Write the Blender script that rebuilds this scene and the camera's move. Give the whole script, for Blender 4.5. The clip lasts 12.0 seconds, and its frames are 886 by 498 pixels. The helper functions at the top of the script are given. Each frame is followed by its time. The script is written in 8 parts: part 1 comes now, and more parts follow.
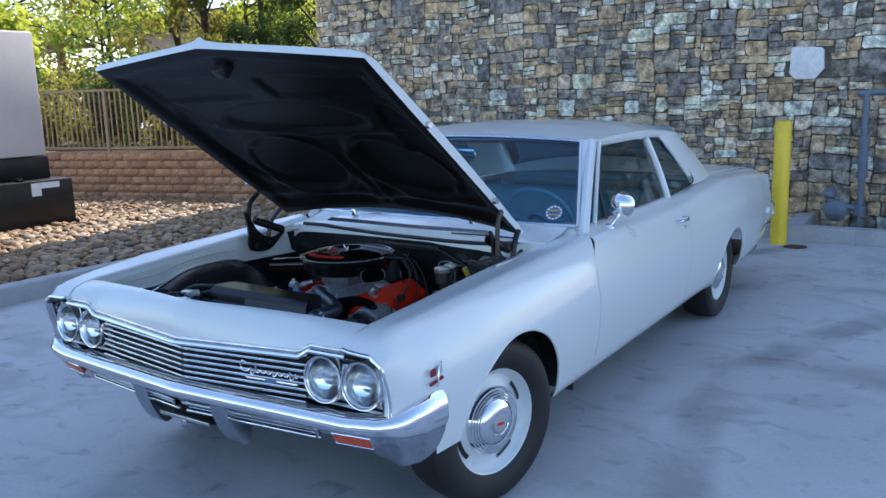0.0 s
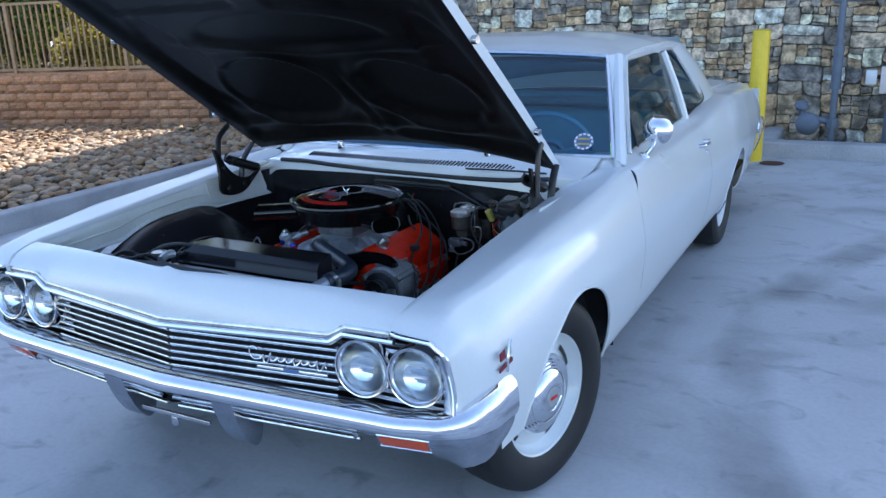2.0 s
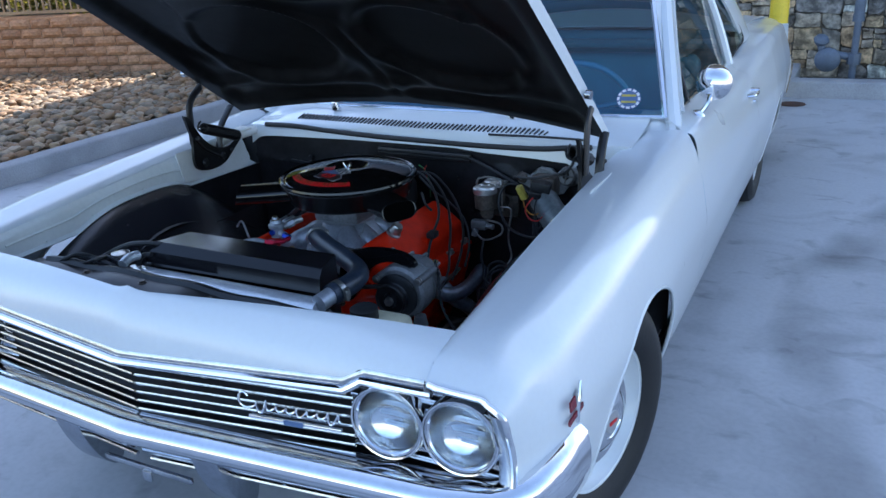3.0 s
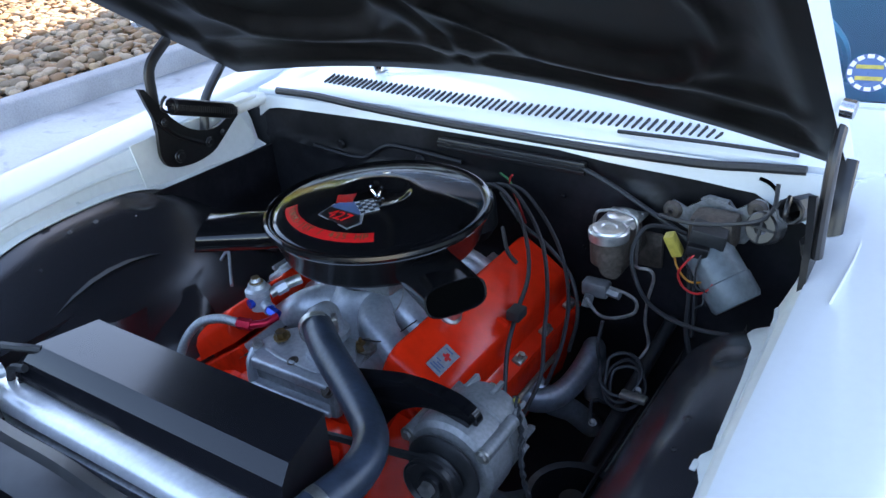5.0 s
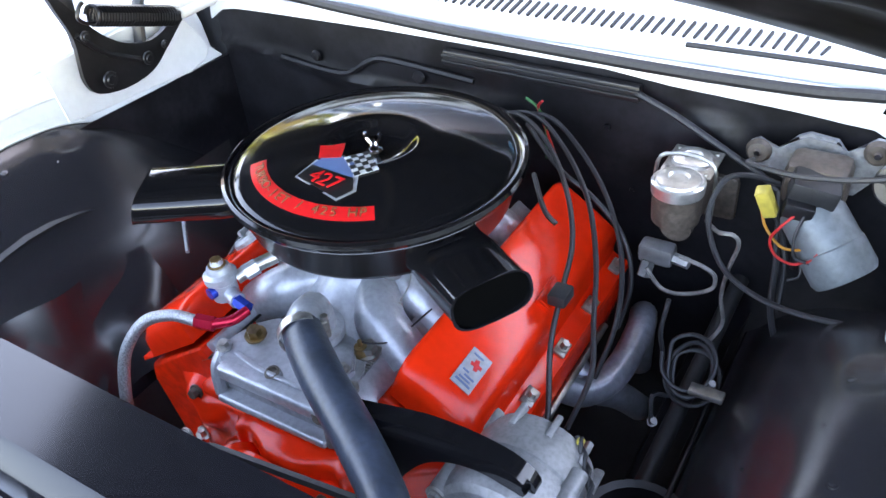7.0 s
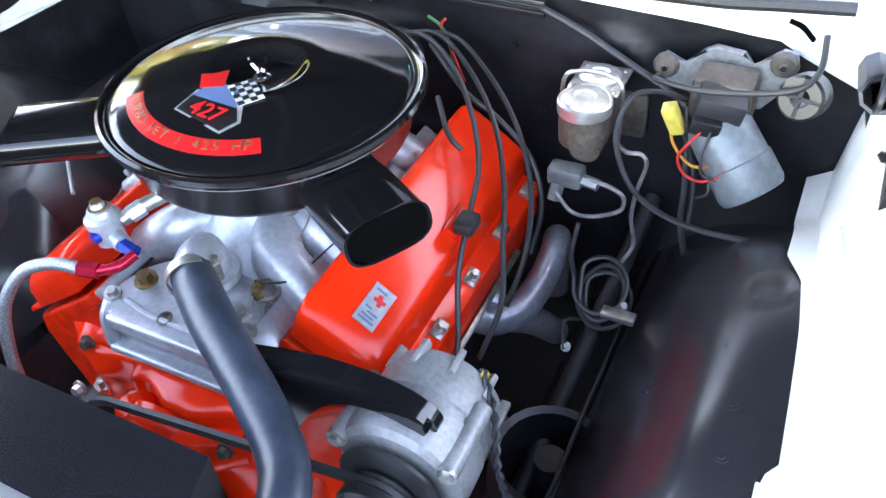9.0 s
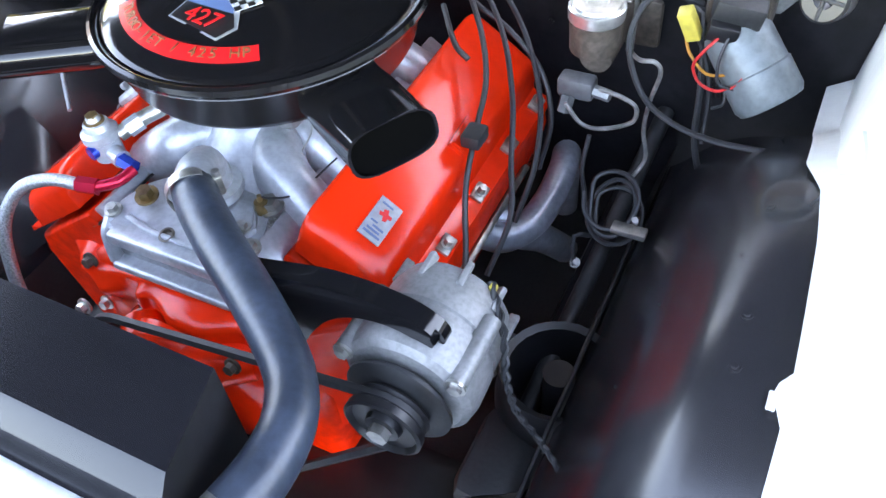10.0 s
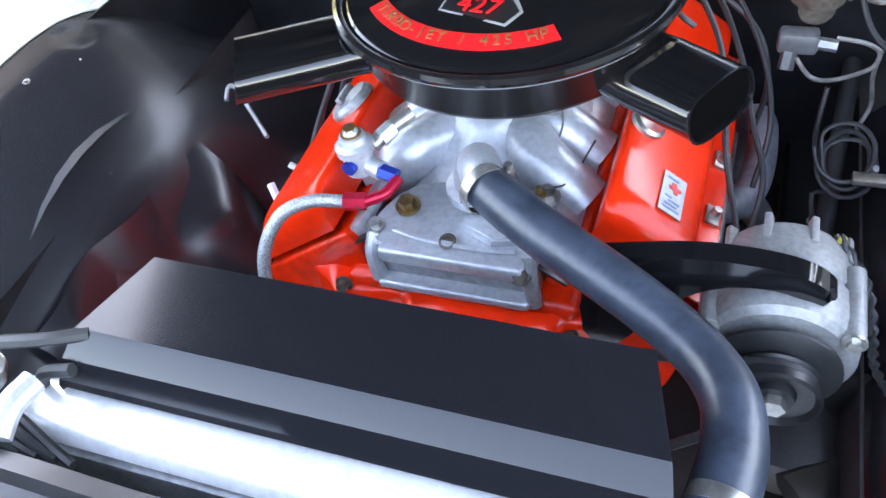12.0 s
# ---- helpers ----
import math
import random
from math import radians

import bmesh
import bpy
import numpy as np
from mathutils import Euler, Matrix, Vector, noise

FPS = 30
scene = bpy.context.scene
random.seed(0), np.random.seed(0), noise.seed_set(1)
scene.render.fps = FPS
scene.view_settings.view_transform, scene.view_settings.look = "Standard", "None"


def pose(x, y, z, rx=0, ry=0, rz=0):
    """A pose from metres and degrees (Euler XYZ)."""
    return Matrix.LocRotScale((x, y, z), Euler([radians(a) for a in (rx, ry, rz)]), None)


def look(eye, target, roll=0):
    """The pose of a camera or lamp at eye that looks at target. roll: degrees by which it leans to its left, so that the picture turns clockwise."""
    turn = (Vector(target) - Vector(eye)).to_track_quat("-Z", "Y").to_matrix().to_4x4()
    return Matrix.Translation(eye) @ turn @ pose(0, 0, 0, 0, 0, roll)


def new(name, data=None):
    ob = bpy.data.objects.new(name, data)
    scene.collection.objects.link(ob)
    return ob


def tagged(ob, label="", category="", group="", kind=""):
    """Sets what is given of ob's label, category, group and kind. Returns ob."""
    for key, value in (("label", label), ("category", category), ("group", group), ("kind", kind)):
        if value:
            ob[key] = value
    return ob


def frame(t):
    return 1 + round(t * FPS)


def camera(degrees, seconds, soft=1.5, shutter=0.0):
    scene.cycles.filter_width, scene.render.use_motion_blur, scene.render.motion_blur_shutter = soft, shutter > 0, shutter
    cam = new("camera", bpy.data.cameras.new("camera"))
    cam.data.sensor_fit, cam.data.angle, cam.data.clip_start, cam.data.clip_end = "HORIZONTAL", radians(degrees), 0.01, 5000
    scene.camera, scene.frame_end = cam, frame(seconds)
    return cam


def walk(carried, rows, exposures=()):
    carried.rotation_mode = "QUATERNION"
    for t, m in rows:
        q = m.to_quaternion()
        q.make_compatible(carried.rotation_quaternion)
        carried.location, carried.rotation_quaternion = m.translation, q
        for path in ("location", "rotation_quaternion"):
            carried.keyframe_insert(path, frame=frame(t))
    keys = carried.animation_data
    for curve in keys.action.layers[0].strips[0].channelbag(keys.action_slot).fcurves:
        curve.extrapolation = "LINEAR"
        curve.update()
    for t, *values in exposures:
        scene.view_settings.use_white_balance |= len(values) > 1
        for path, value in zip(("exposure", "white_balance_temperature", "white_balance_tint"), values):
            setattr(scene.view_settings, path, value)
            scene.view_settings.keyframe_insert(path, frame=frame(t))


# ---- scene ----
cam = camera(57.1, 12.0)
PATH = [
    (0, (2.31, -2.528, 1.544), (1.218, -0.893, 1.175), -1.7),
    (0.5, (2.131, -2.567, 1.547), (1.118, -0.89, 1.145), -1.8),
    (1, (1.978, -2.552, 1.536), (1.033, -0.846, 1.092), -1.9),
    (1.5, (1.84, -2.393, 1.543), (0.915, -0.697, 1.025), -1.4),
    (2, (1.701, -2.243, 1.54), (0.784, -0.56, 0.967), -2.3),
    (2.5, (1.5, -2.1, 1.558), (0.623, -0.421, 0.917), -3.8),
    (3, (1.344, -1.822, 1.54), (0.477, -0.169, 0.822), -3.3),
    (3.2, (1.304, -1.708, 1.548), (0.426, -0.066, 0.819), -3.1),
    (4.8, (0.883, -0.892, 1.518), (-0.095, 0.574, 0.573), -3.5),
    (5, (0.85, -0.838, 1.489), (-0.178, 0.601, 0.556), -4.8),
    (5.5, (0.648, -0.741, 1.493), (-0.335, 0.675, 0.478), -5.7),
    (6, (0.588, -0.638, 1.45), (-0.348, 0.773, 0.386), -5.1),
    (6.5, (0.587, -0.574, 1.445), (-0.362, 0.776, 0.316), -5.2),
    (7, (0.578, -0.549, 1.433), (-0.323, 0.773, 0.233), -5.6),
    (7.2, (0.586, -0.543, 1.419), (-0.286, 0.79, 0.21), -5.7),
    (8.8, (0.598, -0.488, 1.412), (-0.123, 0.816, 0.078), -4.8),
    (9, (0.597, -0.49, 1.405), (-0.122, 0.797, 0.053), -4.8),
    (9.5, (0.599, -0.491, 1.382), (-0.108, 0.733, -0.033), -5.5),
    (10, (0.593, -0.488, 1.374), (-0.094, 0.678, -0.099), -6.1),
    (10.5, (0.583, -0.502, 1.376), (-0.119, 0.639, -0.109), -6.6),
    (11, (0.543, -0.524, 1.373), (-0.183, 0.603, -0.11), -7.9),
    (11.5, (0.39, -0.597, 1.368), (-0.321, 0.56, -0.1), -10.4),
    (12, (0.231, -0.636, 1.355), (-0.391, 0.597, -0.091), -11.3),
]
walk(cam, [(t, look(eye, target, roll)) for t, eye, target, roll in PATH],
     exposures=[(0, 1.28, 6100, 10), (1.2, 1.46, 6150, 10), (2.5, 1.64, 6200, 11), (3.2, 1.58, 6250, 11), (4.8, 2.6, 6800, 12), (5.0, 2.78, 6900, 13), (5.5, 3.55, 7500, 19), (6.0, 3.85, 7950, 19), (7.0, 4.1, 8400, 19), (9.0, 4.6, 8500, 18), (12, 4.65, 8900, 17)])

# ---- light: the sun stands behind the building, so the car is in open shade ----
SUN_ELEVATION, SUN_TURN = radians(47), radians(-7)
world = bpy.data.worlds.new("sky")
scene.world = world
world.use_nodes = True
sky = world.node_tree.nodes.new("ShaderNodeTexSky")
sky.sky_type, sky.sun_disc = "NISHITA", False
sky.sun_elevation, sky.sun_rotation = SUN_ELEVATION, SUN_TURN
world.node_tree.links.new(sky.outputs[0], world.node_tree.nodes["Background"].inputs[0])
world.node_tree.nodes["Background"].inputs[1].default_value = 0.15
sun = new("sun", bpy.data.lights.new("sun", "SUN"))
sun.data.energy, sun.data.angle, sun.data.color = 4.0, radians(0.5), (1.0, 0.90, 0.76)
sun.matrix_basis = look((0, 0, 0), (-math.sin(SUN_TURN) * math.cos(SUN_ELEVATION), -math.cos(SUN_TURN) * math.cos(SUN_ELEVATION), -math.sin(SUN_ELEVATION)))


# ---- materials ----
def mat(name, col, rough=0.5, metal=0.0, var=0.12, scale=6.0, bump=0.05, bscale=80.0, coat=0.0, second=None, spread=0.0, island=False, spec=0.5, stretch=(1, 1, 1), dist=0.002):
    """A surface with two scales of variation. second: a colour that large patches turn to. spread: change of value from object to object."""
    m = bpy.data.materials.new(name)
    m.use_nodes = True
    n, ln = m.node_tree.nodes, m.node_tree.links
    b = n["Principled BSDF"]
    tc, mp = n.new("ShaderNodeTexCoord"), n.new("ShaderNodeMapping")
    mp.inputs["Scale"].default_value = stretch
    ln.new(tc.outputs["Object"], mp.inputs[0])
    big, fine = n.new("ShaderNodeTexNoise"), n.new("ShaderNodeTexNoise")
    big.inputs["Scale"].default_value, big.inputs["Detail"].default_value = scale, 6.0
    fine.inputs["Scale"].default_value, fine.inputs["Detail"].default_value = bscale, 4.0
    for k in (big, fine):
        ln.new(mp.outputs[0], k.inputs["Vector"])
    ramp = n.new("ShaderNodeValToRGB")
    other = second or [c * (1 - var) for c in col]
    ramp.color_ramp.elements[0].position, ramp.color_ramp.elements[1].position = 0.36, 0.64
    ramp.color_ramp.elements[0].color = (*other, 1)
    ramp.color_ramp.elements[1].color = (*[min(1, c * (1 + var * 0.5)) for c in col], 1)
    ln.new(big.outputs["Fac"], ramp.inputs[0])
    last = ramp.outputs[0]
    grain = n.new("ShaderNodeMix")
    grain.data_type, grain.blend_type = "RGBA", "MULTIPLY"
    grain.inputs[0].default_value = min(1.0, var * 2.5)
    ln.new(last, grain.inputs[6])
    gr = n.new("ShaderNodeValToRGB")
    gr.color_ramp.elements[0].position, gr.color_ramp.elements[0].color = 0.3, (0.55, 0.55, 0.55, 1)
    gr.color_ramp.elements[1].position, gr.color_ramp.elements[1].color = 0.6, (1, 1, 1, 1)
    ln.new(fine.outputs["Fac"], gr.inputs[0])
    ln.new(gr.outputs[0], grain.inputs[7])
    last = grain.outputs[2]
    if spread:
        src = n.new("ShaderNodeNewGeometry").outputs["Random Per Island"] if island else n.new("ShaderNodeObjectInfo").outputs["Random"]
        hsv = n.new("ShaderNodeHueSaturation")
        rng = n.new("ShaderNodeMapRange")
        rng.inputs[3].default_value, rng.inputs[4].default_value = 1 - spread, 1 + spread
        ln.new(src, rng.inputs[0])
        ln.new(rng.outputs[0], hsv.inputs["Value"])
        ln.new(last, hsv.inputs["Color"])
        last = hsv.outputs[0]
    ln.new(last, b.inputs["Base Color"])
    rr = n.new("ShaderNodeMapRange")
    rr.inputs[3].default_value, rr.inputs[4].default_value = max(0.0, rough * 0.8), min(1.0, rough * 1.2)
    ln.new(big.outputs["Fac"], rr.inputs[0])
    ln.new(rr.outputs[0], b.inputs["Roughness"])
    b.inputs["Metallic"].default_value = metal
    b.inputs["Coat Weight"].default_value = coat
    b.inputs["Coat Roughness"].default_value = 0.04
    b.inputs["Specular IOR Level"].default_value = spec
    if bump:
        bp = n.new("ShaderNodeBump")
        bp.inputs["Strength"].default_value, bp.inputs["Distance"].default_value = bump, dist
        ln.new(fine.outputs["Fac"], bp.inputs["Height"])
        ln.new(bp.outputs[0], b.inputs["Normal"])
    return m


def palette(name, cols, rough=0.85, scale=14.0, bump=0.6, bscale=60.0, island=False, mottle=0.5, dist=0.006):
    """Stone whose pieces take their colour by chance from a list."""
    m = mat(name, cols[0], rough, 0, mottle, scale, bump, bscale, dist=dist)
    n, ln = m.node_tree.nodes, m.node_tree.links
    src = n.new("ShaderNodeNewGeometry").outputs["Random Per Island"] if island else n.new("ShaderNodeObjectInfo").outputs["Random"]
    ramp = n.new("ShaderNodeValToRGB")
    ramp.color_ramp.interpolation = "CONSTANT"
    while len(ramp.color_ramp.elements) < len(cols):
        ramp.color_ramp.elements.new(0.5)
    for i, c in enumerate(cols):
        ramp.color_ramp.elements[i].position = i / len(cols)
        ramp.color_ramp.elements[i].color = (*c, 1)
    ln.new(src, ramp.inputs[0])
    b = n["Principled BSDF"]
    old = b.inputs["Base Color"].links[0].from_socket
    mix = n.new("ShaderNodeMix")
    mix.data_type, mix.blend_type = "RGBA", "MULTIPLY"
    mix.inputs[0].default_value = 1.0
    tone = n.new("ShaderNodeMix")
    tone.data_type, tone.blend_type = "RGBA", "DIVIDE"
    tone.inputs[0].default_value = 1.0
    tone.inputs[7].default_value = (*cols[0], 1)
    ln.new(old, tone.inputs[6])
    ln.new(tone.outputs[2], mix.inputs[6])
    ln.new(ramp.outputs[0], mix.inputs[7])
    ln.new(mix.outputs[2], b.inputs["Base Color"])
    return m


def glass_mat(name, tint, gloss=0.12):
    m = bpy.data.materials.new(name)
    m.use_nodes = True
    n, ln = m.node_tree.nodes, m.node_tree.links
    n.remove(n["Principled BSDF"])
    tr, gl, mx, fr = n.new("ShaderNodeBsdfTransparent"), n.new("ShaderNodeBsdfGlossy"), n.new("ShaderNodeMixShader"), n.new("ShaderNodeFresnel")
    tr.inputs[0].default_value = (*tint, 1)
    gl.inputs["Roughness"].default_value = 0.01
    fr.inputs["IOR"].default_value = 1.5 + gloss
    ln.new(fr.outputs[0], mx.inputs[0])
    ln.new(tr.outputs[0], mx.inputs[1])
    ln.new(gl.outputs[0], mx.inputs[2])
    ln.new(mx.outputs[0], n["Material Output"].inputs[0])
    return m


WHITE = mat("white_paint", (0.61, 0.64, 0.655), 0.30, 0, 0.02, 1.5, 0.0, coat=0.7)
CREAM = mat("dull_white_paint", (0.66, 0.67, 0.64), 0.45, 0, 0.05, 5, 0.04, 60)
CHROME = mat("chrome", (0.80, 0.81, 0.83), 0.06, 1, 0.05, 8, 0.0)
DARK_CHROME = mat("worn_chrome", (0.55, 0.57, 0.60), 0.2, 1, 0.2, 14, 0.05, 120)
# darker copy of the chrome: the mirrored shaded ground is put into its colour
SHADED_CHROME = mat("shaded_chrome", (0.46, 0.48, 0.52), 0.16, 1, 0.12, 14, 0.02, 90)
BLACK_GLOSS = mat("black_enamel", (0.005, 0.005, 0.006), 0.09, 0, 0.1, 6, 0.0)
BLACK = mat("satin_black", (0.012, 0.012, 0.014), 0.36, 0, 0.4, 7, 0.15, 45)
SKIRT = mat("black_skirt_paint", (0.016, 0.016, 0.019), 0.26, 0, 0.05, 3, 0.0, coat=0.05, spec=0.62)
HOODBLACK = mat("black_hood_paint", (0.0105, 0.0105, 0.011), 0.36, 0, 0.5, 3, 0.05, 30, spec=0.12)
FIREWALL = mat("dusty_black_paint", (0.011, 0.011, 0.014), 0.45, 0, 0.5, 16, 0.2, 70, spec=0.3)
RUBBER = mat("rubber", (0.016, 0.017, 0.019), 0.55, 0, 0.35, 20, 0.2, 160)
BEZEL = mat("dull_bright_trim", (0.36, 0.37, 0.39), 0.3, 0.9, 0.15, 20, 0.05, 90)
HOSE = mat("hose_rubber", (0.028, 0.038, 0.056), 0.36, 0, 0.28, 22, 0.25, 110)
TYRE = mat("tyre_rubber", (0.008, 0.008, 0.009), 0.6, 0, 0.3, 10, 0.3, 120)
ORANGE = mat("orange_engine_enamel", (0.88, 0.028, 0.006), 0.17, 0, 0.10, 9, 0.12, 40, coat=0.0, spec=0.30)
ORANGE_CAST = mat("orange_cast_iron", (0.82, 0.026, 0.005), 0.22, 0, 0.22, 14, 0.5, 60, coat=0.0, dist=0.003, spec=0.30)
ALU = mat("cast_aluminium", (0.44, 0.46, 0.49), 0.36, 0.5, 0.16, 12, 0.35, 130, dist=0.001)
ALU_DULL = mat("dull_aluminium", (0.34, 0.35, 0.36), 0.5, 0.7, 0.25, 16, 0.5, 120)
STEEL = mat("zinc_steel", (0.50, 0.49, 0.46), 0.35, 0.9, 0.25, 30, 0.1, 100)
HEADER = mat("coated_header", (0.42, 0.45, 0.52), 0.30, 0.7, 0.2, 14, 0.1, 90)
BRASS = mat("brass", (0.33, 0.22, 0.10), 0.4, 0.9, 0.3, 40, 0.1, 100)
RED_ANOD = mat("red_anodised", (0.55, 0.012, 0.04), 0.25, 0.6, 0.1, 20, 0)
BLUE_ANOD = mat("blue_anodised", (0.01, 0.05, 0.36), 0.25, 0.6, 0.1, 20, 0)
BRAID = mat("steel_braid", (0.42, 0.43, 0.44), 0.4, 0.8, 0.35, 500, 0.8, 420)
RED_INK = mat("red_print", (0.62, 0.012, 0.014), 0.3, 0, 0.05, 10, 0)
WHITE_INK = mat("white_print", (0.75, 0.75, 0.75), 0.35, 0, 0.05, 10, 0)
VALVE_GREY = mat("grey_painted_casting", (0.13, 0.13, 0.135), 0.45, 0.2, 0.2, 20, 0.2, 90)
AC_BASE = mat("satin_black_pan", (0.006, 0.006, 0.007), 0.26, 0, 0.2, 6, 0.03, 60, spec=0.22)
HINGE = mat("dull_black_hinge", (0.007, 0.007, 0.008), 0.42, 0, 0.3, 20, 0.2, 90, spec=0.35)
MAROON = mat("maroon_enamel", (0.17, 0.012, 0.022), 0.25, 0, 0.1, 10, 0)
VOID = mat("dark_opening", (0.002, 0.002, 0.002), 0.9, 0, 0.1, 10, 0, spec=0.0)
BLACK_INK = mat("black_print", (0.01, 0.01, 0.011), 0.3, 0, 0.05, 10, 0)
BLUE_INK = mat("blue_print", (0.085, 0.14, 0.27), 0.3, 0, 0.05, 10, 0)
SILVER_INK = mat("silver_print", (0.45, 0.46, 0.47), 0.35, 0.5, 0.05, 10, 0)
AMBER = mat("amber_lens", (0.50, 0.055, 0.008), 0.15, 0, 0.1, 10, 0.3, 250, coat=0.6)
TEAL = mat("blue_vinyl", (0.06, 0.28, 0.40), 0.45, 0, 0.1, 6, 0.2, 200)
TEAL_PAINT = mat("blue_enamel", (0.08, 0.30, 0.45), 0.3, 0, 0.08, 6, 0.02, 100)
CLOTH = mat("pale_headliner", (0.30, 0.38, 0.42), 0.8, 0, 0.1, 6, 0.2, 200)
WINDSCREEN = glass_mat("tinted_glass", (0.58, 0.86, 0.96))
LENS = glass_mat("headlamp_glass", (0.90, 0.94, 0.97), 0.1)
_n = LENS.node_tree
_w, _b, _c = _n.nodes.new("ShaderNodeTexWave"), _n.nodes.new("ShaderNodeBump"), _n.nodes.new("ShaderNodeTexCoord")
_w.inputs["Scale"].default_value = 45.0
_b.inputs["Strength"].default_value, _b.inputs["Distance"].default_value = 0.5, 0.002
_n.links.new(_c.outputs["Object"], _w.inputs["Vector"])
_n.links.new(_w.outputs["Fac"], _b.inputs["Height"])
_n.links.new(_b.outputs[0], [k for k in _n.nodes if k.type == "BSDF_GLOSSY"][0].inputs["Normal"])
REFLECTOR = mat("fluted_reflector", (0.92, 0.93, 0.94), 0.10, 1, 0.04, 20, 0.25, 120, stretch=(2.0, 0.3, 0.3), dist=0.002)
SIDE_GLASS = glass_mat("side_glass", (0.66, 0.78, 0.74))
CREAM_PLASTIC = mat("cream_plastic", (0.55, 0.52, 0.36), 0.4, 0, 0.1, 10, 0.05, 60)
YELLOW_PLASTIC = mat("yellow_plastic", (0.48, 0.38, 0.07), 0.4, 0, 0.15, 30, 0.05, 60)
FOIL = mat("foil_print", (0.33, 0.34, 0.37), 0.35, 0.6, 0.15, 60, 0)
GOLD_INK = mat("dull_gold_print", (0.20, 0.085, 0.035), 0.4, 0.3, 0.05, 10, 0)
CAP_STEEL = mat("bright_pressed_steel", (0.80, 0.79, 0.76), 0.33, 0.9, 0.15, 30, 0.1, 100)
ALT = mat("alternator_casting", (0.27, 0.27, 0.27), 0.5, 0.45, 0.2, 20, 0.5, 170, dist=0.001)
MOTOR = mat("pale_grey_zinc", (0.17, 0.195, 0.205), 0.45, 0.3, 0.2, 20, 0.2, 90)
GREY_WIRE = mat("grey_wire", (0.020, 0.021, 0.024), 0.5, 0, 0.2, 20, 0.05, 60)
RED_WIRE = mat("red_wire", (0.5, 0.02, 0.02), 0.45, 0, 0.1, 20, 0)
CAST_GREY = mat("grey_cast_iron", (0.095, 0.075, 0.06), 0.5, 0.15, 0.4, 30, 0.5, 110)
CONCRETE = mat("concrete", (0.50, 0.505, 0.52), 0.66, 0, 0.07, 0.8, 0.10, 45, dist=0.001)
CURB = mat("curb_concrete", (0.40, 0.40, 0.41), 0.8, 0, 0.16, 3, 0.3, 90)
YELLOW = mat("yellow_paint", (0.80, 0.56, 0.03), 0.4, 0, 0.08, 5, 0.08, 60)
PIPE_GREY = mat("grey_pipe_paint", (0.13, 0.16, 0.21), 0.5, 0, 0.15, 12, 0.15, 90)
BRONZE = mat("bronze_fence_paint", (0.33, 0.225, 0.13), 0.5, 0, 0.15, 20, 0.1, 90)
BOX_WHITE = mat("box_white_paint", (0.62, 0.55, 0.53), 0.6, 0, 0.06, 2, 0.1, 60)
SOIL = mat("dark_soil", (0.09, 0.07, 0.05), 0.95, 0, 0.4, 6, 0.7, 40, dist=0.01)
MORTAR = mat("mortar", (0.14, 0.12, 0.095), 0.9, 0, 0.3, 12, 0.5, 80)
BARK = mat("bark", (0.09, 0.06, 0.04), 0.9, 0, 0.4, 14, 0.8, 50, dist=0.01)
LEAF = mat("green_leaves", (0.17, 0.24, 0.035), 0.55, 0, 0.3, 3, 0, spread=0.45, island=True)
LEAF_OLIVE = mat("olive_leaves", (0.125, 0.125, 0.045), 0.6, 0, 0.3, 3, 0, spread=0.5, island=True)
LEAF_DARK = mat("dark_green_leaves", (0.030, 0.065, 0.022), 0.55, 0, 0.3, 3, 0, spread=0.45, island=True)
ROOF_DARK = mat("dark_roof", (0.05, 0.045, 0.045), 0.7, 0, 0.2, 4, 0.2, 40)
STUCCO = mat("beige_stucco", (0.42, 0.34, 0.26), 0.85, 0, 0.12, 2, 0.3, 60)
for leaf, glow in ((LEAF, (0.52, 0.58, 0.08)), (LEAF_OLIVE, (0.32, 0.30, 0.06)), (LEAF_DARK, (0.09, 0.14, 0.03))):
    nt = leaf.node_tree
    thin, mx = nt.nodes.new("ShaderNodeBsdfTranslucent"), nt.nodes.new("ShaderNodeMixShader")
    thin.inputs[0].default_value = (*glow, 1)
    mx.inputs[0].default_value = 0.5
    nt.links.new(nt.nodes["Principled BSDF"].outputs[0], mx.inputs[1])
    nt.links.new(thin.outputs[0], mx.inputs[2])
    nt.links.new(mx.outputs[0], nt.nodes["Material Output"].inputs[0])


# ---- building tools ----
SEAT = Vector((0, 0, 0))


def seat(x=0.0, y=0.0, z=0.0):
    """Shifts the parts that follow: where the engine's units sit on their mounts."""
    SEAT.xyz = (x, y, z)


def part(name, bm, material, parent=None, label="", smooth=True, m=None, sharp=35):
    """Link a bmesh as one mesh object under a thing or a part."""
    me = bpy.data.meshes.new(name)
    if SEAT.length:
        bmesh.ops.translate(bm, vec=SEAT, verts=bm.verts)
    bmesh.ops.recalc_face_normals(bm, faces=bm.faces)
    bm.edges.index_update()
    edges = [e.index for e in bm.edges if len(e.link_faces) == 1]
    bm.to_mesh(me)
    bm.free()
    me.materials.append(material)
    if smooth:
        me.shade_smooth()
        me.set_sharp_from_angle(angle=radians(sharp))
        if edges:
            mark = me.attributes.get("sharp_edge") or me.attributes.new("sharp_edge", "BOOLEAN", "EDGE")
            for k in edges:
                mark.data[k].value = True
    return piece(name, me, parent, label, m)


def piece(name, me, parent=None, label="", m=None):
    ob = new(name, me)
    if m is not None:
        ob.matrix_basis = m
    if parent is not None:
        ob.parent = parent
        if parent.type == "EMPTY":
            ob.matrix_parent_inverse = parent.matrix_basis.inverted()
    if label:
        ob["label"] = label
    return ob


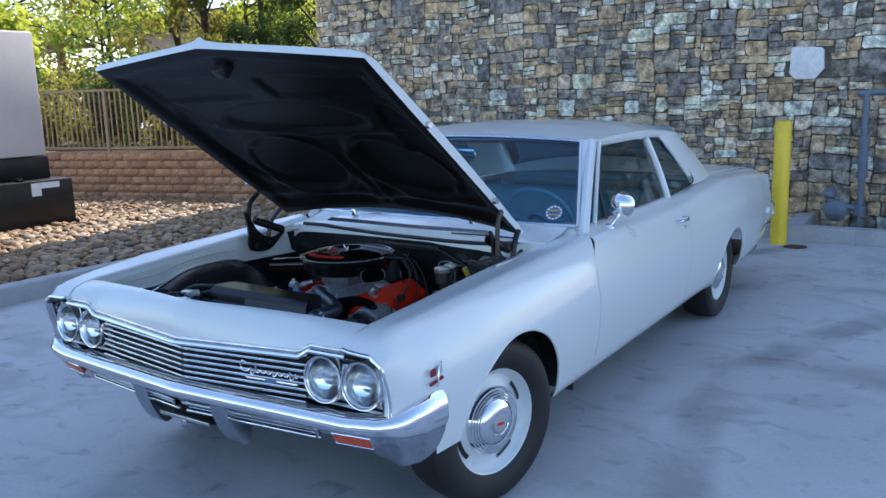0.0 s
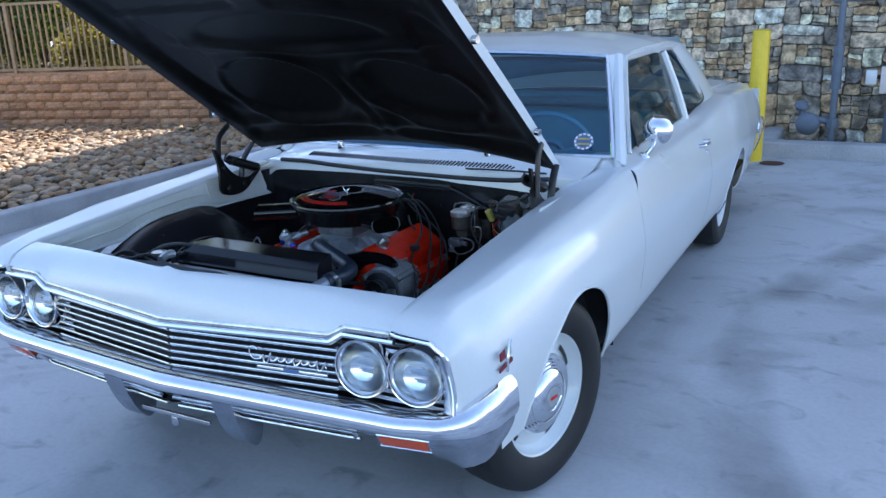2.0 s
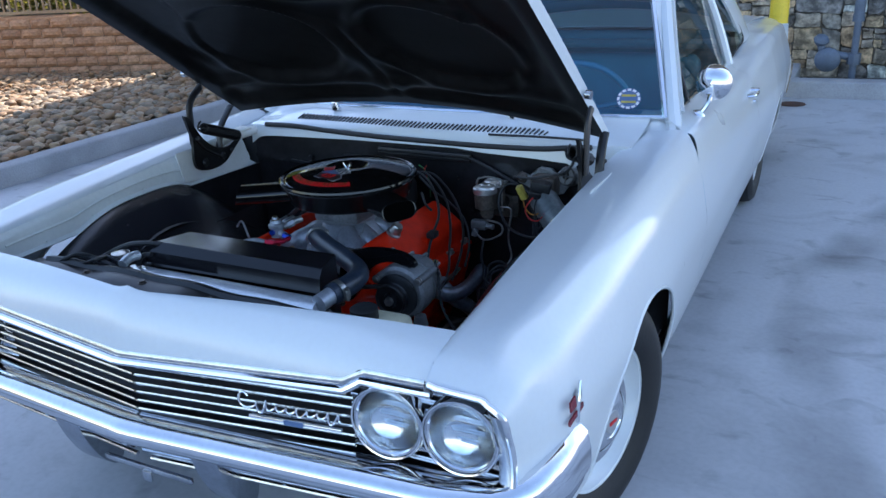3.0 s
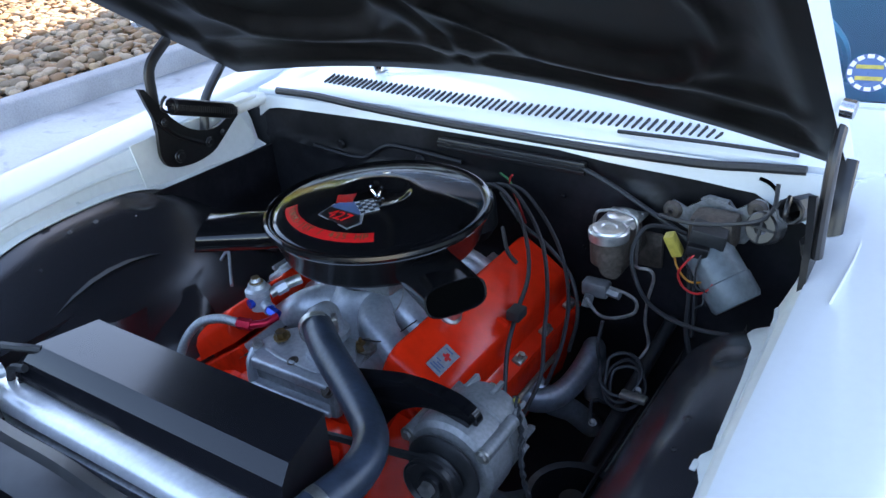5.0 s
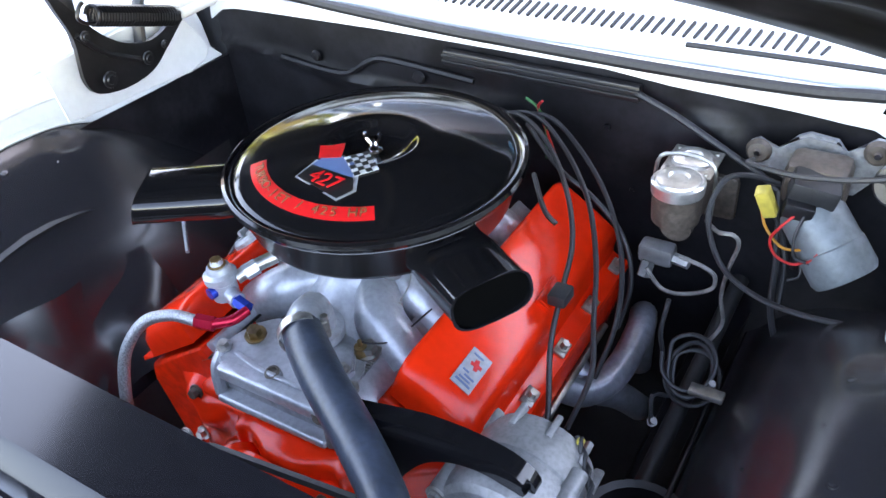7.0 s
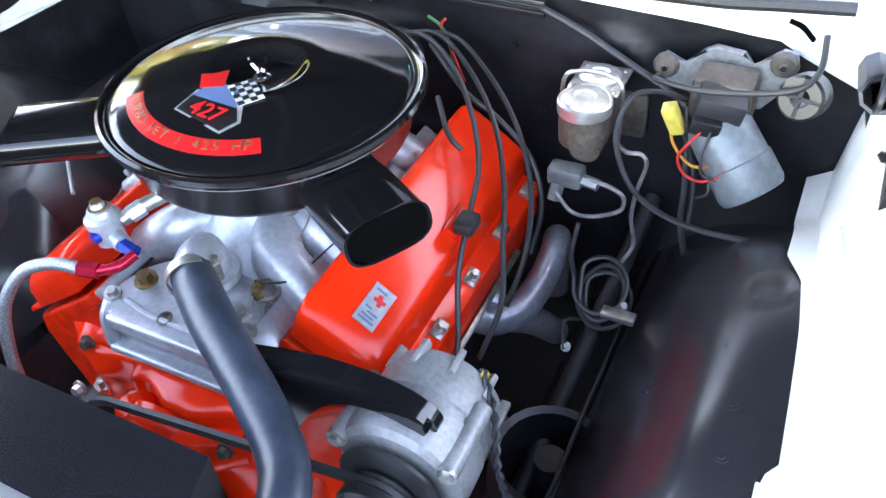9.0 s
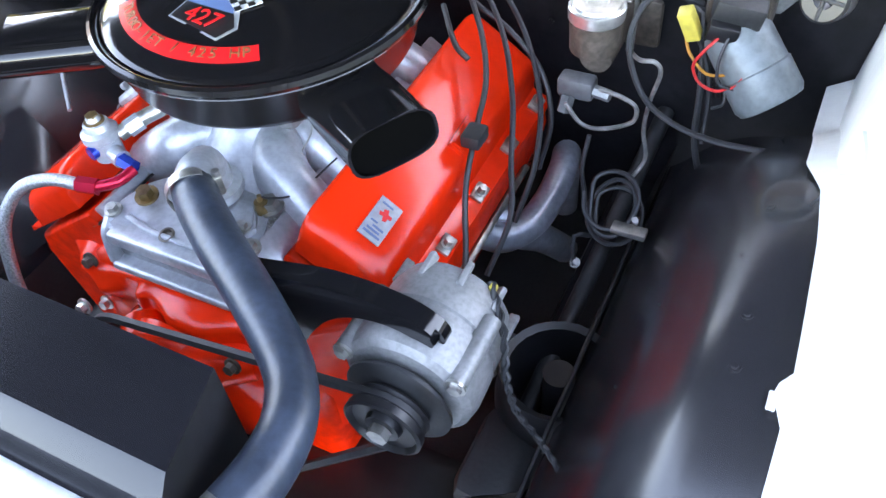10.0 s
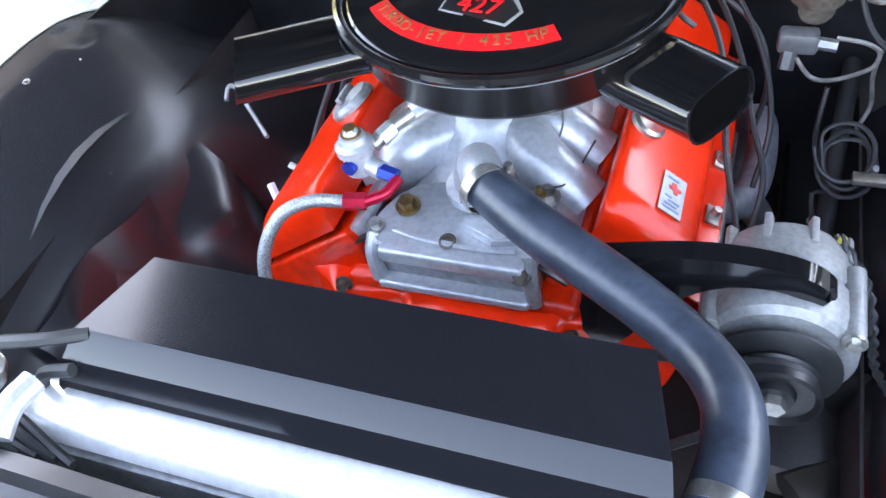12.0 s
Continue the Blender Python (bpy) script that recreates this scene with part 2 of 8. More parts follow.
def thing(name, place, label, category, group="", kind=""):
    e = new(name)
    e.empty_display_size = 0.1
    e.matrix_basis = pose(*place)
    return tagged(e, label, category, group, kind)


def box(bm, lo, hi, bevel=0.0, m=None, seg=2):
    lo, hi = Vector(lo), Vector(hi)
    r = bmesh.ops.create_cube(bm, size=1.0, matrix=(m or Matrix()) @ Matrix.Translation((lo + hi) / 2) @ Matrix.Diagonal((*(hi - lo), 1)))
    if bevel:
        es = list({e for v in r["verts"] for e in v.link_edges})
        bmesh.ops.bevel(bm, geom=es, offset=bevel, segments=seg, affect="EDGES", profile=0.5)
    return bm


def frame_of(d, up=(0, 0, 1)):
    d = Vector(d).normalized()
    a = Vector(up) if abs(d.dot(Vector(up))) < 0.95 else Vector((1, 0, 0))
    x = a.cross(d).normalized()
    return x, d.cross(x)


def cyl(bm, a, b, r, r2=None, seg=20, caps=True):
    a, b = Vector(a), Vector(b)
    x, y = frame_of(b - a)
    r2 = r if r2 is None else r2
    rings = [[bm.verts.new(c + x * (q * math.cos(k * math.tau / seg)) + y * (q * math.sin(k * math.tau / seg))) for k in range(seg)] for c, q in ((a, r), (b, r2))]
    for k in range(seg):
        bm.faces.new((rings[0][k], rings[0][(k + 1) % seg], rings[1][(k + 1) % seg], rings[1][k]))
    if caps:
        bm.faces.new(rings[0][::-1])
        bm.faces.new(rings[1])
    return bm


def lathe(bm, profile, m=None, seg=32):
    """Turn (radius, height) pairs round the z axis of m."""
    m = m or Matrix()
    rings = []
    for r, h in profile:
        if r < 1e-5:
            rings.append([bm.verts.new(m @ Vector((0, 0, h)))])
        else:
            rings.append([bm.verts.new(m @ Vector((r * math.cos(k * math.tau / seg), r * math.sin(k * math.tau / seg), h))) for k in range(seg)])
    for p, q in zip(rings, rings[1:]):
        for k in range(seg):
            j = (k + 1) % seg
            if len(p) == 1 and len(q) == 1:
                continue
            if len(p) == 1:
                bm.faces.new((p[0], q[k], q[j]))
            elif len(q) == 1:
                bm.faces.new((p[k], p[j], q[0]))
            else:
                bm.faces.new((p[k], p[j], q[j], q[k]))
    return bm


def spline(pts, n=8):
    """A smooth curve through the points."""
    p = [Vector(q) for q in pts]
    p = [2 * p[0] - p[1]] + p + [2 * p[-1] - p[-2]]
    out = []
    for i in range(1, len(p) - 2):
        for k in range(n):
            t = k / n
            out.append(0.5 * (2 * p[i] + (p[i + 1] - p[i - 1]) * t + (2 * p[i - 1] - 5 * p[i] + 4 * p[i + 1] - p[i + 2]) * t * t + (3 * p[i] - p[i - 1] - 3 * p[i + 1] + p[i + 2]) * t ** 3))
    return out + [p[-2]]


def tube(bm, pts, r, seg=10, n=8, caps=True, smooth=True, flat=1.0):
    """A pipe along a curve; r may be a function of 0..1."""
    c = spline(pts, n) if smooth else [Vector(q) for q in pts]
    rings, x = [], None
    for i, q in enumerate(c):
        d = (c[min(i + 1, len(c) - 1)] - c[max(i - 1, 0)]).normalized()
        x = frame_of(d)[0] if x is None else (x - d * x.dot(d)).normalized()
        y = d.cross(x)
        rad = r(i / (len(c) - 1)) if callable(r) else r
        rings.append([bm.verts.new(q + x * (rad * math.cos(k * math.tau / seg)) + y * (flat * rad * math.sin(k * math.tau / seg))) for k in range(seg)])
    for p, q in zip(rings, rings[1:]):
        for k in range(seg):
            bm.faces.new((p[k], p[(k + 1) % seg], q[(k + 1) % seg], q[k]))
    if caps:
        bm.faces.new(rings[0][::-1])
        bm.faces.new(rings[-1])
    return bm


def sheet(bm, f, nu, nv, merge=False):
    """A grid of faces from f(u, v), u and v from 0 to 1."""
    vs = [[bm.verts.new(f(i / nu, j / nv)) for j in range(nv + 1)] for i in range(nu + 1)]
    for i in range(nu):
        for j in range(nv):
            bm.faces.new((vs[i][j], vs[i + 1][j], vs[i + 1][j + 1], vs[i][j + 1]))
    if merge:
        bmesh.ops.remove_doubles(bm, verts=bm.verts, dist=1e-5)
    return bm


def prism(bm, outline, h, m=None, bevel=0.0):
    """A flat outline (x, y) given thickness h along z of m."""
    m = m or Matrix()
    lo = [bm.verts.new(m @ Vector((x, y, 0))) for x, y in outline]
    hi = [bm.verts.new(m @ Vector((x, y, h))) for x, y in outline]
    n = len(lo)
    fs = [bm.faces.new(lo[::-1]), bm.faces.new(hi)]
    for k in range(n):
        fs.append(bm.faces.new((lo[k], lo[(k + 1) % n], hi[(k + 1) % n], hi[k])))
    if bevel:
        es = [e for e in bm.edges if e.verts[0] in hi and e.verts[1] in hi]
        bmesh.ops.bevel(bm, geom=es, offset=bevel, segments=2, affect="EDGES")
    return bm


def thick(ob, t, offset=-1.0):
    s = ob.modifiers.new("thickness", "SOLIDIFY")
    s.thickness, s.offset = t, offset
    return ob


def hexbolt(bm, at, d, r=0.008, h=0.007):
    at, d = Vector(at), Vector(d).normalized()
    cyl(bm, at - d * 0.002, at + d * 0.0015, r * 1.45, seg=14)
    cyl(bm, at, at + d * h, r, r * 0.94, seg=6)
    return bm


def words(text, size, material, parent, name, m, label=""):
    """Raised letters in the built-in font."""
    cu = bpy.data.curves.new(name, "FONT")
    cu.body, cu.size, cu.extrude, cu.align_x, cu.align_y = text, size, 0.0006, "CENTER", "CENTER"
    tmp = bpy.data.objects.new(name, cu)
    me = bpy.data.meshes.new_from_object(tmp)
    bpy.data.objects.remove(tmp)
    me.materials.clear()
    me.materials.append(material)
    return piece(name, me, parent, label, m)


def lerp(a, b, t):
    return a + (b - a) * t


def tab(x, xs, ys):
    return float(np.interp(x, xs, ys))


def soft(a, b, x):
    t = max(0.0, min(1.0, (x - a) / (b - a)))
    return t * t * (3 - 2 * t)


def axis_m(at, d, up=(0, 0, 1)):
    """A pose at a point whose z axis points along d."""
    x, y = frame_of(d, up)
    z = Vector(d).normalized()
    m = Matrix((x, y, z)).transposed().to_4x4()
    m.translation = at
    return m


# ---- the yard: ground, kerbs, walls ----
STONES = [(0.479, 0.41, 0.324), (0.675, 0.492, 0.295), (0.267, 0.237, 0.202), (0.8, 0.771, 0.573), (0.533, 0.37, 0.215), (0.355, 0.32, 0.265), (0.746, 0.606, 0.445), (0.604, 0.459, 0.287), (0.301, 0.278, 0.251), (0.427, 0.361, 0.273), (0.8, 0.8, 0.689)]
STONE = palette("rubble_stone", STONES, scale=11, bscale=34, bump=1.0, mottle=0.6, dist=0.022)
STONE_FAR = palette("rubble_stone_joined", STONES, scale=11, bscale=34, bump=1.0, island=True, mottle=0.6, dist=0.022)
WHITE_STONE = mat("white_quartz", (0.72, 0.72, 0.72), 0.7, 0, 0.1, 14, 0.5, 50)
PEBBLES = [(0.31, 0.182, 0.09), (0.217, 0.129, 0.067), (0.372, 0.245, 0.132), (0.171, 0.119, 0.071), (0.248, 0.189, 0.127), (0.264, 0.137, 0.057), (0.388, 0.28, 0.178)]
PEBBLE = palette("river_stone", PEBBLES, 0.6, 30, 0.2, 90, mottle=0.2, dist=0.002)
PEBBLE_FAR = palette("river_stone_joined", PEBBLES, 0.6, 30, 0.2, 90, True, 0.2, 0.002)
BLOCK = palette("split_face_block", [(0.44, 0.245, 0.135), (0.37, 0.205, 0.115), (0.48, 0.28, 0.16)], 0.9, 9, 0.9, 40, mottle=0.25, dist=0.012)

bm = bmesh.new()
sheet(bm, lambda u, v: Vector((-400 + 800 * u, -400 + 800 * v, -0.001)), 8, 8)
ground = tagged(part("ground", bm, CONCRETE, smooth=False), "smooth pale grey concrete yard with tyre scuffs and stains", "ground", kind="structure")


def stain_ground():
    """Dark scuffs and tyre arcs on the concrete, as wear of the surface."""
    n, ln = CONCRETE.node_tree.nodes, CONCRETE.node_tree.links
    b = n["Principled BSDF"]
    old = b.inputs["Base Color"].links[0].from_socket
    tc = n.new("ShaderNodeTexCoord")
    mp = n.new("ShaderNodeMapping")
    mp.inputs["Rotation"].default_value = (0, 0, 0.9)
    mp.inputs["Scale"].default_value = (1.0, 1.25, 1)
    ln.new(tc.outputs["Object"], mp.inputs[0])
    for scale, lo, hi, dark, distort in ((1.5, 0.50, 0.72, 0.76, 1.5), (4.5, 0.58, 0.72, 0.68, 1.0), (0.5, 0.45, 0.7, 0.84, 0.6)):
        t, r, x = n.new("ShaderNodeTexNoise"), n.new("ShaderNodeValToRGB"), n.new("ShaderNodeMix")
        t.inputs["Scale"].default_value, t.inputs["Detail"].default_value, t.inputs["Distortion"].default_value = scale, 8.0, distort
        r.color_ramp.elements[0].position, r.color_ramp.elements[0].color = lo, (1, 1, 1, 1)
        r.color_ramp.elements[1].position, r.color_ramp.elements[1].color = hi, (dark, dark, dark, 1)
        x.data_type, x.blend_type = "RGBA", "MULTIPLY"
        x.inputs[0].default_value = 1.0
        ln.new(mp.outputs[0], t.inputs["Vector"])
        ln.new(t.outputs["Fac"], r.inputs[0])
        ln.new(old, x.inputs[6])
        ln.new(r.outputs[0], x.inputs[7])
        old = x.outputs[2]
    # curved tyre tracks, broken up by wear
    for cx, cy, width, lo, hi, dark in ((5.2, 1.5, 1.1, 0.80, 0.97, 0.62), (-1.0, -6.0, 1.9, 0.84, 0.98, 0.68)):
        m2, w, k = n.new("ShaderNodeMapping"), n.new("ShaderNodeTexWave"), n.new("ShaderNodeTexNoise")
        r, r2, mul, x = n.new("ShaderNodeValToRGB"), n.new("ShaderNodeValToRGB"), n.new("ShaderNodeMath"), n.new("ShaderNodeMix")
        m2.inputs["Location"].default_value = (-cx, -cy, 0)
        ln.new(tc.outputs["Object"], m2.inputs[0])
        w.wave_type, w.rings_direction = "RINGS", "Z"
        w.inputs["Scale"].default_value, w.inputs["Distortion"].default_value = 0.31 / width, 0.8
        w.inputs["Detail"].default_value, w.inputs["Detail Scale"].default_value = 3.0, 1.5
        k.inputs["Scale"].default_value, k.inputs["Detail"].default_value = 0.9, 6.0
        ln.new(m2.outputs[0], w.inputs["Vector"])
        ln.new(m2.outputs[0], k.inputs["Vector"])
        r.color_ramp.elements[0].position, r.color_ramp.elements[1].position = lo, hi
        r2.color_ramp.elements[0].position, r2.color_ramp.elements[1].position = 0.45, 0.62
        ln.new(w.outputs["Fac"], r.inputs[0])
        ln.new(k.outputs["Fac"], r2.inputs[0])
        mul.operation = "MULTIPLY"
        ln.new(r.outputs[0], mul.inputs[0])
        ln.new(r2.outputs[0], mul.inputs[1])
        x.data_type, x.blend_type = "RGBA", "MULTIPLY"
        x.inputs[7].default_value = (dark, dark, dark, 1)
        ln.new(mul.outputs[0], x.inputs[0])
        ln.new(old, x.inputs[6])
        old = x.outputs[2]
    ln.new(old, b.inputs["Base Color"])


stain_ground()


def curb(name, x0, y0, x1, y1, label):
    bm = bmesh.new()
    box(bm, (x0, y0, -0.05), (x1, y1, 0.15), 0.02, seg=3)
    return tagged(part(name, bm, CURB), label, "kerb", kind="structure")


curb("kerb_rock_bed", -4.27, -14.0, -4.11, 6.6, "grey concrete kerb along the bed of river stones")
curb("kerb_meter_pit", 0.62, 6.16, 4.3, 6.36, "grey concrete kerb round the gas meter pit")
curb("kerb_meter_pit_side", 0.62, 6.363, 0.80, 7.2, "short concrete kerb running back to the stone wall")
bm = bmesh.new()
sheet(bm, lambda u, v: Vector((0.8 + 3.5 * u, 6.36 + 0.9 * v, 0.01)), 2, 2)
tagged(part("pit_floor", bm, SOIL), "dark damp floor of the gas meter pit", "ground", kind="structure")
bm = bmesh.new()
sheet(bm, lambda u, v: Vector((-20 + 15.74 * u, -14 + 21 * v, 0.09)), 4, 4)
tagged(part("rock_bed_floor", bm, SOIL), "dark soil under the bed of river stones", "ground", kind="structure")

# stone-clad building: the wall behind the car
WX0, WY = -6.4, 7.25
bm = bmesh.new()
# the unseen upper height is added to lengthen the shadow over the yard
box(bm, (WX0, WY, -0.05), (4.25, WY + 14, 36))
wall = tagged(part("wall_north", bm, MORTAR, smooth=False), "building wall clad in grey and tan rubble stone, with unseen height added for shade", "wall", kind="structure")


def split_rect(x0, z0, x1, z1, rng, out):
    w, h = x1 - x0, z1 - z0
    limit = rng.choice((0.004, 0.006, 0.009, 0.014, 0.022, 0.035, 0.06, 0.10))
    if w * h < limit and w < 0.60 and h < 0.40 and w < h * 4.6 and h < w * 1.45:
        out.append((x0, z0, x1, z1))
        return
    if h < 0.085 and w < 0.34 or w < 0.09 and h < 0.15:
        out.append((x0, z0, x1, z1))
        return
    t = rng.uniform(0.27, 0.73)
    if w > h * rng.uniform(1.0, 2.3):
        split_rect(x0, z0, x0 + w * t, z1, rng, out), split_rect(x0 + w * t, z0, x1, z1, rng, out)
    else:
        split_rect(x0, z0, x1, z0 + h * t, rng, out), split_rect(x0, z0 + h * t, x1, z1, rng, out)


def stone_into(verts, faces, r, rng):
    """One rough squared stone, standing proud of the tight joints."""
    x0, z0, x1, z1 = r
    w, h = x1 - x0, z1 - z0
    cx, cz = (x0 + x1) / 2, (z0 + z1) / 2
    g = 0.003
    cs = [min(w, h) * rng.uniform(0.03, 0.15) * (2.6 if rng.random() < 0.2 else 1) for _ in range(4)]
    rim = [(x0 + cs[0], z0), (cx, z0), (x1 - cs[1], z0), (x1, z0 + cs[1]), (x1, cz), (x1, z1 - cs[2]), (x1 - cs[2], z1), (cx, z1), (x0 + cs[3], z1), (x0, z1 - cs[3]), (x0, cz), (x0, z0 + cs[0])]
    n, ring = len(rim), []
    for px, pz in rim:
        d = noise.noise_vector(Vector((px * 1.7, pz * 1.7, 4.0))) * 0.035 + noise.noise_vector(Vector((px * 8, pz * 8, 1.0))) * 0.016
        ring.append((cx + (px - cx) * (1 - 2 * g / w) + d.x + rng.uniform(-0.006, 0.006), cz + (pz - cz) * (1 - 2 * g / h) + d.z + rng.uniform(-0.006, 0.006)))
    mx, mz = sum(p[0] for p in ring) / n, sum(p[1] for p in ring) / n
    out = rng.uniform(0.018, 0.060)
    tilt, tilz = rng.uniform(-0.09, 0.09), rng.uniform(-0.12, 0.12)
    k = len(verts)
    for s, dep in ((1.0, -0.02), (0.995, out * 0.7), (0.93, out)):
        for px, pz in ring:
            j = tilt * (px - mx) + tilz * (pz - mz) + rng.uniform(-0.010, 0.008)
            verts.append((mx + (px - mx) * s, WY - dep - (j if s < 0.9 else 0), mz + (pz - mz) * s))
    verts.append((mx + rng.uniform(-0.2, 0.2) * w, WY - out - rng.uniform(-0.004, 0.014), mz + rng.uniform(-0.2, 0.2) * h))
    for a in (0, n):
        for i in range(n):
            j = (i + 1) % n
            faces.append((k + a + i, k + a + j, k + a + n + j, k + a + n + i))
    for i in range(n):
        faces.append((k + 2 * n + i, k + 2 * n + (i + 1) % n, k + 3 * n))


def pydata(name, verts, faces, material, smooth=True, sharp=40):
    me = bpy.data.meshes.new(name)
    me.from_pydata(verts, [], faces)
    me.materials.append(material)
    if smooth:
        me.shade_smooth()
        me.set_sharp_from_angle(angle=radians(sharp))
    return me


def build_stones():
    rng = random.Random(11)
    rects = []
    for i in range(6):
        split_rect(WX0 + i * 1.775, -0.02, WX0 + (i + 1) * 1.775, 4.4, rng, rects)
    near = sorted(rects, key=lambda r: abs((r[0] + r[2]) / 2 - 0.3) + 0.8 * max(0, (r[1] + r[3]) / 2 - 1.2))
    white = (0.44, 1.62, 0.80, 1.96)
    near = [white] + [r for r in near if not (0.44 < (r[0] + r[2]) / 2 < 0.80 and 1.62 < (r[1] + r[3]) / 2 < 1.96)]
    far_v, far_f = [], []
    singles = []
    for i, r in enumerate(near):
        if i < 300 or r == white:
            v, f = [], []
            stone_into(v, f, r, rng)
            if r == white:
                v = [(a, b - 0.03, c) for a, b, c in v]
            singles.append((v, f, WHITE_STONE if r == white else STONE))
        else:
            stone_into(far_v, far_f, r, rng)
    # the return of the corner
    return singles, far_v, far_f


# split-face block wall with the fence on it
BW0, BW1 = Vector((-17.0, 3.15, 0.1)), Vector((-6.15, 6.02, 0.1))
bdir = (BW1 - BW0).normalized()
bnorm = Vector((bdir.y, -bdir.x, 0))
bm = bmesh.new()
BM = Matrix(((bdir.x, -bnorm.x, 0, BW0.x), (bdir.y, -bnorm.y, 0, BW0.y), (0, 0, 1, 0), (0, 0, 0, 1)))
BLEN = (BW1 - BW0).length
box(bm, (0, 0.07, -0.05), (BLEN, 0.35, 0.80), m=BM)
blockwall = tagged(part("wall_retaining", bm, MORTAR, smooth=False), "low retaining wall of tan split-face concrete blocks", "wall", kind="structure")
bm = bmesh.new()
box(bm, (0, 0.354, -0.05), (BLEN, 30, 0.80), m=BM)
tagged(part("upper_bank", bm, SOIL, smooth=False), "raised planted bank behind the retaining wall", "ground", kind="structure")


# ---- plants and far buildings ----
def leaves(name, clumps, per, size, material, parent, rng, droop=0.3):
    """A crown: many small leaves scattered in uneven clumps."""
    v, f = [], []
    for c, rad in clumps:
        for _ in range(per):
            d = Vector((rng.gauss(0, 1), rng.gauss(0, 1), rng.gauss(0, 0.85)))
            p = Vector(c) + d.normalized() * rad * (rng.random() ** 0.45)
            a = Vector((rng.uniform(-1, 1), rng.uniform(-1, 1), rng.uniform(-1, 0.6) - droop)).normalized() * size * rng.uniform(0.6, 1.3)
            b = a.orthogonal().normalized() * a.length * 0.32
            k = len(v)
            v += [p, p + a * 0.5 + b, p + a, p + a * 0.5 - b]
            f.append((k, k + 1, k + 2, k + 3))
    me = pydata(name, v, f, material, False)
    return piece(name, me, parent)


def tree(place, height, spread, material, seed, label, conifer=False, dense=90, size=0.11):
    rng = random.Random(seed)
    t = thing("tree", place, label, "tree")
    x, y, z = place
    bm = bmesh.new()
    top = height * (0.95 if conifer else 0.7)
    tube(bm, [(x, y, z - 0.1), (x + 0.05, y, z + top * 0.4), (x + rng.uniform(-0.2, 0.2), y + 0.1, z + top)], lambda q: 0.11 * (1 - 0.85 * q) * height / 5, 8)
    clumps = []
    for i in range(16 if not conifer else 34):
        q = rng.random()
        if conifer:
            h, r = lerp(0.05, 0.97, q), spread * (1.05 - q) * rng.uniform(0.35, 1)
        else:
            h, r = lerp(0.28, 0.95, q), spread * math.sin(math.pi * lerp(0.25, 0.95, q)) * rng.uniform(0.3, 1)
        a = rng.uniform(0, math.tau)
        c = Vector((x + r * math.cos(a), y + r * math.sin(a), z + height * h))
        s = Vector((x, y, z + height * max(0.15, min(h - 0.12, 0.68))))
        tube(bm, [s, (s + c) / 2 + Vector((0, 0, 0.08)), c], lambda q: 0.03 * (1 - 0.7 * q) * height / 5, 5, 3)
        clumps.append((c, spread * rng.uniform(0.22, 0.42) * (0.7 if conifer else 1)))
    part("trunk", bm, BARK, t)
    leaves("crown", clumps, dense, size, material, t, rng)
    return t


for i, (x, y, h, s, mt, con) in enumerate((
        (-11.6, 13.3, 7.6, 1.7, LEAF_DARK, True), (-13.4, 12.9, 7.0, 1.7, LEAF_DARK, True), (-15.4, 12.8, 6.1, 1.8, LEAF_OLIVE, True), (-17.8, 13.8, 6.8, 2.1, LEAF_OLIVE, True),
        (-20.2, 12.9, 5.0, 2.0, LEAF_OLIVE, False), (-16.5, 10.6, 5.2, 2.4, LEAF, False), (-20.5, 8.4, 5.6, 2.6, LEAF, False), (-14.6, 13.5, 5.5, 2.4, LEAF, False), (-24.0, 12.0, 7.5, 3.4, LEAF, False), (-18.0, 6.2, 3.6, 1.6, LEAF, False), (-14.5, 6.6, 2.6, 1.2, LEAF, False))):
    tree((x, y, 0.86), h, s, mt, 40 + i, "dense dark green conifer behind the fence" if mt == LEAF_DARK else "olive green tree behind the fence" if mt == LEAF_OLIVE else "sunlit yellow-green leafy tree behind the fence", con, 430 if con else 300, 0.085 if con else 0.13)


def shrub(x, y, h, s, seed):
    rng = random.Random(seed)
    t = thing("shrub", (x, y, 0.86), "dark olive shrub growing behind the fence", "shrub", "shrubs behind the fence")
    bm = bmesh.new()
    clumps = []
    for i in range(9):
        c = Vector((x + rng.uniform(-s, s), y + rng.uniform(-0.3, 0.3), 0.86 + h * rng.uniform(0.12, 0.85)))
        tube(bm, [(x, y, 0.84), (x + (c.x - x) * 0.4, y, 0.86 + h * 0.3), c], 0.012, 5, 3)
        clumps.append((c, s * 0.55))
    part("stems", bm, BARK, t)
    leaves("foliage", clumps, 330, 0.075, LEAF_OLIVE if seed % 3 else LEAF_DARK, t, rng)


for i in range(13):
    x = -16.4 + i * 0.83
    shrub(x, 3.15 + (x + 17) * 0.2645 + 1.15 + 0.25 * (i % 2), 1.15 + 0.2 * (i % 3), 0.62, 70 + i)
for i in range(8):
    x = -17.0 + i * 1.35
    shrub(x, 3.15 + (x + 17) * 0.2645 + 2.6, 1.5, 1.0, 95 + i)


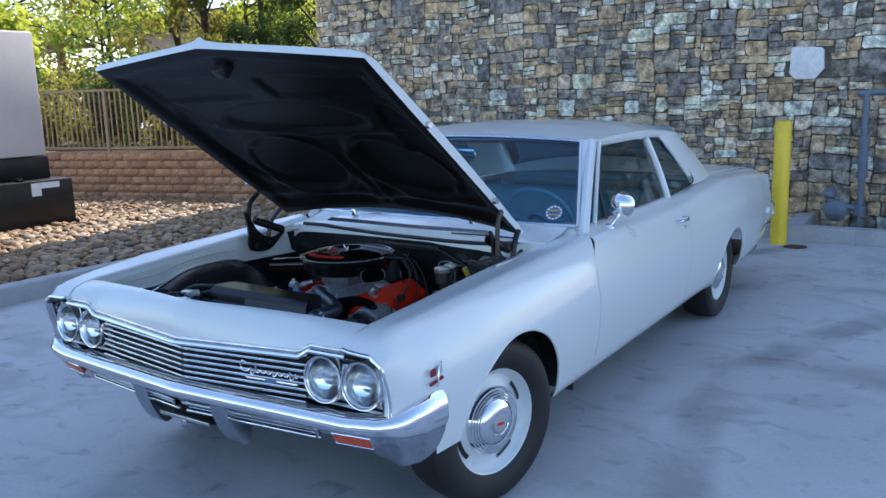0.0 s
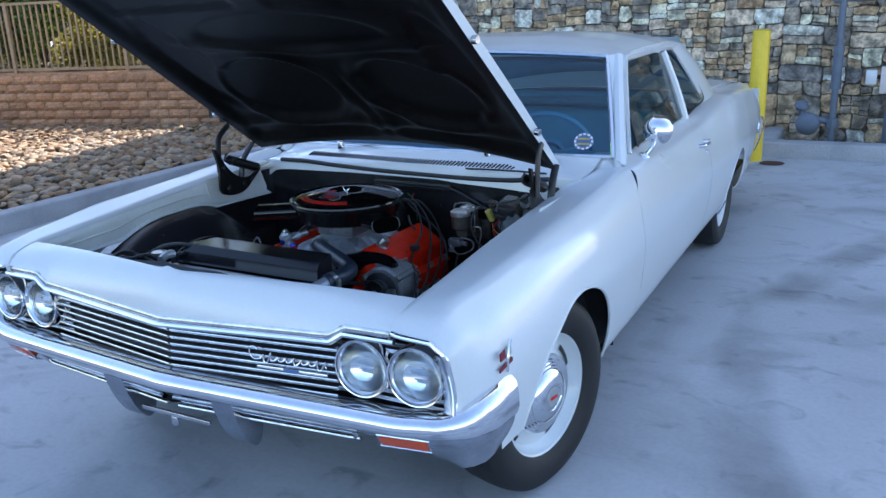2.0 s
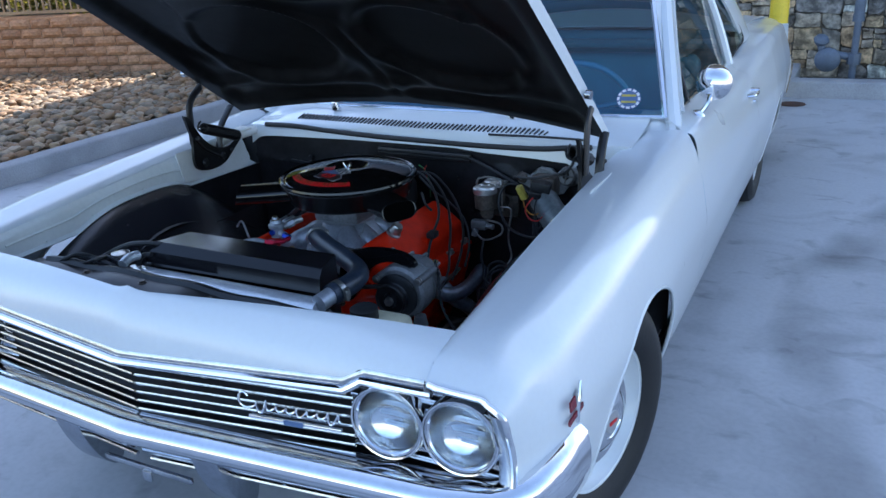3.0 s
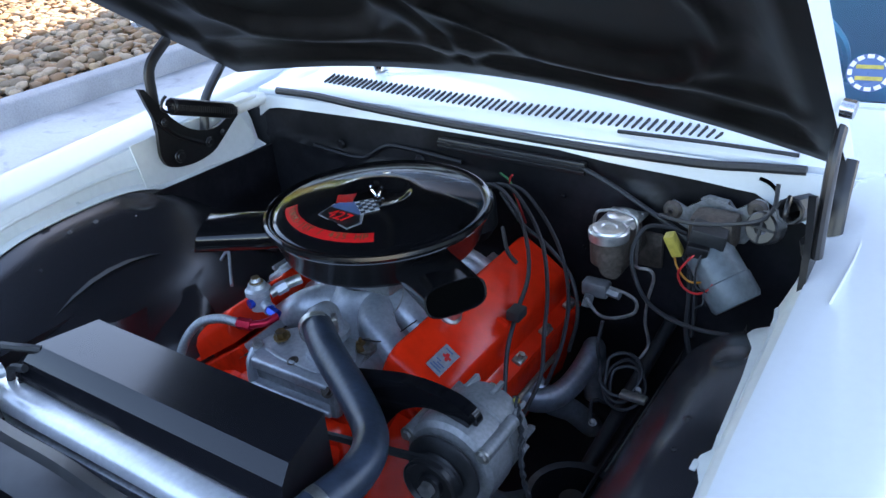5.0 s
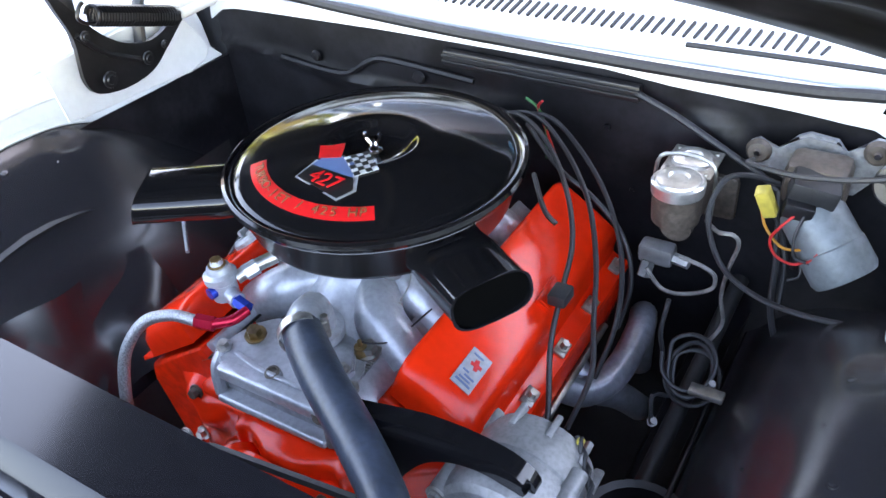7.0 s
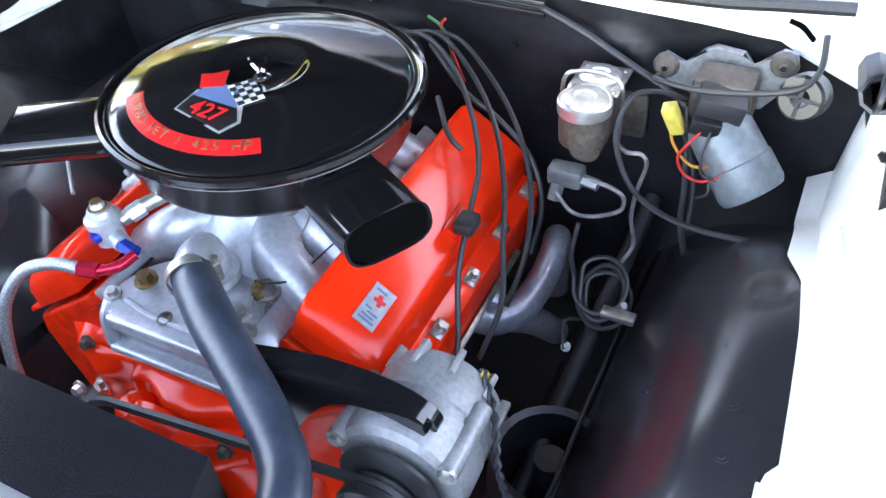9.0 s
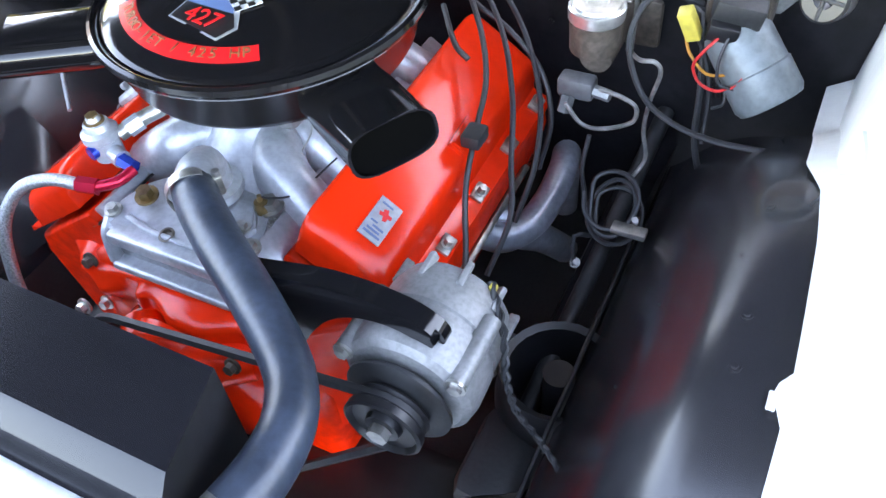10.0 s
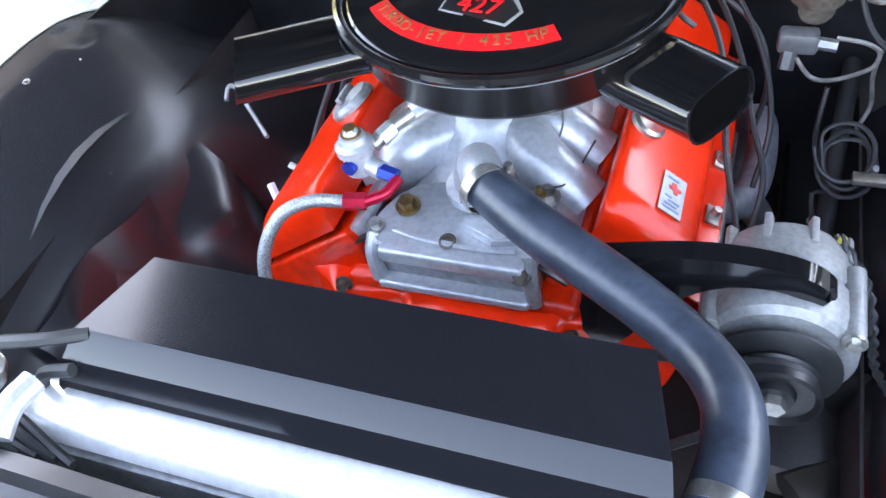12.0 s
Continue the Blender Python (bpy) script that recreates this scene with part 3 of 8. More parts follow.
def far_house():
    t = thing("house", (-22, 24, 0.9), "dark low house with flat overhanging roof behind the trees", "house")
    bm = bmesh.new()
    box(bm, (-28, 20, 0.8), (-9, 28, 4.4))
    part("wall", bm, STUCCO, t, smooth=False)
    bm = bmesh.new()
    box(bm, (-29, 18.6, 4.4), (-8.2, 29, 4.95), 0.04)
    part("roof", bm, ROOF_DARK, t, "dark brown fascia")
    for i in range(4):
        w = part("window", box(bmesh.new(), (-26 + i * 4.4, 19.95, 2.0), (-23.6 + i * 4.4, 20.05, 3.8)), BLACK_GLOSS, t)
        part("window_frame", box(bmesh.new(), (-26.1 + i * 4.4, 19.97, 1.9), (-23.5 + i * 4.4, 20.02, 2.0)), ROOF_DARK, w)


def pergola():
    t = thing("pergola", (-19.5, 10.4, 0.9), "brown slatted timber pergola among the trees", "pergola")
    for x in (-20.6, -18.2):
        part("post", box(bmesh.new(), (x, 10.2, 0.8), (x + 0.15, 10.35, 3.0), 0.01), BRONZE, t)
    for i in range(7):
        part("slat", box(bmesh.new(), (-21.1, 9.6 + i * 0.22, 3.0 + i * 0.012), (-17.6, 9.66 + i * 0.22, 3.12 + i * 0.012), 0.005), BRONZE, t)


far_house()
pergola()


# ---- things in the yard ----
def bollard(x, y):
    t = thing("bollard", (x, y, 0), "yellow plastic-sleeved steel bollard on the concrete", "bollard")
    sleeve_bm = lathe(bmesh.new(), [(0.0, -0.02), (0.078, -0.02), (0.078, 1.19), (0.074, 1.205), (0.06, 1.213), (0.0, 1.218)], pose(x, y, 0), 32)
    part("sleeve", sleeve_bm, YELLOW, t)
    return t


bollard(0.655, 5.98)
bm = lathe(bmesh.new(), [(0, 0.006), (0.095, 0.006), (0.107, 0.004), (0.112, 0.0)], pose(0.84, 5.86, 0), 32)
tagged(part("drain_cover", bm, mat("rusty_iron", (0.10, 0.05, 0.035), 0.8, 0.3, 0.3, 20, 0.5, 80)), "round rusty iron drain cover in the concrete", "drain cover")


def equipment():
    t = thing("generator", (-8.3, 2.0, 0.1), "pale grey-white equipment cabinet on a black steel base", "generator")
    base = part("base_tank", box(bmesh.new(), (-9.3, -0.8, 0.1), (-7.20, 3.40, 0.68), 0.015), BLACK, t, "black steel base tank")
    part("label_plate", box(bmesh.new(), (-7.203, 2.98, 0.585), (-7.194, 3.22, 0.655)), WHITE_INK, base, "pale worn sticker")
    part("label_plate", box(bmesh.new(), (-7.203, 2.86, 0.50), (-7.194, 2.98, 0.655)), WHITE_INK, base, "pale worn sticker")
    part("plinth", box(bmesh.new(), (-9.25, -0.7, 0.68), (-7.44, 3.27, 0.96), 0.02), BLACK, t, "black plinth frame")
    part("cabinet", box(bmesh.new(), (-9.3, -0.75, 0.96), (-7.46, 3.26, 2.46), 0.03), BOX_WHITE, t)
    for y in (2.35, 2.75, 1.9):
        part("lifting_lug", box(bmesh.new(), (-7.36, y, 0.68), (-7.26, y + 0.06, 0.72), 0.008), BLACK, t)


equipment()


# ---- gas meter on the wall ----
def gas_meter():
    y = 6.86
    t = thing("gas_meter", (1.2, y, 0.0), "grey-painted gas meter, regulator and pipes against the stone wall", "gas meter")
    part("riser_pipe", tube(bmesh.new(), [(1.27, y, 0.05), (1.27, y, 1.36), (1.285, y, 1.43), (1.35, y, 1.455), (3.4, y, 1.455)], 0.032, 14, 6), PIPE_GREY, t)
    for z in (0.62, 0.98):
        part("coupling", cyl(bmesh.new(), (1.27, y, z - 0.03), (1.27, y, z + 0.03), 0.052), PIPE_GREY, t)
    part("sleeve_pipe", cyl(bmesh.new(), (1.27, y, 0.62), (1.27, y, 0.98), 0.046), PIPE_GREY, t)
    part("meter_body", lathe(bmesh.new(), [(0, -0.10), (0.10, -0.10), (0.135, -0.08), (0.16, -0.03), (0.165, 0), (0.16, 0.03), (0.12, 0.07), (0.05, 0.09), (0, 0.09)], axis_m((1.045, y - 0.02, 0.24), (0, -1, 0)) @ Matrix.Scale(0.70, 4), 28), PIPE_GREY, t)
    part("regulator", lathe(bmesh.new(), [(0, -0.05), (0.07, -0.05), (0.095, 0), (0.07, 0.045), (0.03, 0.06), (0, 0.06)], axis_m((0.975, y, 0.42), (0.2, -0.4, 0.9)) @ Matrix.Scale(0.75, 4), 24), PIPE_GREY, t)
    part("link_pipe", tube(bmesh.new(), [(0.975, y, 0.40), (0.99, y, 0.33), (1.06, y, 0.30), (1.15, y, 0.28), (1.27, y, 0.26)], 0.035, 10, 5), PIPE_GREY, t)
    part("flange", cyl(bmesh.new(), (1.27, y, 0.2), (1.27, y, 0.3), 0.06, seg=8), PIPE_GREY, t)
    part("riser_pipe", tube(bmesh.new(), [(1.785, y, 0.05), (1.785, y, 1.45)], lambda q: 0.062 if q < 0.2 else (0.05 if q < 0.75 else 0.034), 14, 16), PIPE_GREY, t)
    part("service_box", box(bmesh.new(), (1.66, y - 0.09, 0.56), (1.91, y + 0.06, 0.81), 0.01), BOX_WHITE, t, "pale grey control box")
    part("junction_box", box(bmesh.new(), (1.53, y - 0.06, 0.64), (1.63, y + 0.04, 0.78), 0.012), WHITE, t, "small white junction box")
    part("conduit", cyl(bmesh.new(), (1.6, y, 0.71), (1.68, y, 0.71), 0.02), BLACK, t)
    part("dial", cyl(bmesh.new(), (1.775, y - 0.092, 0.69), (1.775, y - 0.088, 0.69), 0.02, seg=4), BLACK_INK, t)


gas_meter()


# ---- the car: white two-door saloon of the sixties, bonnet open ----
car = thing("car", (0, 1.8, 0), "white vintage two-door saloon car with its hood raised", "car")

# lines of the body along its length (y: 0 at the front axle, the rear axle at 3.02)
BODY_Y = [-0.705, -0.62, -0.5, -0.2, 0.2, 0.7, 1.4, 2.1, 2.8, 3.4, 4.0, 4.5]
BODY_W = [0.866, 0.900, 0.93, 0.952, 0.960, 0.962, 0.962, 0.962, 0.968, 0.955, 0.925, 0.872]
CREST_Y = [-0.705, -0.67, -0.62, -0.58, -0.2, 0.3, 0.85, 1.5, 2.1, 2.5, 3.0, 3.6, 4.3, 4.5]
CREST_Z = [0.780, 0.815, 0.832, 0.842, 0.872, 0.893, 0.922, 0.912, 0.912, 0.935, 0.950, 0.925, 0.872, 0.85]
GUT_Y = [-0.705, -0.66, -0.58, -0.1, 0.46, 0.85]
GUT_X = [0.70, 0.70, 0.70, 0.69, 0.69, 0.72]
GUT_XR = [0.745, 0.745, 0.748, 0.775, 0.795, 0.815]
GUT_Z = [0.788, 0.824, 0.836, 0.858, 0.884, 0.915]
F_ARCH, R_ARCH = (0.0, 0.315, 0.375), (3.03, 0.27, 0.355)


def groove(dist, w):
    return math.exp(-(dist / w) ** 2)


def section(y, kind, side=1):
    """The body's outline across the car at y: from the top edge down to the sill, as (x, z)."""
    w, zc = tab(y, BODY_Y, BODY_W) + (0.042 if side < 0 else 0), tab(y, CREST_Y, CREST_Z)
    e = 1 - soft(-0.705, -0.56, y)
    if kind == "fender":
        gx, gz = tab(y, GUT_Y, GUT_X if side > 0 else GUT_XR), tab(y, GUT_Y, GUT_Z)
        top = [(gx, gz - 0.03), (gx + 0.004, gz - 0.004), (gx + 0.014, gz), (lerp(gx, w - 0.10, 0.6), lerp(gz, zc, 0.62)), (w - lerp(0.112, 0.062, e), zc), (w - lerp(0.100, 0.046, e), zc - 0.0015), (w - lerp(0.087, 0.034, e), zc - 0.010)]
    elif kind == "door":
        top = [(0.798, 0.935), (0.808, 0.937), (0.85, zc - 0.003), (w - 0.07, zc - 0.018)]
    else:
        q = soft(2.3, 3.1, y)
        top = [(lerp(0.79, 0.70, q), lerp(0.94, 0.965, q) if y < 3.4 else tab(y, [3.4, 4.5], [0.962, 0.885])), (lerp(0.82, 0.78, q), zc + 0.006), (w - 0.10, zc), (w - 0.06, zc - 0.02)]
        near = [(0.798, 0.935), (0.808, 0.937), (0.85, zc - 0.003), (w - 0.07, zc - 0.018)]
        f = soft(2.05, 2.5, y)
        top = [(lerp(a[0], b[0], f), lerp(a[1], b[1], f)) for a, b in zip(near, top)]
    low = [(w - lerp(0.044, 0.008, e), lerp(zc, 0.66, 0.27)), (w - lerp(0.016, 0.002, e), lerp(zc, 0.66, 0.62)), (w, 0.66), (w - 0.004, 0.58), (w - 0.016, 0.48), (w - 0.034, 0.39), (w - 0.052, 0.325), (w - 0.07, 0.30), (w - 0.11, 0.292)]
    return [(p.x, p.y) for p in spline([(a, b, 0) for a, b in top + low], 7)]


def resample(poly, n):
    d = np.concatenate([[0], np.cumsum(np.hypot(*np.diff(np.array(poly), axis=0).T))])
    s = np.linspace(0, d[-1], n + 1)
    return list(zip(np.interp(s, d, [p[0] for p in poly]), np.interp(s, d, [p[1] for p in poly])))


def cut_at(poly, z):
    """Splits an outline that falls at height z."""
    peak = max(range(len(poly)), key=lambda i: poly[i][1])
    for i in range(peak, len(poly) - 1):
        a, b = poly[i], poly[i + 1]
        if a[1] >= z > b[1]:
            t = (a[1] - z) / (a[1] - b[1])
            c = (lerp(a[0], b[0], t), z)
            return poly[:i + 1] + [c], [c] + poly[i + 1:]
    return poly, [poly[-1], poly[-1]]


def seam_shift(z):
    return tab(z, [0.2, 0.45, 0.72, 0.84, 0.93], [0.0, 0.0, -0.03, 0.0, 0.09])


def side_panel(name, kind, y0, y1, ny, side, arch=None, seam=None, label=""):
    """One outer panel of the body's side. seam: the end, 0 or 1, that follows the slanting door gap."""
    bm = bmesh.new()
    ys = list(np.linspace(y0, y1, ny + 1))
    inside = lambda y: False
    if arch:
        yc, zc, r = arch
        ys = [y for y in ys if abs(abs(y - yc) - r) > 0.02 and not yc - r < y < yc + r] + [yc - r, yc + r]
        ys = sorted(ys + [yc - r * math.cos(a) for a in np.linspace(0.12, math.pi - 0.12, 26)])
        inside = lambda y: yc - r - 1e-6 <= y <= yc + r + 1e-6

    def column(y, bottom):
        hi, lo = cut_at(section(y, kind, side), 0.715)
        if bottom is not None:
            lo = cut_at(lo, bottom)[0]
        elif kind == "fender" and y < -0.3:
            lo = cut_at(lo, 0.52 if y < -0.50 else 0.40)[0]
        pts = resample(hi, 16) + resample(lo, 12)[1:]
        nose = 0 if kind != "fender" else 1 - soft(-0.705, -0.45, y)
        w = 0 if seam is None else (soft(0.35, 0.74, y) if seam == 1 else 1 - soft(0.74, 1.15, y))
        return [bm.verts.new((side * x, y + w * seam_shift(z) + nose * 0.030 * soft(0.78, 0.60, z), z)) for x, z in pts]

    def bottom(y):
        return max(0.40 if y < -0.2 else 0, zc + math.sqrt(max(0.0, r * r - (y - yc) ** 2))) if inside(y) else None

    prev = None
    for i, y in enumerate(ys):
        if arch and abs(y - (yc - r)) < 1e-6:
            cols = [column(y, None), column(y, max(zc, 0.40 if y < -0.2 else 0))]
        elif arch and abs(y - (yc + r)) < 1e-6:
            cols = [column(y, zc), column(y, None)]
        else:
            cols = [column(y, bottom(y))]
        if prev:
            for a, b, c, d in zip(prev, prev[1:], cols[0], cols[0][1:]):
                bm.faces.new((a, b, d, c))
        prev = cols[-1]
    bmesh.ops.remove_doubles(bm, verts=bm.verts, dist=2e-4)
    ob = part(name, bm, WHITE, car, label, sharp=50)
    if arch:
        bm = bmesh.new()
        rim = []
        for a in np.linspace(0.23 if kind == "fender" else 0.0, math.pi, 36):
            y, z = yc - r * math.cos(a), zc + r * math.sin(a)
            rim.append((side * (cut_at(section(y, kind, side), z)[0][-1][0] - 0.003), y, z))
        tube(bm, rim, 0.006, 8, 1)
        part("wheel_arch_lip", bm, WHITE, ob)
        bm = bmesh.new()
        sheet(bm, lambda u, v: Vector((side * lerp(0.862, 0.60, v), yc - (r + 0.012) * math.cos(lerp(0.2, math.pi + 0.02, u)), zc + (r + 0.012) * math.sin(lerp(0.2, math.pi + 0.02, u)))), 24, 3)
        part("wheel_well", bm, RUBBER, ob, "black wheel well")
        bm = bmesh.new()
        sheet(bm, lambda u, v: Vector((side * 0.585, lerp(yc - lerp(0.16, r + 0.06, soft(0.24, 0.50, lerp(0.24, 0.66, v))), yc + r + 0.06, u), lerp(0.24, 0.66, v))), 4, 8)
        part("inner_wall", bm, RUBBER, ob, "black inner wall of the wheel well")
    return ob


for s in (1, -1):
    side_panel("front_fender", "fender", -0.705, 0.7405, 40, s, F_ARCH, 1)
    door = side_panel("door", "door", 0.7435, 2.05, 22, s, None, 0)
    part("door_trim", tube(bmesh.new(), [(s * 0.803, 0.93, 0.94), (s * 0.803, 1.5, 0.941), (s * 0.803, 2.05, 0.941)], 0.005, 6), CHROME, door)
    side_panel("quarter_panel", "rear", 2.0525, 4.5, 34, s, R_ARCH)
    part("sill", tube(bmesh.new(), [(s * 0.87, 0.5, 0.300), (s * 0.875, 1.5, 0.296), (s * 0.875, 2.6, 0.30)], 0.012, 6), DARK_CHROME, car)
    # crossed-flag badge on the fender
    b = part("fender_badge", prism(bmesh.new(), [(-0.036, -0.010), (0.030, 0.000), (0.029, 0.010), (-0.036, 0.000)], 0.004, axis_m((s * 0.9275, -0.515, 0.665), (s, -0.10, 0.05))), MAROON, car, "maroon bar of the engine badge")
    for dx, mt in ((-0.020, MAROON), (0.016, SILVER_INK)):
        part("flag", prism(bmesh.new(), [(-0.012, 0.0), (0.012, 0.003), (0.010, 0.026), (-0.013, 0.021)], 0.004, axis_m((s * 0.927, -0.515 + dx, 0.684), (s, -0.10, 0.05))), mt, b)
    part("badge_stem", tube(bmesh.new(), [(s * 0.931, -0.515, 0.645), (s * 0.931, -0.508, 0.69), (s * 0.929, -0.492, 0.725)], 0.004, 6, 3), CHROME, b)

# cowl, deck, rear end
bm = bmesh.new()


def cowl_line(u, v):
    x = lerp(-0.74, 0.74, u)
    q = (x / 0.74) ** 2
    y = lerp(0.615, 0.755 + 0.115 * q, v)
    z = [0.868, 0.905, 0.918, 0.925, 0.934, 0.944, 0.952, 0.955][min(7, round(v * 7))] - 0.012 * q
    y = lerp(0.612, 0.752 + 0.115 * q, [0, 0.02, 0.09, 0.25, 0.45, 0.65, 0.85, 1][min(7, round(v * 7))])
    k = soft(0.55, 0.74, abs(x)) * (1 - v ** 4)
    return Vector((x, y, lerp(z, 0.902 + 0.06 * (y - 0.62), k) if v > 0.1 else z))


sheet(bm, cowl_line, 30, 7)
cowl = thick(part("cowl", bm, WHITE, car, "white cowl panel below the windscreen"), 0.004)
COWL_Y, COWL_Z = [0.612, 0.615, 0.625, 0.647, 0.675, 0.703, 0.731], [0.868, 0.905, 0.918, 0.925, 0.934, 0.944, 0.952]
for i in range(62):
    x = -0.548 + i * 0.0163
    q = (x / 0.74) ** 2
    y0 = 0.627 + 0.035 * q + 0.035 * max(0, -x)
    y1 = y0 + 0.034 - 0.018 * soft(0.40, 0.46, x)
    low, high = [tab(k - 0.03 * q, COWL_Y, COWL_Z) - 0.012 * q + 0.0045 for k in (y0, y1)]
    v = [(x + dx, k, z - h) for h in (0.0, 0.006) for dx, k, z in ((-0.0021, y0, low), (0.0021, y0, low), (0.0091, y1, high), (0.0049, y1, high))]
    piece("vent_slot", pydata("vent_slot", v, [(0, 1, 2, 3), (7, 6, 5, 4), (0, 4, 5, 1), (1, 5, 6, 2), (2, 6, 7, 3), (3, 7, 4, 0)], RUBBER, False), cowl)
for s in (1, -1):
    bm = bmesh.new()
    sheet(bm, lambda u, v: Vector((s * lerp(0.70, 0.822, u), lerp(0.62, 0.93, v), tab(lerp(0.62, 0.93, v), [0.62, 0.75, 0.825, 0.875, 0.93], [0.872, 0.885, 0.906, 0.944, 0.950]) - 0.03 * soft(0.5, 1.0, u) * soft(0.5, 0.9, v))), 8, 8)
    part("cowl_corner", bm, WHITE, cowl)
part("cowl_seal", tube(bmesh.new(), [(-0.65, 0.596, 0.908), (-0.52, 0.596, 0.908), (-0.37, 0.595, 0.898), (-0.15, 0.594, 0.888), (0.03, 0.593, 0.884), (0.25, 0.593, 0.880), (0.44, 0.594, 0.882), (0.53, 0.596, 0.889), (0.62, 0.598, 0.896)], 0.0095, 8, 5), RUBBER, cowl, "black rubber weatherstrip")
part("cowl_seal", tube(bmesh.new(), [(0.26, 0.618, 0.914), (0.45, 0.618, 0.916), (0.60, 0.625, 0.912)], 0.004, 6, 5), RUBBER, cowl, "loose thin rubber strip")
for x in (-0.42, 0.30):
    part("wiper_pivot", lathe(bmesh.new(), [(0, 0.03), (0.012, 0.028), (0.016, 0.01), (0.017, 0)], axis_m((x, 0.735, 0.948), (0, -0.2, 1)), 14), CHROME, car)
    part("wiper_arm", tube(bmesh.new(), [(x, 0.735, 0.972), (x + 0.06, 0.752, 0.966), (x + 0.36, 0.762, 0.962)], 0.006, 6, 4, flat=0.6), DARK_CHROME, car)

bm = bmesh.new()
sheet(bm, lambda u, v: Vector((lerp(-0.715, 0.715, u), lerp(2.98, 4.42, v), tab(v, [0, 0.3, 0.8, 1], [0.966, 0.962, 0.925, 0.882]) + 0.03 * (1 - (2 * u - 1) ** 2))), 16, 14)
thick(part("trunk_lid", bm, WHITE, car), 0.006)
bm = bmesh.new()
sheet(bm, lambda u, v: Vector((lerp(-0.86, 0.86, u), 4.42 + 0.07 * math.sin(math.pi * v), lerp(0.845, 0.45, v))), 16, 6)
part("rear_panel", bm, WHITE, car)
for s in (1, -1):
    b = part("rear_bumper", tube(bmesh.new(), [(0, 4.58, 0.50), (s * 0.6, 4.56, 0.50), (s * 0.84, 4.52, 0.52), (s * 0.875, 4.50, 0.54)], 0.028, 10, 6, flat=1.4), CHROME, car)
    part("bumper_tip", tube(bmesh.new(), [(s * 0.875, 4.53, 0.60), (s * 0.893, 4.47, 0.585), (s * 0.905, 4.35, 0.545), (s * 0.912, 4.18, 0.49), (s * 0.918, 3.95, 0.455)], lambda q: 0.022 * (1 - 0.75 * q), 8), CHROME, b)
part("underbody", box(bmesh.new(), (-0.80, 0.75, 0.24), (0.80, 4.4, 0.30), 0.01), RUBBER, car, "dark underbody")


# ---- roof, pillars and glass ----
def roof_at(u, v):
    x = lerp(-1, 1, u)
    yf, yb = 1.12 + 0.115 * x * x, 2.685 - 0.065 * x * x
    y = lerp(yf, yb, v)
    edge = tab(v, [0, 0.12, 0.5, 0.8, 1], [1.300, 1.312, 1.318, 1.302, 1.272])
    top = tab(v, [0, 0.08, 0.25, 0.5, 0.8, 1], [1.326, 1.354, 1.384, 1.390, 1.368, 1.330])
    half = tab(v, [0, 0.5, 1], [0.672, 0.685, 0.665])
    return Vector((half * x, y, lerp(edge, top, (1 - abs(x) ** 3.2))))


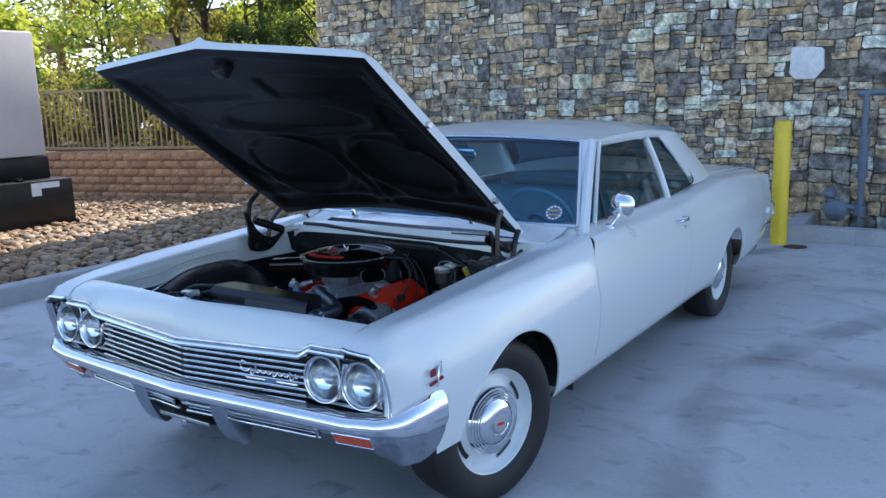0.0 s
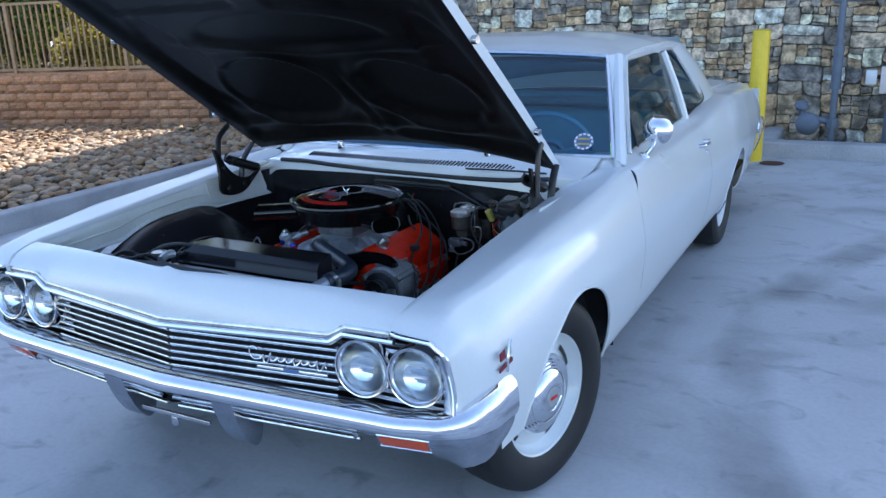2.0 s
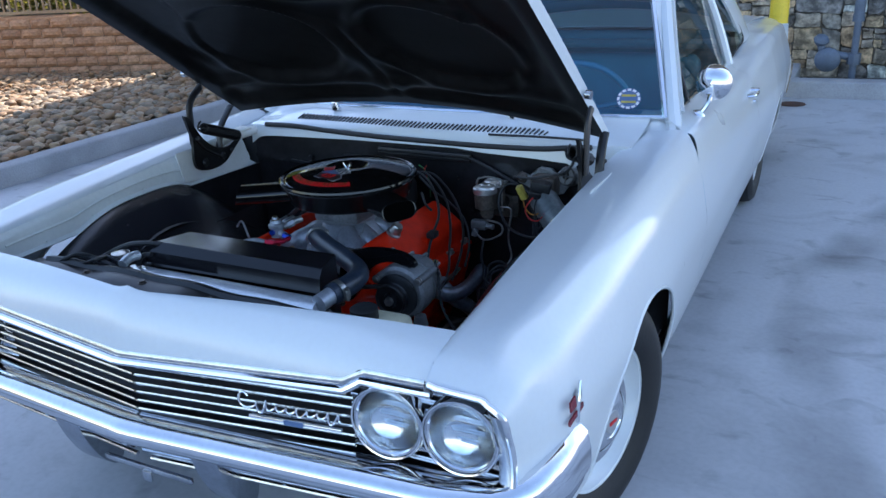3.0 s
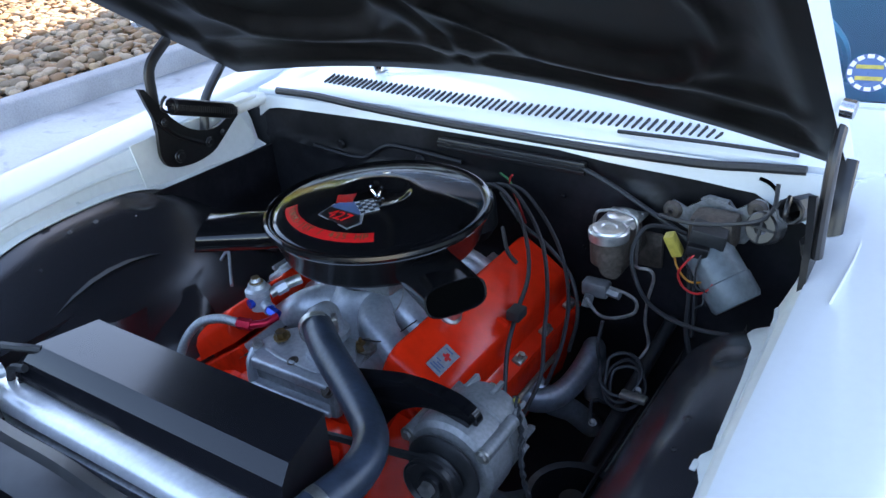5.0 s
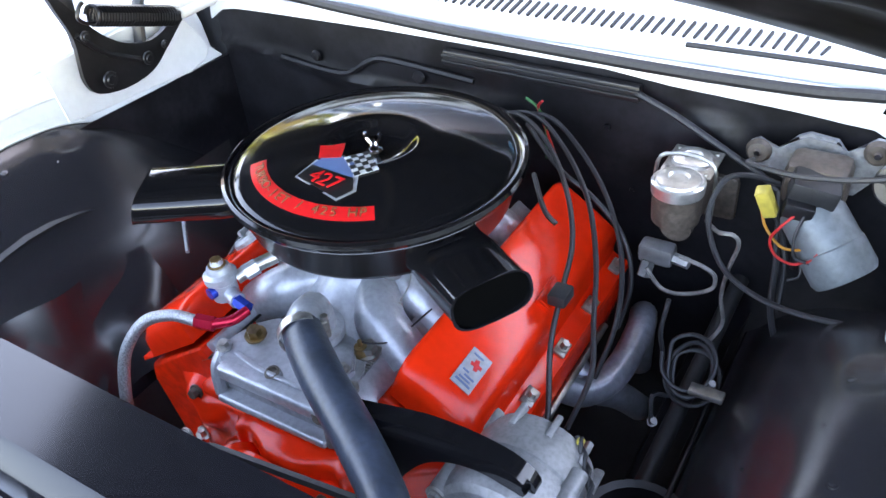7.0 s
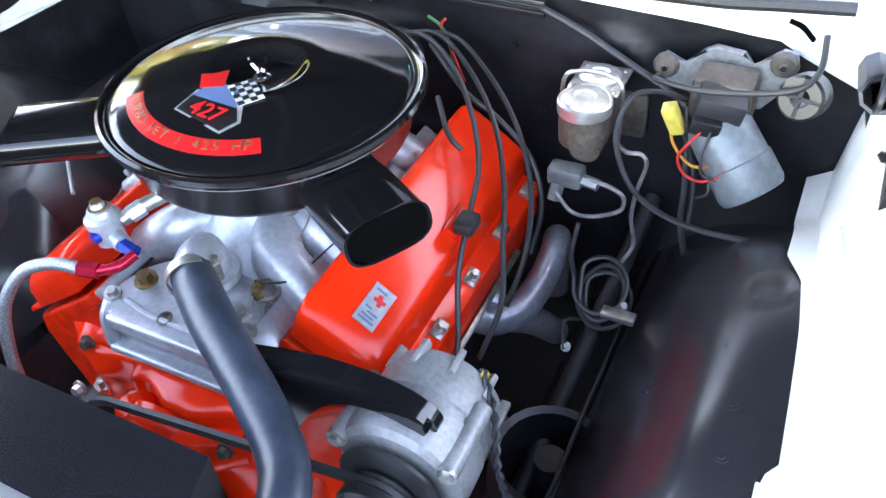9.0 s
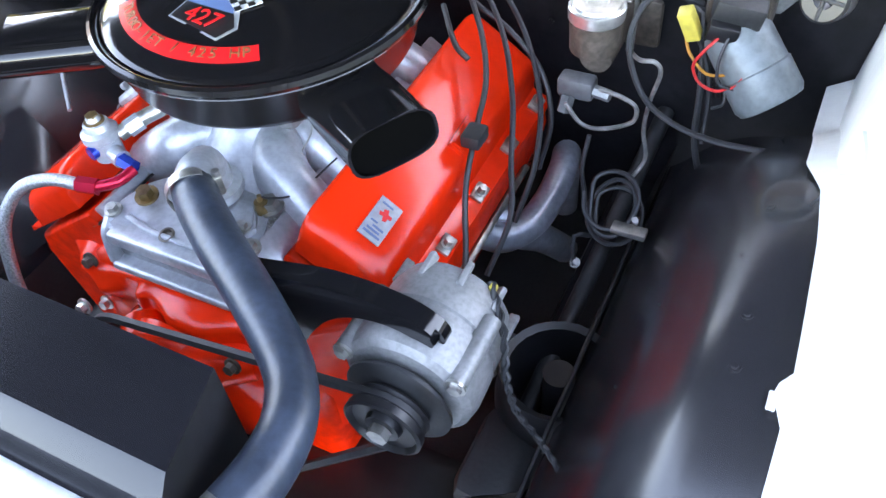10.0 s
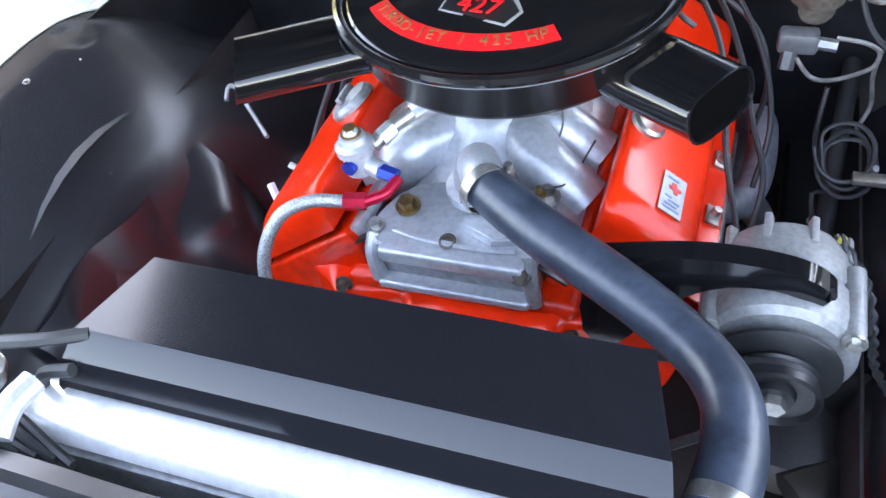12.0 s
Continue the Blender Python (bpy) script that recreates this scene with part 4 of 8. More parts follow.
bm = bmesh.new()
sheet(bm, roof_at, 36, 26)
roof = thick(part("roof", bm, WHITE, car, sharp=60), 0.012)
bm = bmesh.new()
sheet(bm, lambda u, v: roof_at(u * 0.98 + 0.01, v * 0.98 + 0.01) - Vector((0, 0, 0.03)), 12, 8)
part("headliner", bm, CLOTH, roof, "pale blue headliner")
for s in (1, -1):
    part("drip_rail", tube(bmesh.new(), [roof_at(0.5 + s * 0.5, v) + Vector((s * 0.006, 0, -0.004)) for v in (0, 0.25, 0.5, 0.75, 1)], 0.009, 6), WHITE, roof)
    part("roof_rail", tube(bmesh.new(), [roof_at(0.5 + s * 0.5, v) + Vector((s * -0.002, 0, -0.022)) for v in (0.02, 0.25, 0.5, 0.75, 0.98)], 0.021, 8), WHITE, roof)
    # front pillar with its bright trim
    part("front_pillar", tube(bmesh.new(), [(s * 0.826, 0.835, 0.893), (s * 0.755, 1.04, 1.10), (s * 0.685, 1.25, 1.30)], 0.026, 8, 6), WHITE, car)
    bm = bmesh.new()
    sheet(bm, lambda u, v: Vector((s * lerp(lerp(0.79, 0.813, u), lerp(0.652, 0.683, u), v), lerp(lerp(0.853, 0.858, u), lerp(1.198, 1.240, u), v), lerp(lerp(0.930, 0.915, u), lerp(1.310, 1.316, u), v))), 2, 6)
    part("pillar_face", bm, WHITE, car)
    part("pillar_trim", tube(bmesh.new(), [(s * 0.79, 0.855, 0.94), (s * 0.725, 1.02, 1.12), (s * 0.652, 1.20, 1.308)], 0.010, 6, 6), CHROME, car)
    # door-window frame pieces
    part("window_frame", tube(bmesh.new(), [(s * 0.815, 0.99, 0.935), (s * 0.745, 1.18, 1.13), (s * 0.70, 1.31, 1.275), (s * 0.693, 1.36, 1.297), (s * 0.695, 1.7, 1.30), (s * 0.69, 1.93, 1.282)], 0.011, 6, 6), WHITE, car)
    part("centre_pillar", tube(bmesh.new(), [(s * 0.808, 2.06, 0.93), (s * 0.755, 2.04, 1.10), (s * 0.692, 2.00, 1.275)], 0.022, 8, 5), WHITE, car)
    part("vent_divider", tube(bmesh.new(), [(s * 0.805, 1.155, 0.935), (s * 0.75, 1.19, 1.1), (s * 0.70, 1.33, 1.28)], 0.008, 6, 5), RUBBER, car)
    bm = bmesh.new()
    sheet(bm, lambda u, v: Vector((s * lerp(0.803, 0.69, v ** 0.9), lerp(lerp(0.99, 1.33, v), lerp(2.05, 1.98, v), u), lerp(0.925, 1.285, v))), 8, 6)
    g = part("door_glass", bm, SIDE_GLASS, car)
    g.visible_shadow = False
    bm = bmesh.new()
    sheet(bm, lambda u, v: Vector((s * lerp(0.80, 0.685, v), lerp(lerp(2.09, 2.05, v), lerp(2.60, 2.26, v), u), lerp(lerp(0.93, 0.985, u), lerp(1.275, 1.245, u), v))), 6, 6)
    g = part("quarter_glass", bm, SIDE_GLASS, car)
    g.visible_shadow = False
    part("window_seal", tube(bmesh.new(), [(s * 0.805, 2.09, 0.937), (s * 0.80, 2.35, 0.955), (s * 0.795, 2.585, 0.982), (s * 0.75, 2.46, 1.12), (s * 0.70, 2.27, 1.235), (s * 0.693, 2.20, 1.258), (s * 0.693, 2.06, 1.272)], 0.005, 6, 6), RUBBER, car)
    # broad rear pillar
    bm = bmesh.new()
    sheet(bm, lambda u, v: Vector((s * (lerp(lerp(0.684, 0.800, v), lerp(0.655, 0.755, v), u) + 0.018 * math.sin(math.pi * u) + 0.012 * math.sin(math.pi * v)), lerp(lerp(2.22, 2.565, v), lerp(2.62, 3.10, v), u), lerp(lerp(1.288, 0.955, v), lerp(1.285, 0.962, v), u))), 8, 12)
    thick(part("rear_pillar", bm, WHITE, car), 0.01)

WS = lambda u, v: Vector((lerp(-1, 1, u) * lerp(0.775, 0.645, v), lerp(0.755 + 0.115 * (2 * u - 1) ** 2, 1.10 + 0.105 * (2 * u - 1) ** 2, v), lerp(0.957 - 0.014 * (2 * u - 1) ** 2, 1.335 - 0.03 * (2 * u - 1) ** 2, v)))
bm = bmesh.new()
sheet(bm, WS, 20, 8)
windscreen = part("windscreen", bm, WINDSCREEN, car, "blue-tinted curved windscreen")
windscreen.visible_shadow = False
part("windscreen_trim", tube(bmesh.new(), [WS(u, 1.0) for u in (0, 0.1, 0.3, 0.5, 0.7, 0.9, 1)], 0.010, 6), CHROME, car)
part("windscreen_trim", tube(bmesh.new(), [WS(u, 0.0) + Vector((0, -0.004, 0)) for u in (0, 0.1, 0.3, 0.5, 0.7, 0.9, 1)], 0.008, 6), CHROME, car)
bm = bmesh.new()
sheet(bm, lambda u, v: Vector((lerp(-1, 1, u) * lerp(0.648, 0.70, v), lerp(2.58, 3.02, v) + 0.06 * (1 - (2 * u - 1) ** 2), lerp(1.335, 0.99, v) - 0.02 * (2 * u - 1) ** 2)), 10, 6)
rg = part("rear_glass", bm, WINDSCREEN, car)
rg.visible_shadow = False

# sticker on the windscreen
sm = axis_m(WS(0.935, 0.13) + Vector((0, -0.004, 0.002)), (0.12, -0.72, 0.62))
st = part("round_sticker", lathe(bmesh.new(), [(0, 0.001), (0.040, 0.001), (0.040, 0)], sm, 24), BLUE_INK, car, "round blue and white windscreen sticker")
for k in range(12):
    a = k * math.tau / 12
    part("sticker_mark", prism(bmesh.new(), [(-0.006, -0.004), (0.006, -0.004), (0.006, 0.004), (-0.006, 0.004)], 0.001, sm @ pose(0.034 * math.cos(a), 0.034 * math.sin(a), 0.001, 0, 0, math.degrees(a) + 90)), WHITE_INK, st)
for dy in (-0.012, 0.012):
    part("sticker_bar", prism(bmesh.new(), [(-0.024, -0.004), (0.024, -0.004), (0.024, 0.004), (-0.024, 0.004)], 0.001, sm @ pose(0, dy, 0.001)), YELLOW_PLASTIC, st)

# interior
part("dashboard", tube(bmesh.new(), [(-0.74, 0.98, 0.88), (0, 0.94, 0.885), (0.74, 0.98, 0.88)], 0.10, 12, 6, flat=0.6), TEAL_PAINT, car, "blue-green painted dashboard")
wheel_m = axis_m((0.38, 1.30, 0.905), (0, 0.85, 0.5))
bm = bmesh.new()
tube(bm, [wheel_m @ Vector((0.178 * math.cos(a), 0.178 * math.sin(a), 0)) for a in np.linspace(0, math.tau, 25)], 0.012, 8, 2)
sw = part("steering_wheel", bm, TEAL_PAINT, car, "pale blue steering wheel")
part("spoke", tube(bmesh.new(), [wheel_m @ Vector((-0.178, 0.0, 0)), wheel_m @ Vector((0, -0.02, -0.03)), wheel_m @ Vector((0.178, 0.0, 0))], 0.012, 8), TEAL_PAINT, sw)
part("horn_button", lathe(bmesh.new(), [(0, 0.02), (0.05, 0.01), (0.055, -0.02)], wheel_m @ pose(0, 0, -0.03), 20), TEAL_PAINT, sw)
part("steering_column", cyl(bmesh.new(), wheel_m @ Vector((0, 0, -0.04)), wheel_m @ Vector((0, 0, -0.4)), 0.03), TEAL_PAINT, car)


def bench(y, name):
    bm = bmesh.new()
    box(bm, (-0.68, y, 0.34), (0.68, y + 0.52, 0.56), 0.06, seg=3)
    ob = part(name, bm, TEAL, car, "blue vinyl bench seat")
    bm = bmesh.new()
    box(bm, (-0.68, 0, 0), (0.68, 0.14, 0.50), 0.05, m=pose(0, y + 0.48, 0.50, -14), seg=3)
    part("backrest", bm, TEAL, ob)


bench(1.45, "front_seat")
bench(2.35, "rear_seat")
part("parcel_shelf", box(bmesh.new(), (-0.66, 2.75, 0.90), (0.66, 3.05, 0.93), 0.01), TEAL, car)
part("floor_pan", box(bmesh.new(), (-0.78, 0.95, 0.302), (0.78, 2.9, 0.33), 0.01), TEAL, car)
part("rear_view_mirror", box(bmesh.new(), (-0.09, 1.12, 1.22), (0.09, 1.14, 1.27), 0.01), CHROME, car)
for s in (1, -1):
    bm = bmesh.new()
    box(bm, (s * 0.55, 0.622, 0.25), (s * 0.872, 0.634, 0.865), 0.003)
    part("splash_panel", bm, RUBBER, car, "black splash panel behind the wheel")
    bm = bmesh.new()
    box(bm, (s * 0.76, 1.0, 0.34), (s * 0.775, 2.9, 0.92), 0.004)
    part("door_card", bm, TEAL, car, "blue vinyl door card")

# mirror, handles on the driver's side and its twin
s = 1
mm = part("door_mirror", lathe(bmesh.new(), [(0, -0.05), (0.03, -0.046), (0.052, -0.03), (0.062, -0.005), (0.063, 0.004), (0.058, 0.006), (0.0, 0.004)], axis_m((0.89, 1.14, 1.012), (0.05, 0.96, -0.1)), 28), CHROME, car, "round chrome door mirror")
part("stem", tube(bmesh.new(), [(0.865, 1.075, 0.92), (0.885, 1.09, 0.955), (0.89, 1.12, 1.005)], 0.009, 8), CHROME, mm)
part("foot", lathe(bmesh.new(), [(0, 0.014), (0.014, 0.012), (0.024, 0.003), (0.026, 0)], axis_m((0.86, 1.07, 0.912), (0.6, 0, 0.8)), 16), CHROME, mm)
for s in (1, -1):
    h = part("door_handle", tube(bmesh.new(), [(s * 0.918, 1.86, 0.826), (s * 0.948, 1.88, 0.828), (s * 0.950, 1.98, 0.828), (s * 0.918, 2.0, 0.828)], 0.008, 8, 5), CHROME, car)
    part("push_button", cyl(bmesh.new(), (s * 0.918, 1.99, 0.828), (s * 0.956, 1.99, 0.828), 0.014), CHROME, h)
    part("lock", cyl(bmesh.new(), (s * 0.92, 1.965, 0.785), (s * 0.948, 1.965, 0.785), 0.011), CHROME, h)


# ---- nose: header panel, grille, lamps, bumper ----
before_nose = set(bpy.data.objects)


def brow(x):
    a = abs(x)
    return Vector((x, -0.760 + 0.112 * min(a, 0.56) + 0.03 * max(0, a - 0.56) + 0.25 * max(0, a - 0.80), 0.722 + 0.014 * min(a, 0.54) / 0.54 + 0.026 * soft(0.535, 0.565, a) - 0.30 * max(0, a - 0.82)))


def header_at(u, v):
    x = lerp(-0.712, 0.712, u)
    b = brow(x) + Vector((0, 0.0, 0.022))
    a = abs(x)
    t = Vector((x, -0.700 + 0.172 * a, 0.862 - 0.026 * (a / 0.7) ** 2))
    t.z += 0.020 * max(0, 1 - a / 0.035) * (v ** 5)
    c = Vector((x, b.y + 0.012 + 0.02 * a, t.z - 0.006))
    if v > 0.9:
        q = (v - 0.9) / 0.1
        return t + Vector((0, 0.008 * q, -0.03 * q * q))
    v = v / 0.9
    return b * (1 - v) ** 2 + c * (2 * v * (1 - v)) + t * v * v


bm = bmesh.new()
sheet(bm, header_at, 56, 18)
header = thick(part("header_panel", bm, WHITE, car, "white panel between grille and engine bay", sharp=50), 0.004)
bm = bmesh.new()
sheet(bm, lambda u, v: brow(lerp(-0.70, 0.70, u)) + Vector((0, -0.004 * math.sin(math.pi * v), lerp(0.002, 0.024, v))), 56, 4)
part("grille_moulding", bm, DARK_CHROME, car, "brushed bright strip over the grille")
part("brow_moulding", tube(bmesh.new(), [brow(x) + Vector((0, -0.006, 0)) for x in np.linspace(-0.715, 0.715, 70)], 0.0085, 8, 1), CHROME, car)
for s in (1, -1):
    edge = [(s * x, -0.707 + 0.030 * soft(0.78, 0.60, z), z) for x, z in section(-0.705, "fender") if z > 0.575 and x > 0.712]
    part("fender_edge_trim", tube(bmesh.new(), edge, 0.0065, 8, 2), CHROME, car)
    down = [q for q in edge if q[2] < 0.750 and abs(q[0]) > 0.82]
    if down:
        bm = bmesh.new()
        sheet(bm, lambda u, v: Vector((down[round(u * (len(down) - 1))][0] - s * (0.003 + 0.030 * v), down[round(u * (len(down) - 1))][1] - 0.003 + 0.010 * v * v, down[round(u * (len(down) - 1))][2])), len(down) - 1, 3)
        thick(part("fender_edge_strip", bm, DARK_CHROME, car, "satin bright strip beside the headlamp"), 0.003)
    # bright inner wall of the lamp recess
    bm = bmesh.new()
    sheet(bm, lambda u, v: Vector((s * tab(lerp(0.752, 0.578, v), [0.578, 0.66, 0.74, 0.752], [0.838, 0.844, 0.838, 0.826]), lerp(-0.702, -0.635, u) + 0.030 * soft(0.78, 0.60, lerp(0.752, 0.578, v)), lerp(0.752, 0.578, v))), 3, 12)
    part("lamp_recess", bm, CHROME, car, "bright inner wall beside the headlamps")

grille = part("grille", sheet(bmesh.new(), lambda u, v: Vector((lerp(-0.86, 0.86, u), brow(lerp(-0.86, 0.86, u)).y + 0.06, lerp(0.52, 0.76, v))), 40, 4), BLACK, car, "black grille with thin bright bars")
for s in (1, -1):
    for k in range(7):
        z = 0.569 + k * 0.0205
        bm = bmesh.new()
        for dz, dy, r in ((0.0, 0.0, 0.0027), (-0.0058, 0.004, 0.0019)):
            tube(bm, [(s * x, -0.742 + dy + 0.110 * x + 0.002 * k, z + dz + 0.010 * x) for x in (0.004, 0.15, 0.3, 0.44, 0.525)], r, 6, 2, flat=1.4)
        sheet(bm, lambda u, v: Vector((s * lerp(0.004, 0.525, u), -0.740 + 0.110 * lerp(0.004, 0.525, u) + 0.002 * k + 0.003 * v, z - 0.006 * v + 0.010 * lerp(0.004, 0.525, u))), 8, 1)
        part("slat", bm, DARK_CHROME, grille)


def headlamp(x, z, s):
    m = axis_m((x, -0.676, z), (s * 0.05, -1, 0.06))
    h = part("headlamp", lathe(bmesh.new(), [(0, 0.014), (0.03, 0.012), (0.05, 0.007), (0.062, 0.0), (0.067, -0.006)], m, 40), LENS, car, "round ribbed glass headlamp")
    part("lamp_ring", lathe(bmesh.new(), [(0.0640, -0.008), (0.0655, 0.002), (0.0685, 0.005), (0.0705, 0.002), (0.0740, 0.009), (0.0770, 0.010), (0.0790, 0.005), (0.0795, -0.040)], m, 44), CHROME, h)
    part("reflector", lathe(bmesh.new(), [(0.0655, -0.007), (0.058, -0.0128), (0.048, -0.0188), (0.036, -0.0240), (0.024, -0.0278), (0.012, -0.0302), (0, -0.031)], m, 36), REFLECTOR, h)


for s in (1, -1):
    headlamp(s * 0.603, 0.664, s)
    headlamp(s * 0.760, 0.669, s)
    bm = bmesh.new()
    sheet(bm, lambda u, v: Vector((s * lerp(0.500, 0.852, u), -0.640, lerp(0.572, 0.752, v))), 6, 4)
    part("lamp_bezel", bm, BLACK, grille, "black headlamp panel")
    for k in range(8):
        z = 0.580 + k * 0.0225
        bm = bmesh.new()
        for dz in (0.0, -0.006):
            tube(bm, [(s * x, -0.649, z + dz) for x in (0.505, 0.65, 0.850)], 0.0034, 6, 2)
        part("bezel_bar", bm, DARK_CHROME, grille)
    part("lower_grille_trim", tube(bmesh.new(), [(0, -0.748, 0.553), (s * 0.3, -0.716, 0.556), (s * 0.52, -0.694, 0.562), (s * 0.86, -0.675, 0.572)], 0.007, 8, 6), CHROME, grille)

# maker's plate on the grille: a chrome bar, a small blue emblem and a plain wavy line
BADGE = pose(0.407, -0.713, 0.636, 0, 0, 6.3)
sb = part("grille_badge", box(bmesh.new(), (-0.105, -0.005, -0.004), (0.105, 0.005, 0.004), 0.003, m=BADGE), CHROME, car, "chrome bar badge on the grille")
part("emblem", box(bmesh.new(), (-0.022, -0.008, -0.006), (0.022, -0.004, 0.006), 0.002, m=BADGE), BLUE_INK, sb, "small blue emblem")
hand = [(-0.098, 0.050), (-0.106, 0.058), (-0.116, 0.054), (-0.121, 0.042), (-0.118, 0.029), (-0.109, 0.022), (-0.100, 0.023)] + [(-0.092 + 0.00182 * k + 0.005 * math.sin(k * 0.5), 0.029 + (0.006 + 0.012 * groove(k - 14, 6) + 0.006 * groove(k - 60, 4) + 0.011 * groove(k - 98, 6)) * math.sin(k * 0.5 - 0.8)) for k in range(112)]
part("script", tube(bmesh.new(), [BADGE @ Vector((x, -0.005, z)) for x, z in hand], 0.0024, 6, 2), CHROME, sb, "flowing chrome script")


def bumper_line(q):
    """The bumper's front edge, q from -1 to 1."""
    a, s = abs(q), 1 if q >= 0 else -1
    x = tab(a, [0, 0.7, 0.80, 0.88, 0.94, 1.0], [0, 0.72, 0.83, 0.905, 0.94, 0.952])
    y = tab(a, [0, 0.7, 0.80, 0.88, 0.94, 1.0], [-0.806, -0.742, -0.725, -0.675, -0.59, -0.49])
    d = Vector((tab(a, [0.7, 0.85, 1], [0.13, 0.55, 1.0]) * s, -tab(a, [0.7, 0.85, 1], [1, 0.8, 0.06]), 0))
    return Vector((s * x, y, 0)), d


def bumper_at(u, v):
    """The bright upper roll."""
    q = lerp(-1, 1, u)
    p, d = bumper_line(q)
    a = abs(q)
    end = soft(0.80, 0.98, a)
    outs = [-0.085, -0.045, -0.014, 0.0, 0.002, -0.006, -0.020, -0.034]
    zs = [0.576, 0.585, 0.582, 0.566, 0.548, 0.534, 0.527, 0.524]
    i = round(v * 7)
    z = zs[i] - 0.012 * a + end * [0.050, 0.048, 0.036, 0.016, 0.0, -0.006, -0.010, -0.012][i] + 0.008 * soft(0.7, 0.8, a)
    return p + d * (outs[i] * lerp(1, 0.55, end)) + Vector((0, 0, z))


def valance_at(u, v):
    """The lower face, which falls back under the roll."""
    q = lerp(-1, 1, u)
    p, d = bumper_line(q)
    a = abs(q)
    low = tab(a, [0, 0.42, 0.56, 0.75, 0.9, 1.0], [0.440, 0.438, 0.424, 0.398, 0.390, 0.415])
    end = soft(0.80, 0.98, a)
    out = tab(v, [0, 0.25, 0.6, 1], [-0.030, -0.044, -0.090, -0.155])
    return p + d * (out * lerp(1, 0.35, end)) + Vector((0, 0, lerp(0.527 - 0.008 * a, low, v)))


bm = bmesh.new()
sheet(bm, bumper_at, 72, 7)
bumper = thick(part("front_bumper", bm, CHROME, car, "chrome front bumper with a slight point in the middle", sharp=60), 0.004)
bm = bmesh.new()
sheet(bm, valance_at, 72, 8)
# same chrome as the roll, coloured darker for the shade it would mirror
part("lower_bumper", bm, SHADED_CHROME, bumper, "chrome lower face of the bumper, toned down as if mirroring shaded ground")
for s in (1, -1):
    gm = Matrix(((0, 0, 1, s * 0.205 - 0.036), (1, 0, 0, 0), (0, 1, 0, 0), (0, 0, 0, 1)))
    fin = spline([(-0.776, 0.530, 0), (-0.764, 0.480, 0), (-0.740, 0.420, 0), (-0.712, 0.378, 0), (-0.690, 0.364, 0), (-0.668, 0.380, 0), (-0.656, 0.440, 0), (-0.652, 0.525, 0)], 3)
    bm = prism(bmesh.new(), [(q.x, q.y) for q in fin], 0.072, gm)
    bmesh.ops.bevel(bm, geom=[e for e in bm.edges if len(e.link_faces) == 2 and e.calc_face_angle(0) > 1.2], offset=0.010, segments=3, affect="EDGES")
    part("bumper_guard", bm, SHADED_CHROME, bumper, "chrome bumper guard, its colour darkened for the shaded ground it mirrors", sharp=40)
    lm = pose(s * 0.726, -0.692, 0.490, 26, 0, s * 9)
    part("turn_signal", box(bmesh.new(), (-0.066, -0.010, -0.019), (0.066, 0.012, 0.019), 0.006, m=lm), AMBER, bumper, "amber turn signal")
    part("signal_rim", tube(bmesh.new(), [lm @ Vector(q) for q in ((-0.070, -0.005, -0.023), (0.070, -0.005, -0.023), (0.070, -0.005, 0.023), (-0.070, -0.005, 0.023), (-0.070, -0.005, -0.023))], 0.003, 6, 1, smooth=False), CHROME, bumper)
    lm = pose(s * 0.31, -0.729, 0.488, 28, 0, s * 5.5)
    slot = part("air_slot", box(bmesh.new(), (-0.275, 0.004, -0.019), (0.275, 0.016, 0.019), 0.004, m=lm), VOID, bumper, "black slot under the bumper")
    part("slot_rim", tube(bmesh.new(), [lm @ Vector((s * x, -0.002, z)) for x, z in ((-0.29, -0.021), (0.24, -0.021), (0.268, -0.016), (0.278, 0.0), (0.270, 0.012), (0.24, 0.018), (-0.29, 0.018))], 0.0055, 8, 2), DARK_CHROME, slot)
    part("slot_bar", tube(bmesh.new(), [lm @ Vector((-0.275, 0.001, -0.004)), lm @ Vector((0.27, 0.001, -0.004))], 0.0024, 6), DARK_CHROME, slot)
    part("slot_post", cyl(bmesh.new(), lm @ Vector((s * 0.05, 0.001, -0.018)), lm @ Vector((s * 0.05, 0.001, 0.004)), 0.003, seg=6), DARK_CHROME, slot)
part("plate_bracket", box(bmesh.new(), (-0.13, -0.752, 0.425), (0.13, -0.742, 0.44), 0.003), DARK_CHROME, bumper)
part("tow_tab", box(bmesh.new(), (-0.012, -0.757, 0.400), (0.012, -0.749, 0.43), 0.003), DARK_CHROME, bumper)
bm = bmesh.new()
sheet(bm, lambda u, v: Vector((lerp(-0.5, 0.5, u), -0.56 + 0.10 * abs(2 * u - 1) + 0.10 * v, lerp(0.50, 0.47, v))), 16, 4)
part("front_apron", bm, RUBBER, car, "dark apron under the bumper")


# the car's middle lies a little off the zero line
for ob in set(bpy.data.objects) - before_nose:
    for v in ob.data.vertices:
        v.co.x = tab(v.co.x, [-1.0, -0.7, 0.0, 0.5, 1.0], [-1.045, -0.740, -0.018, 0.497, 1.0])


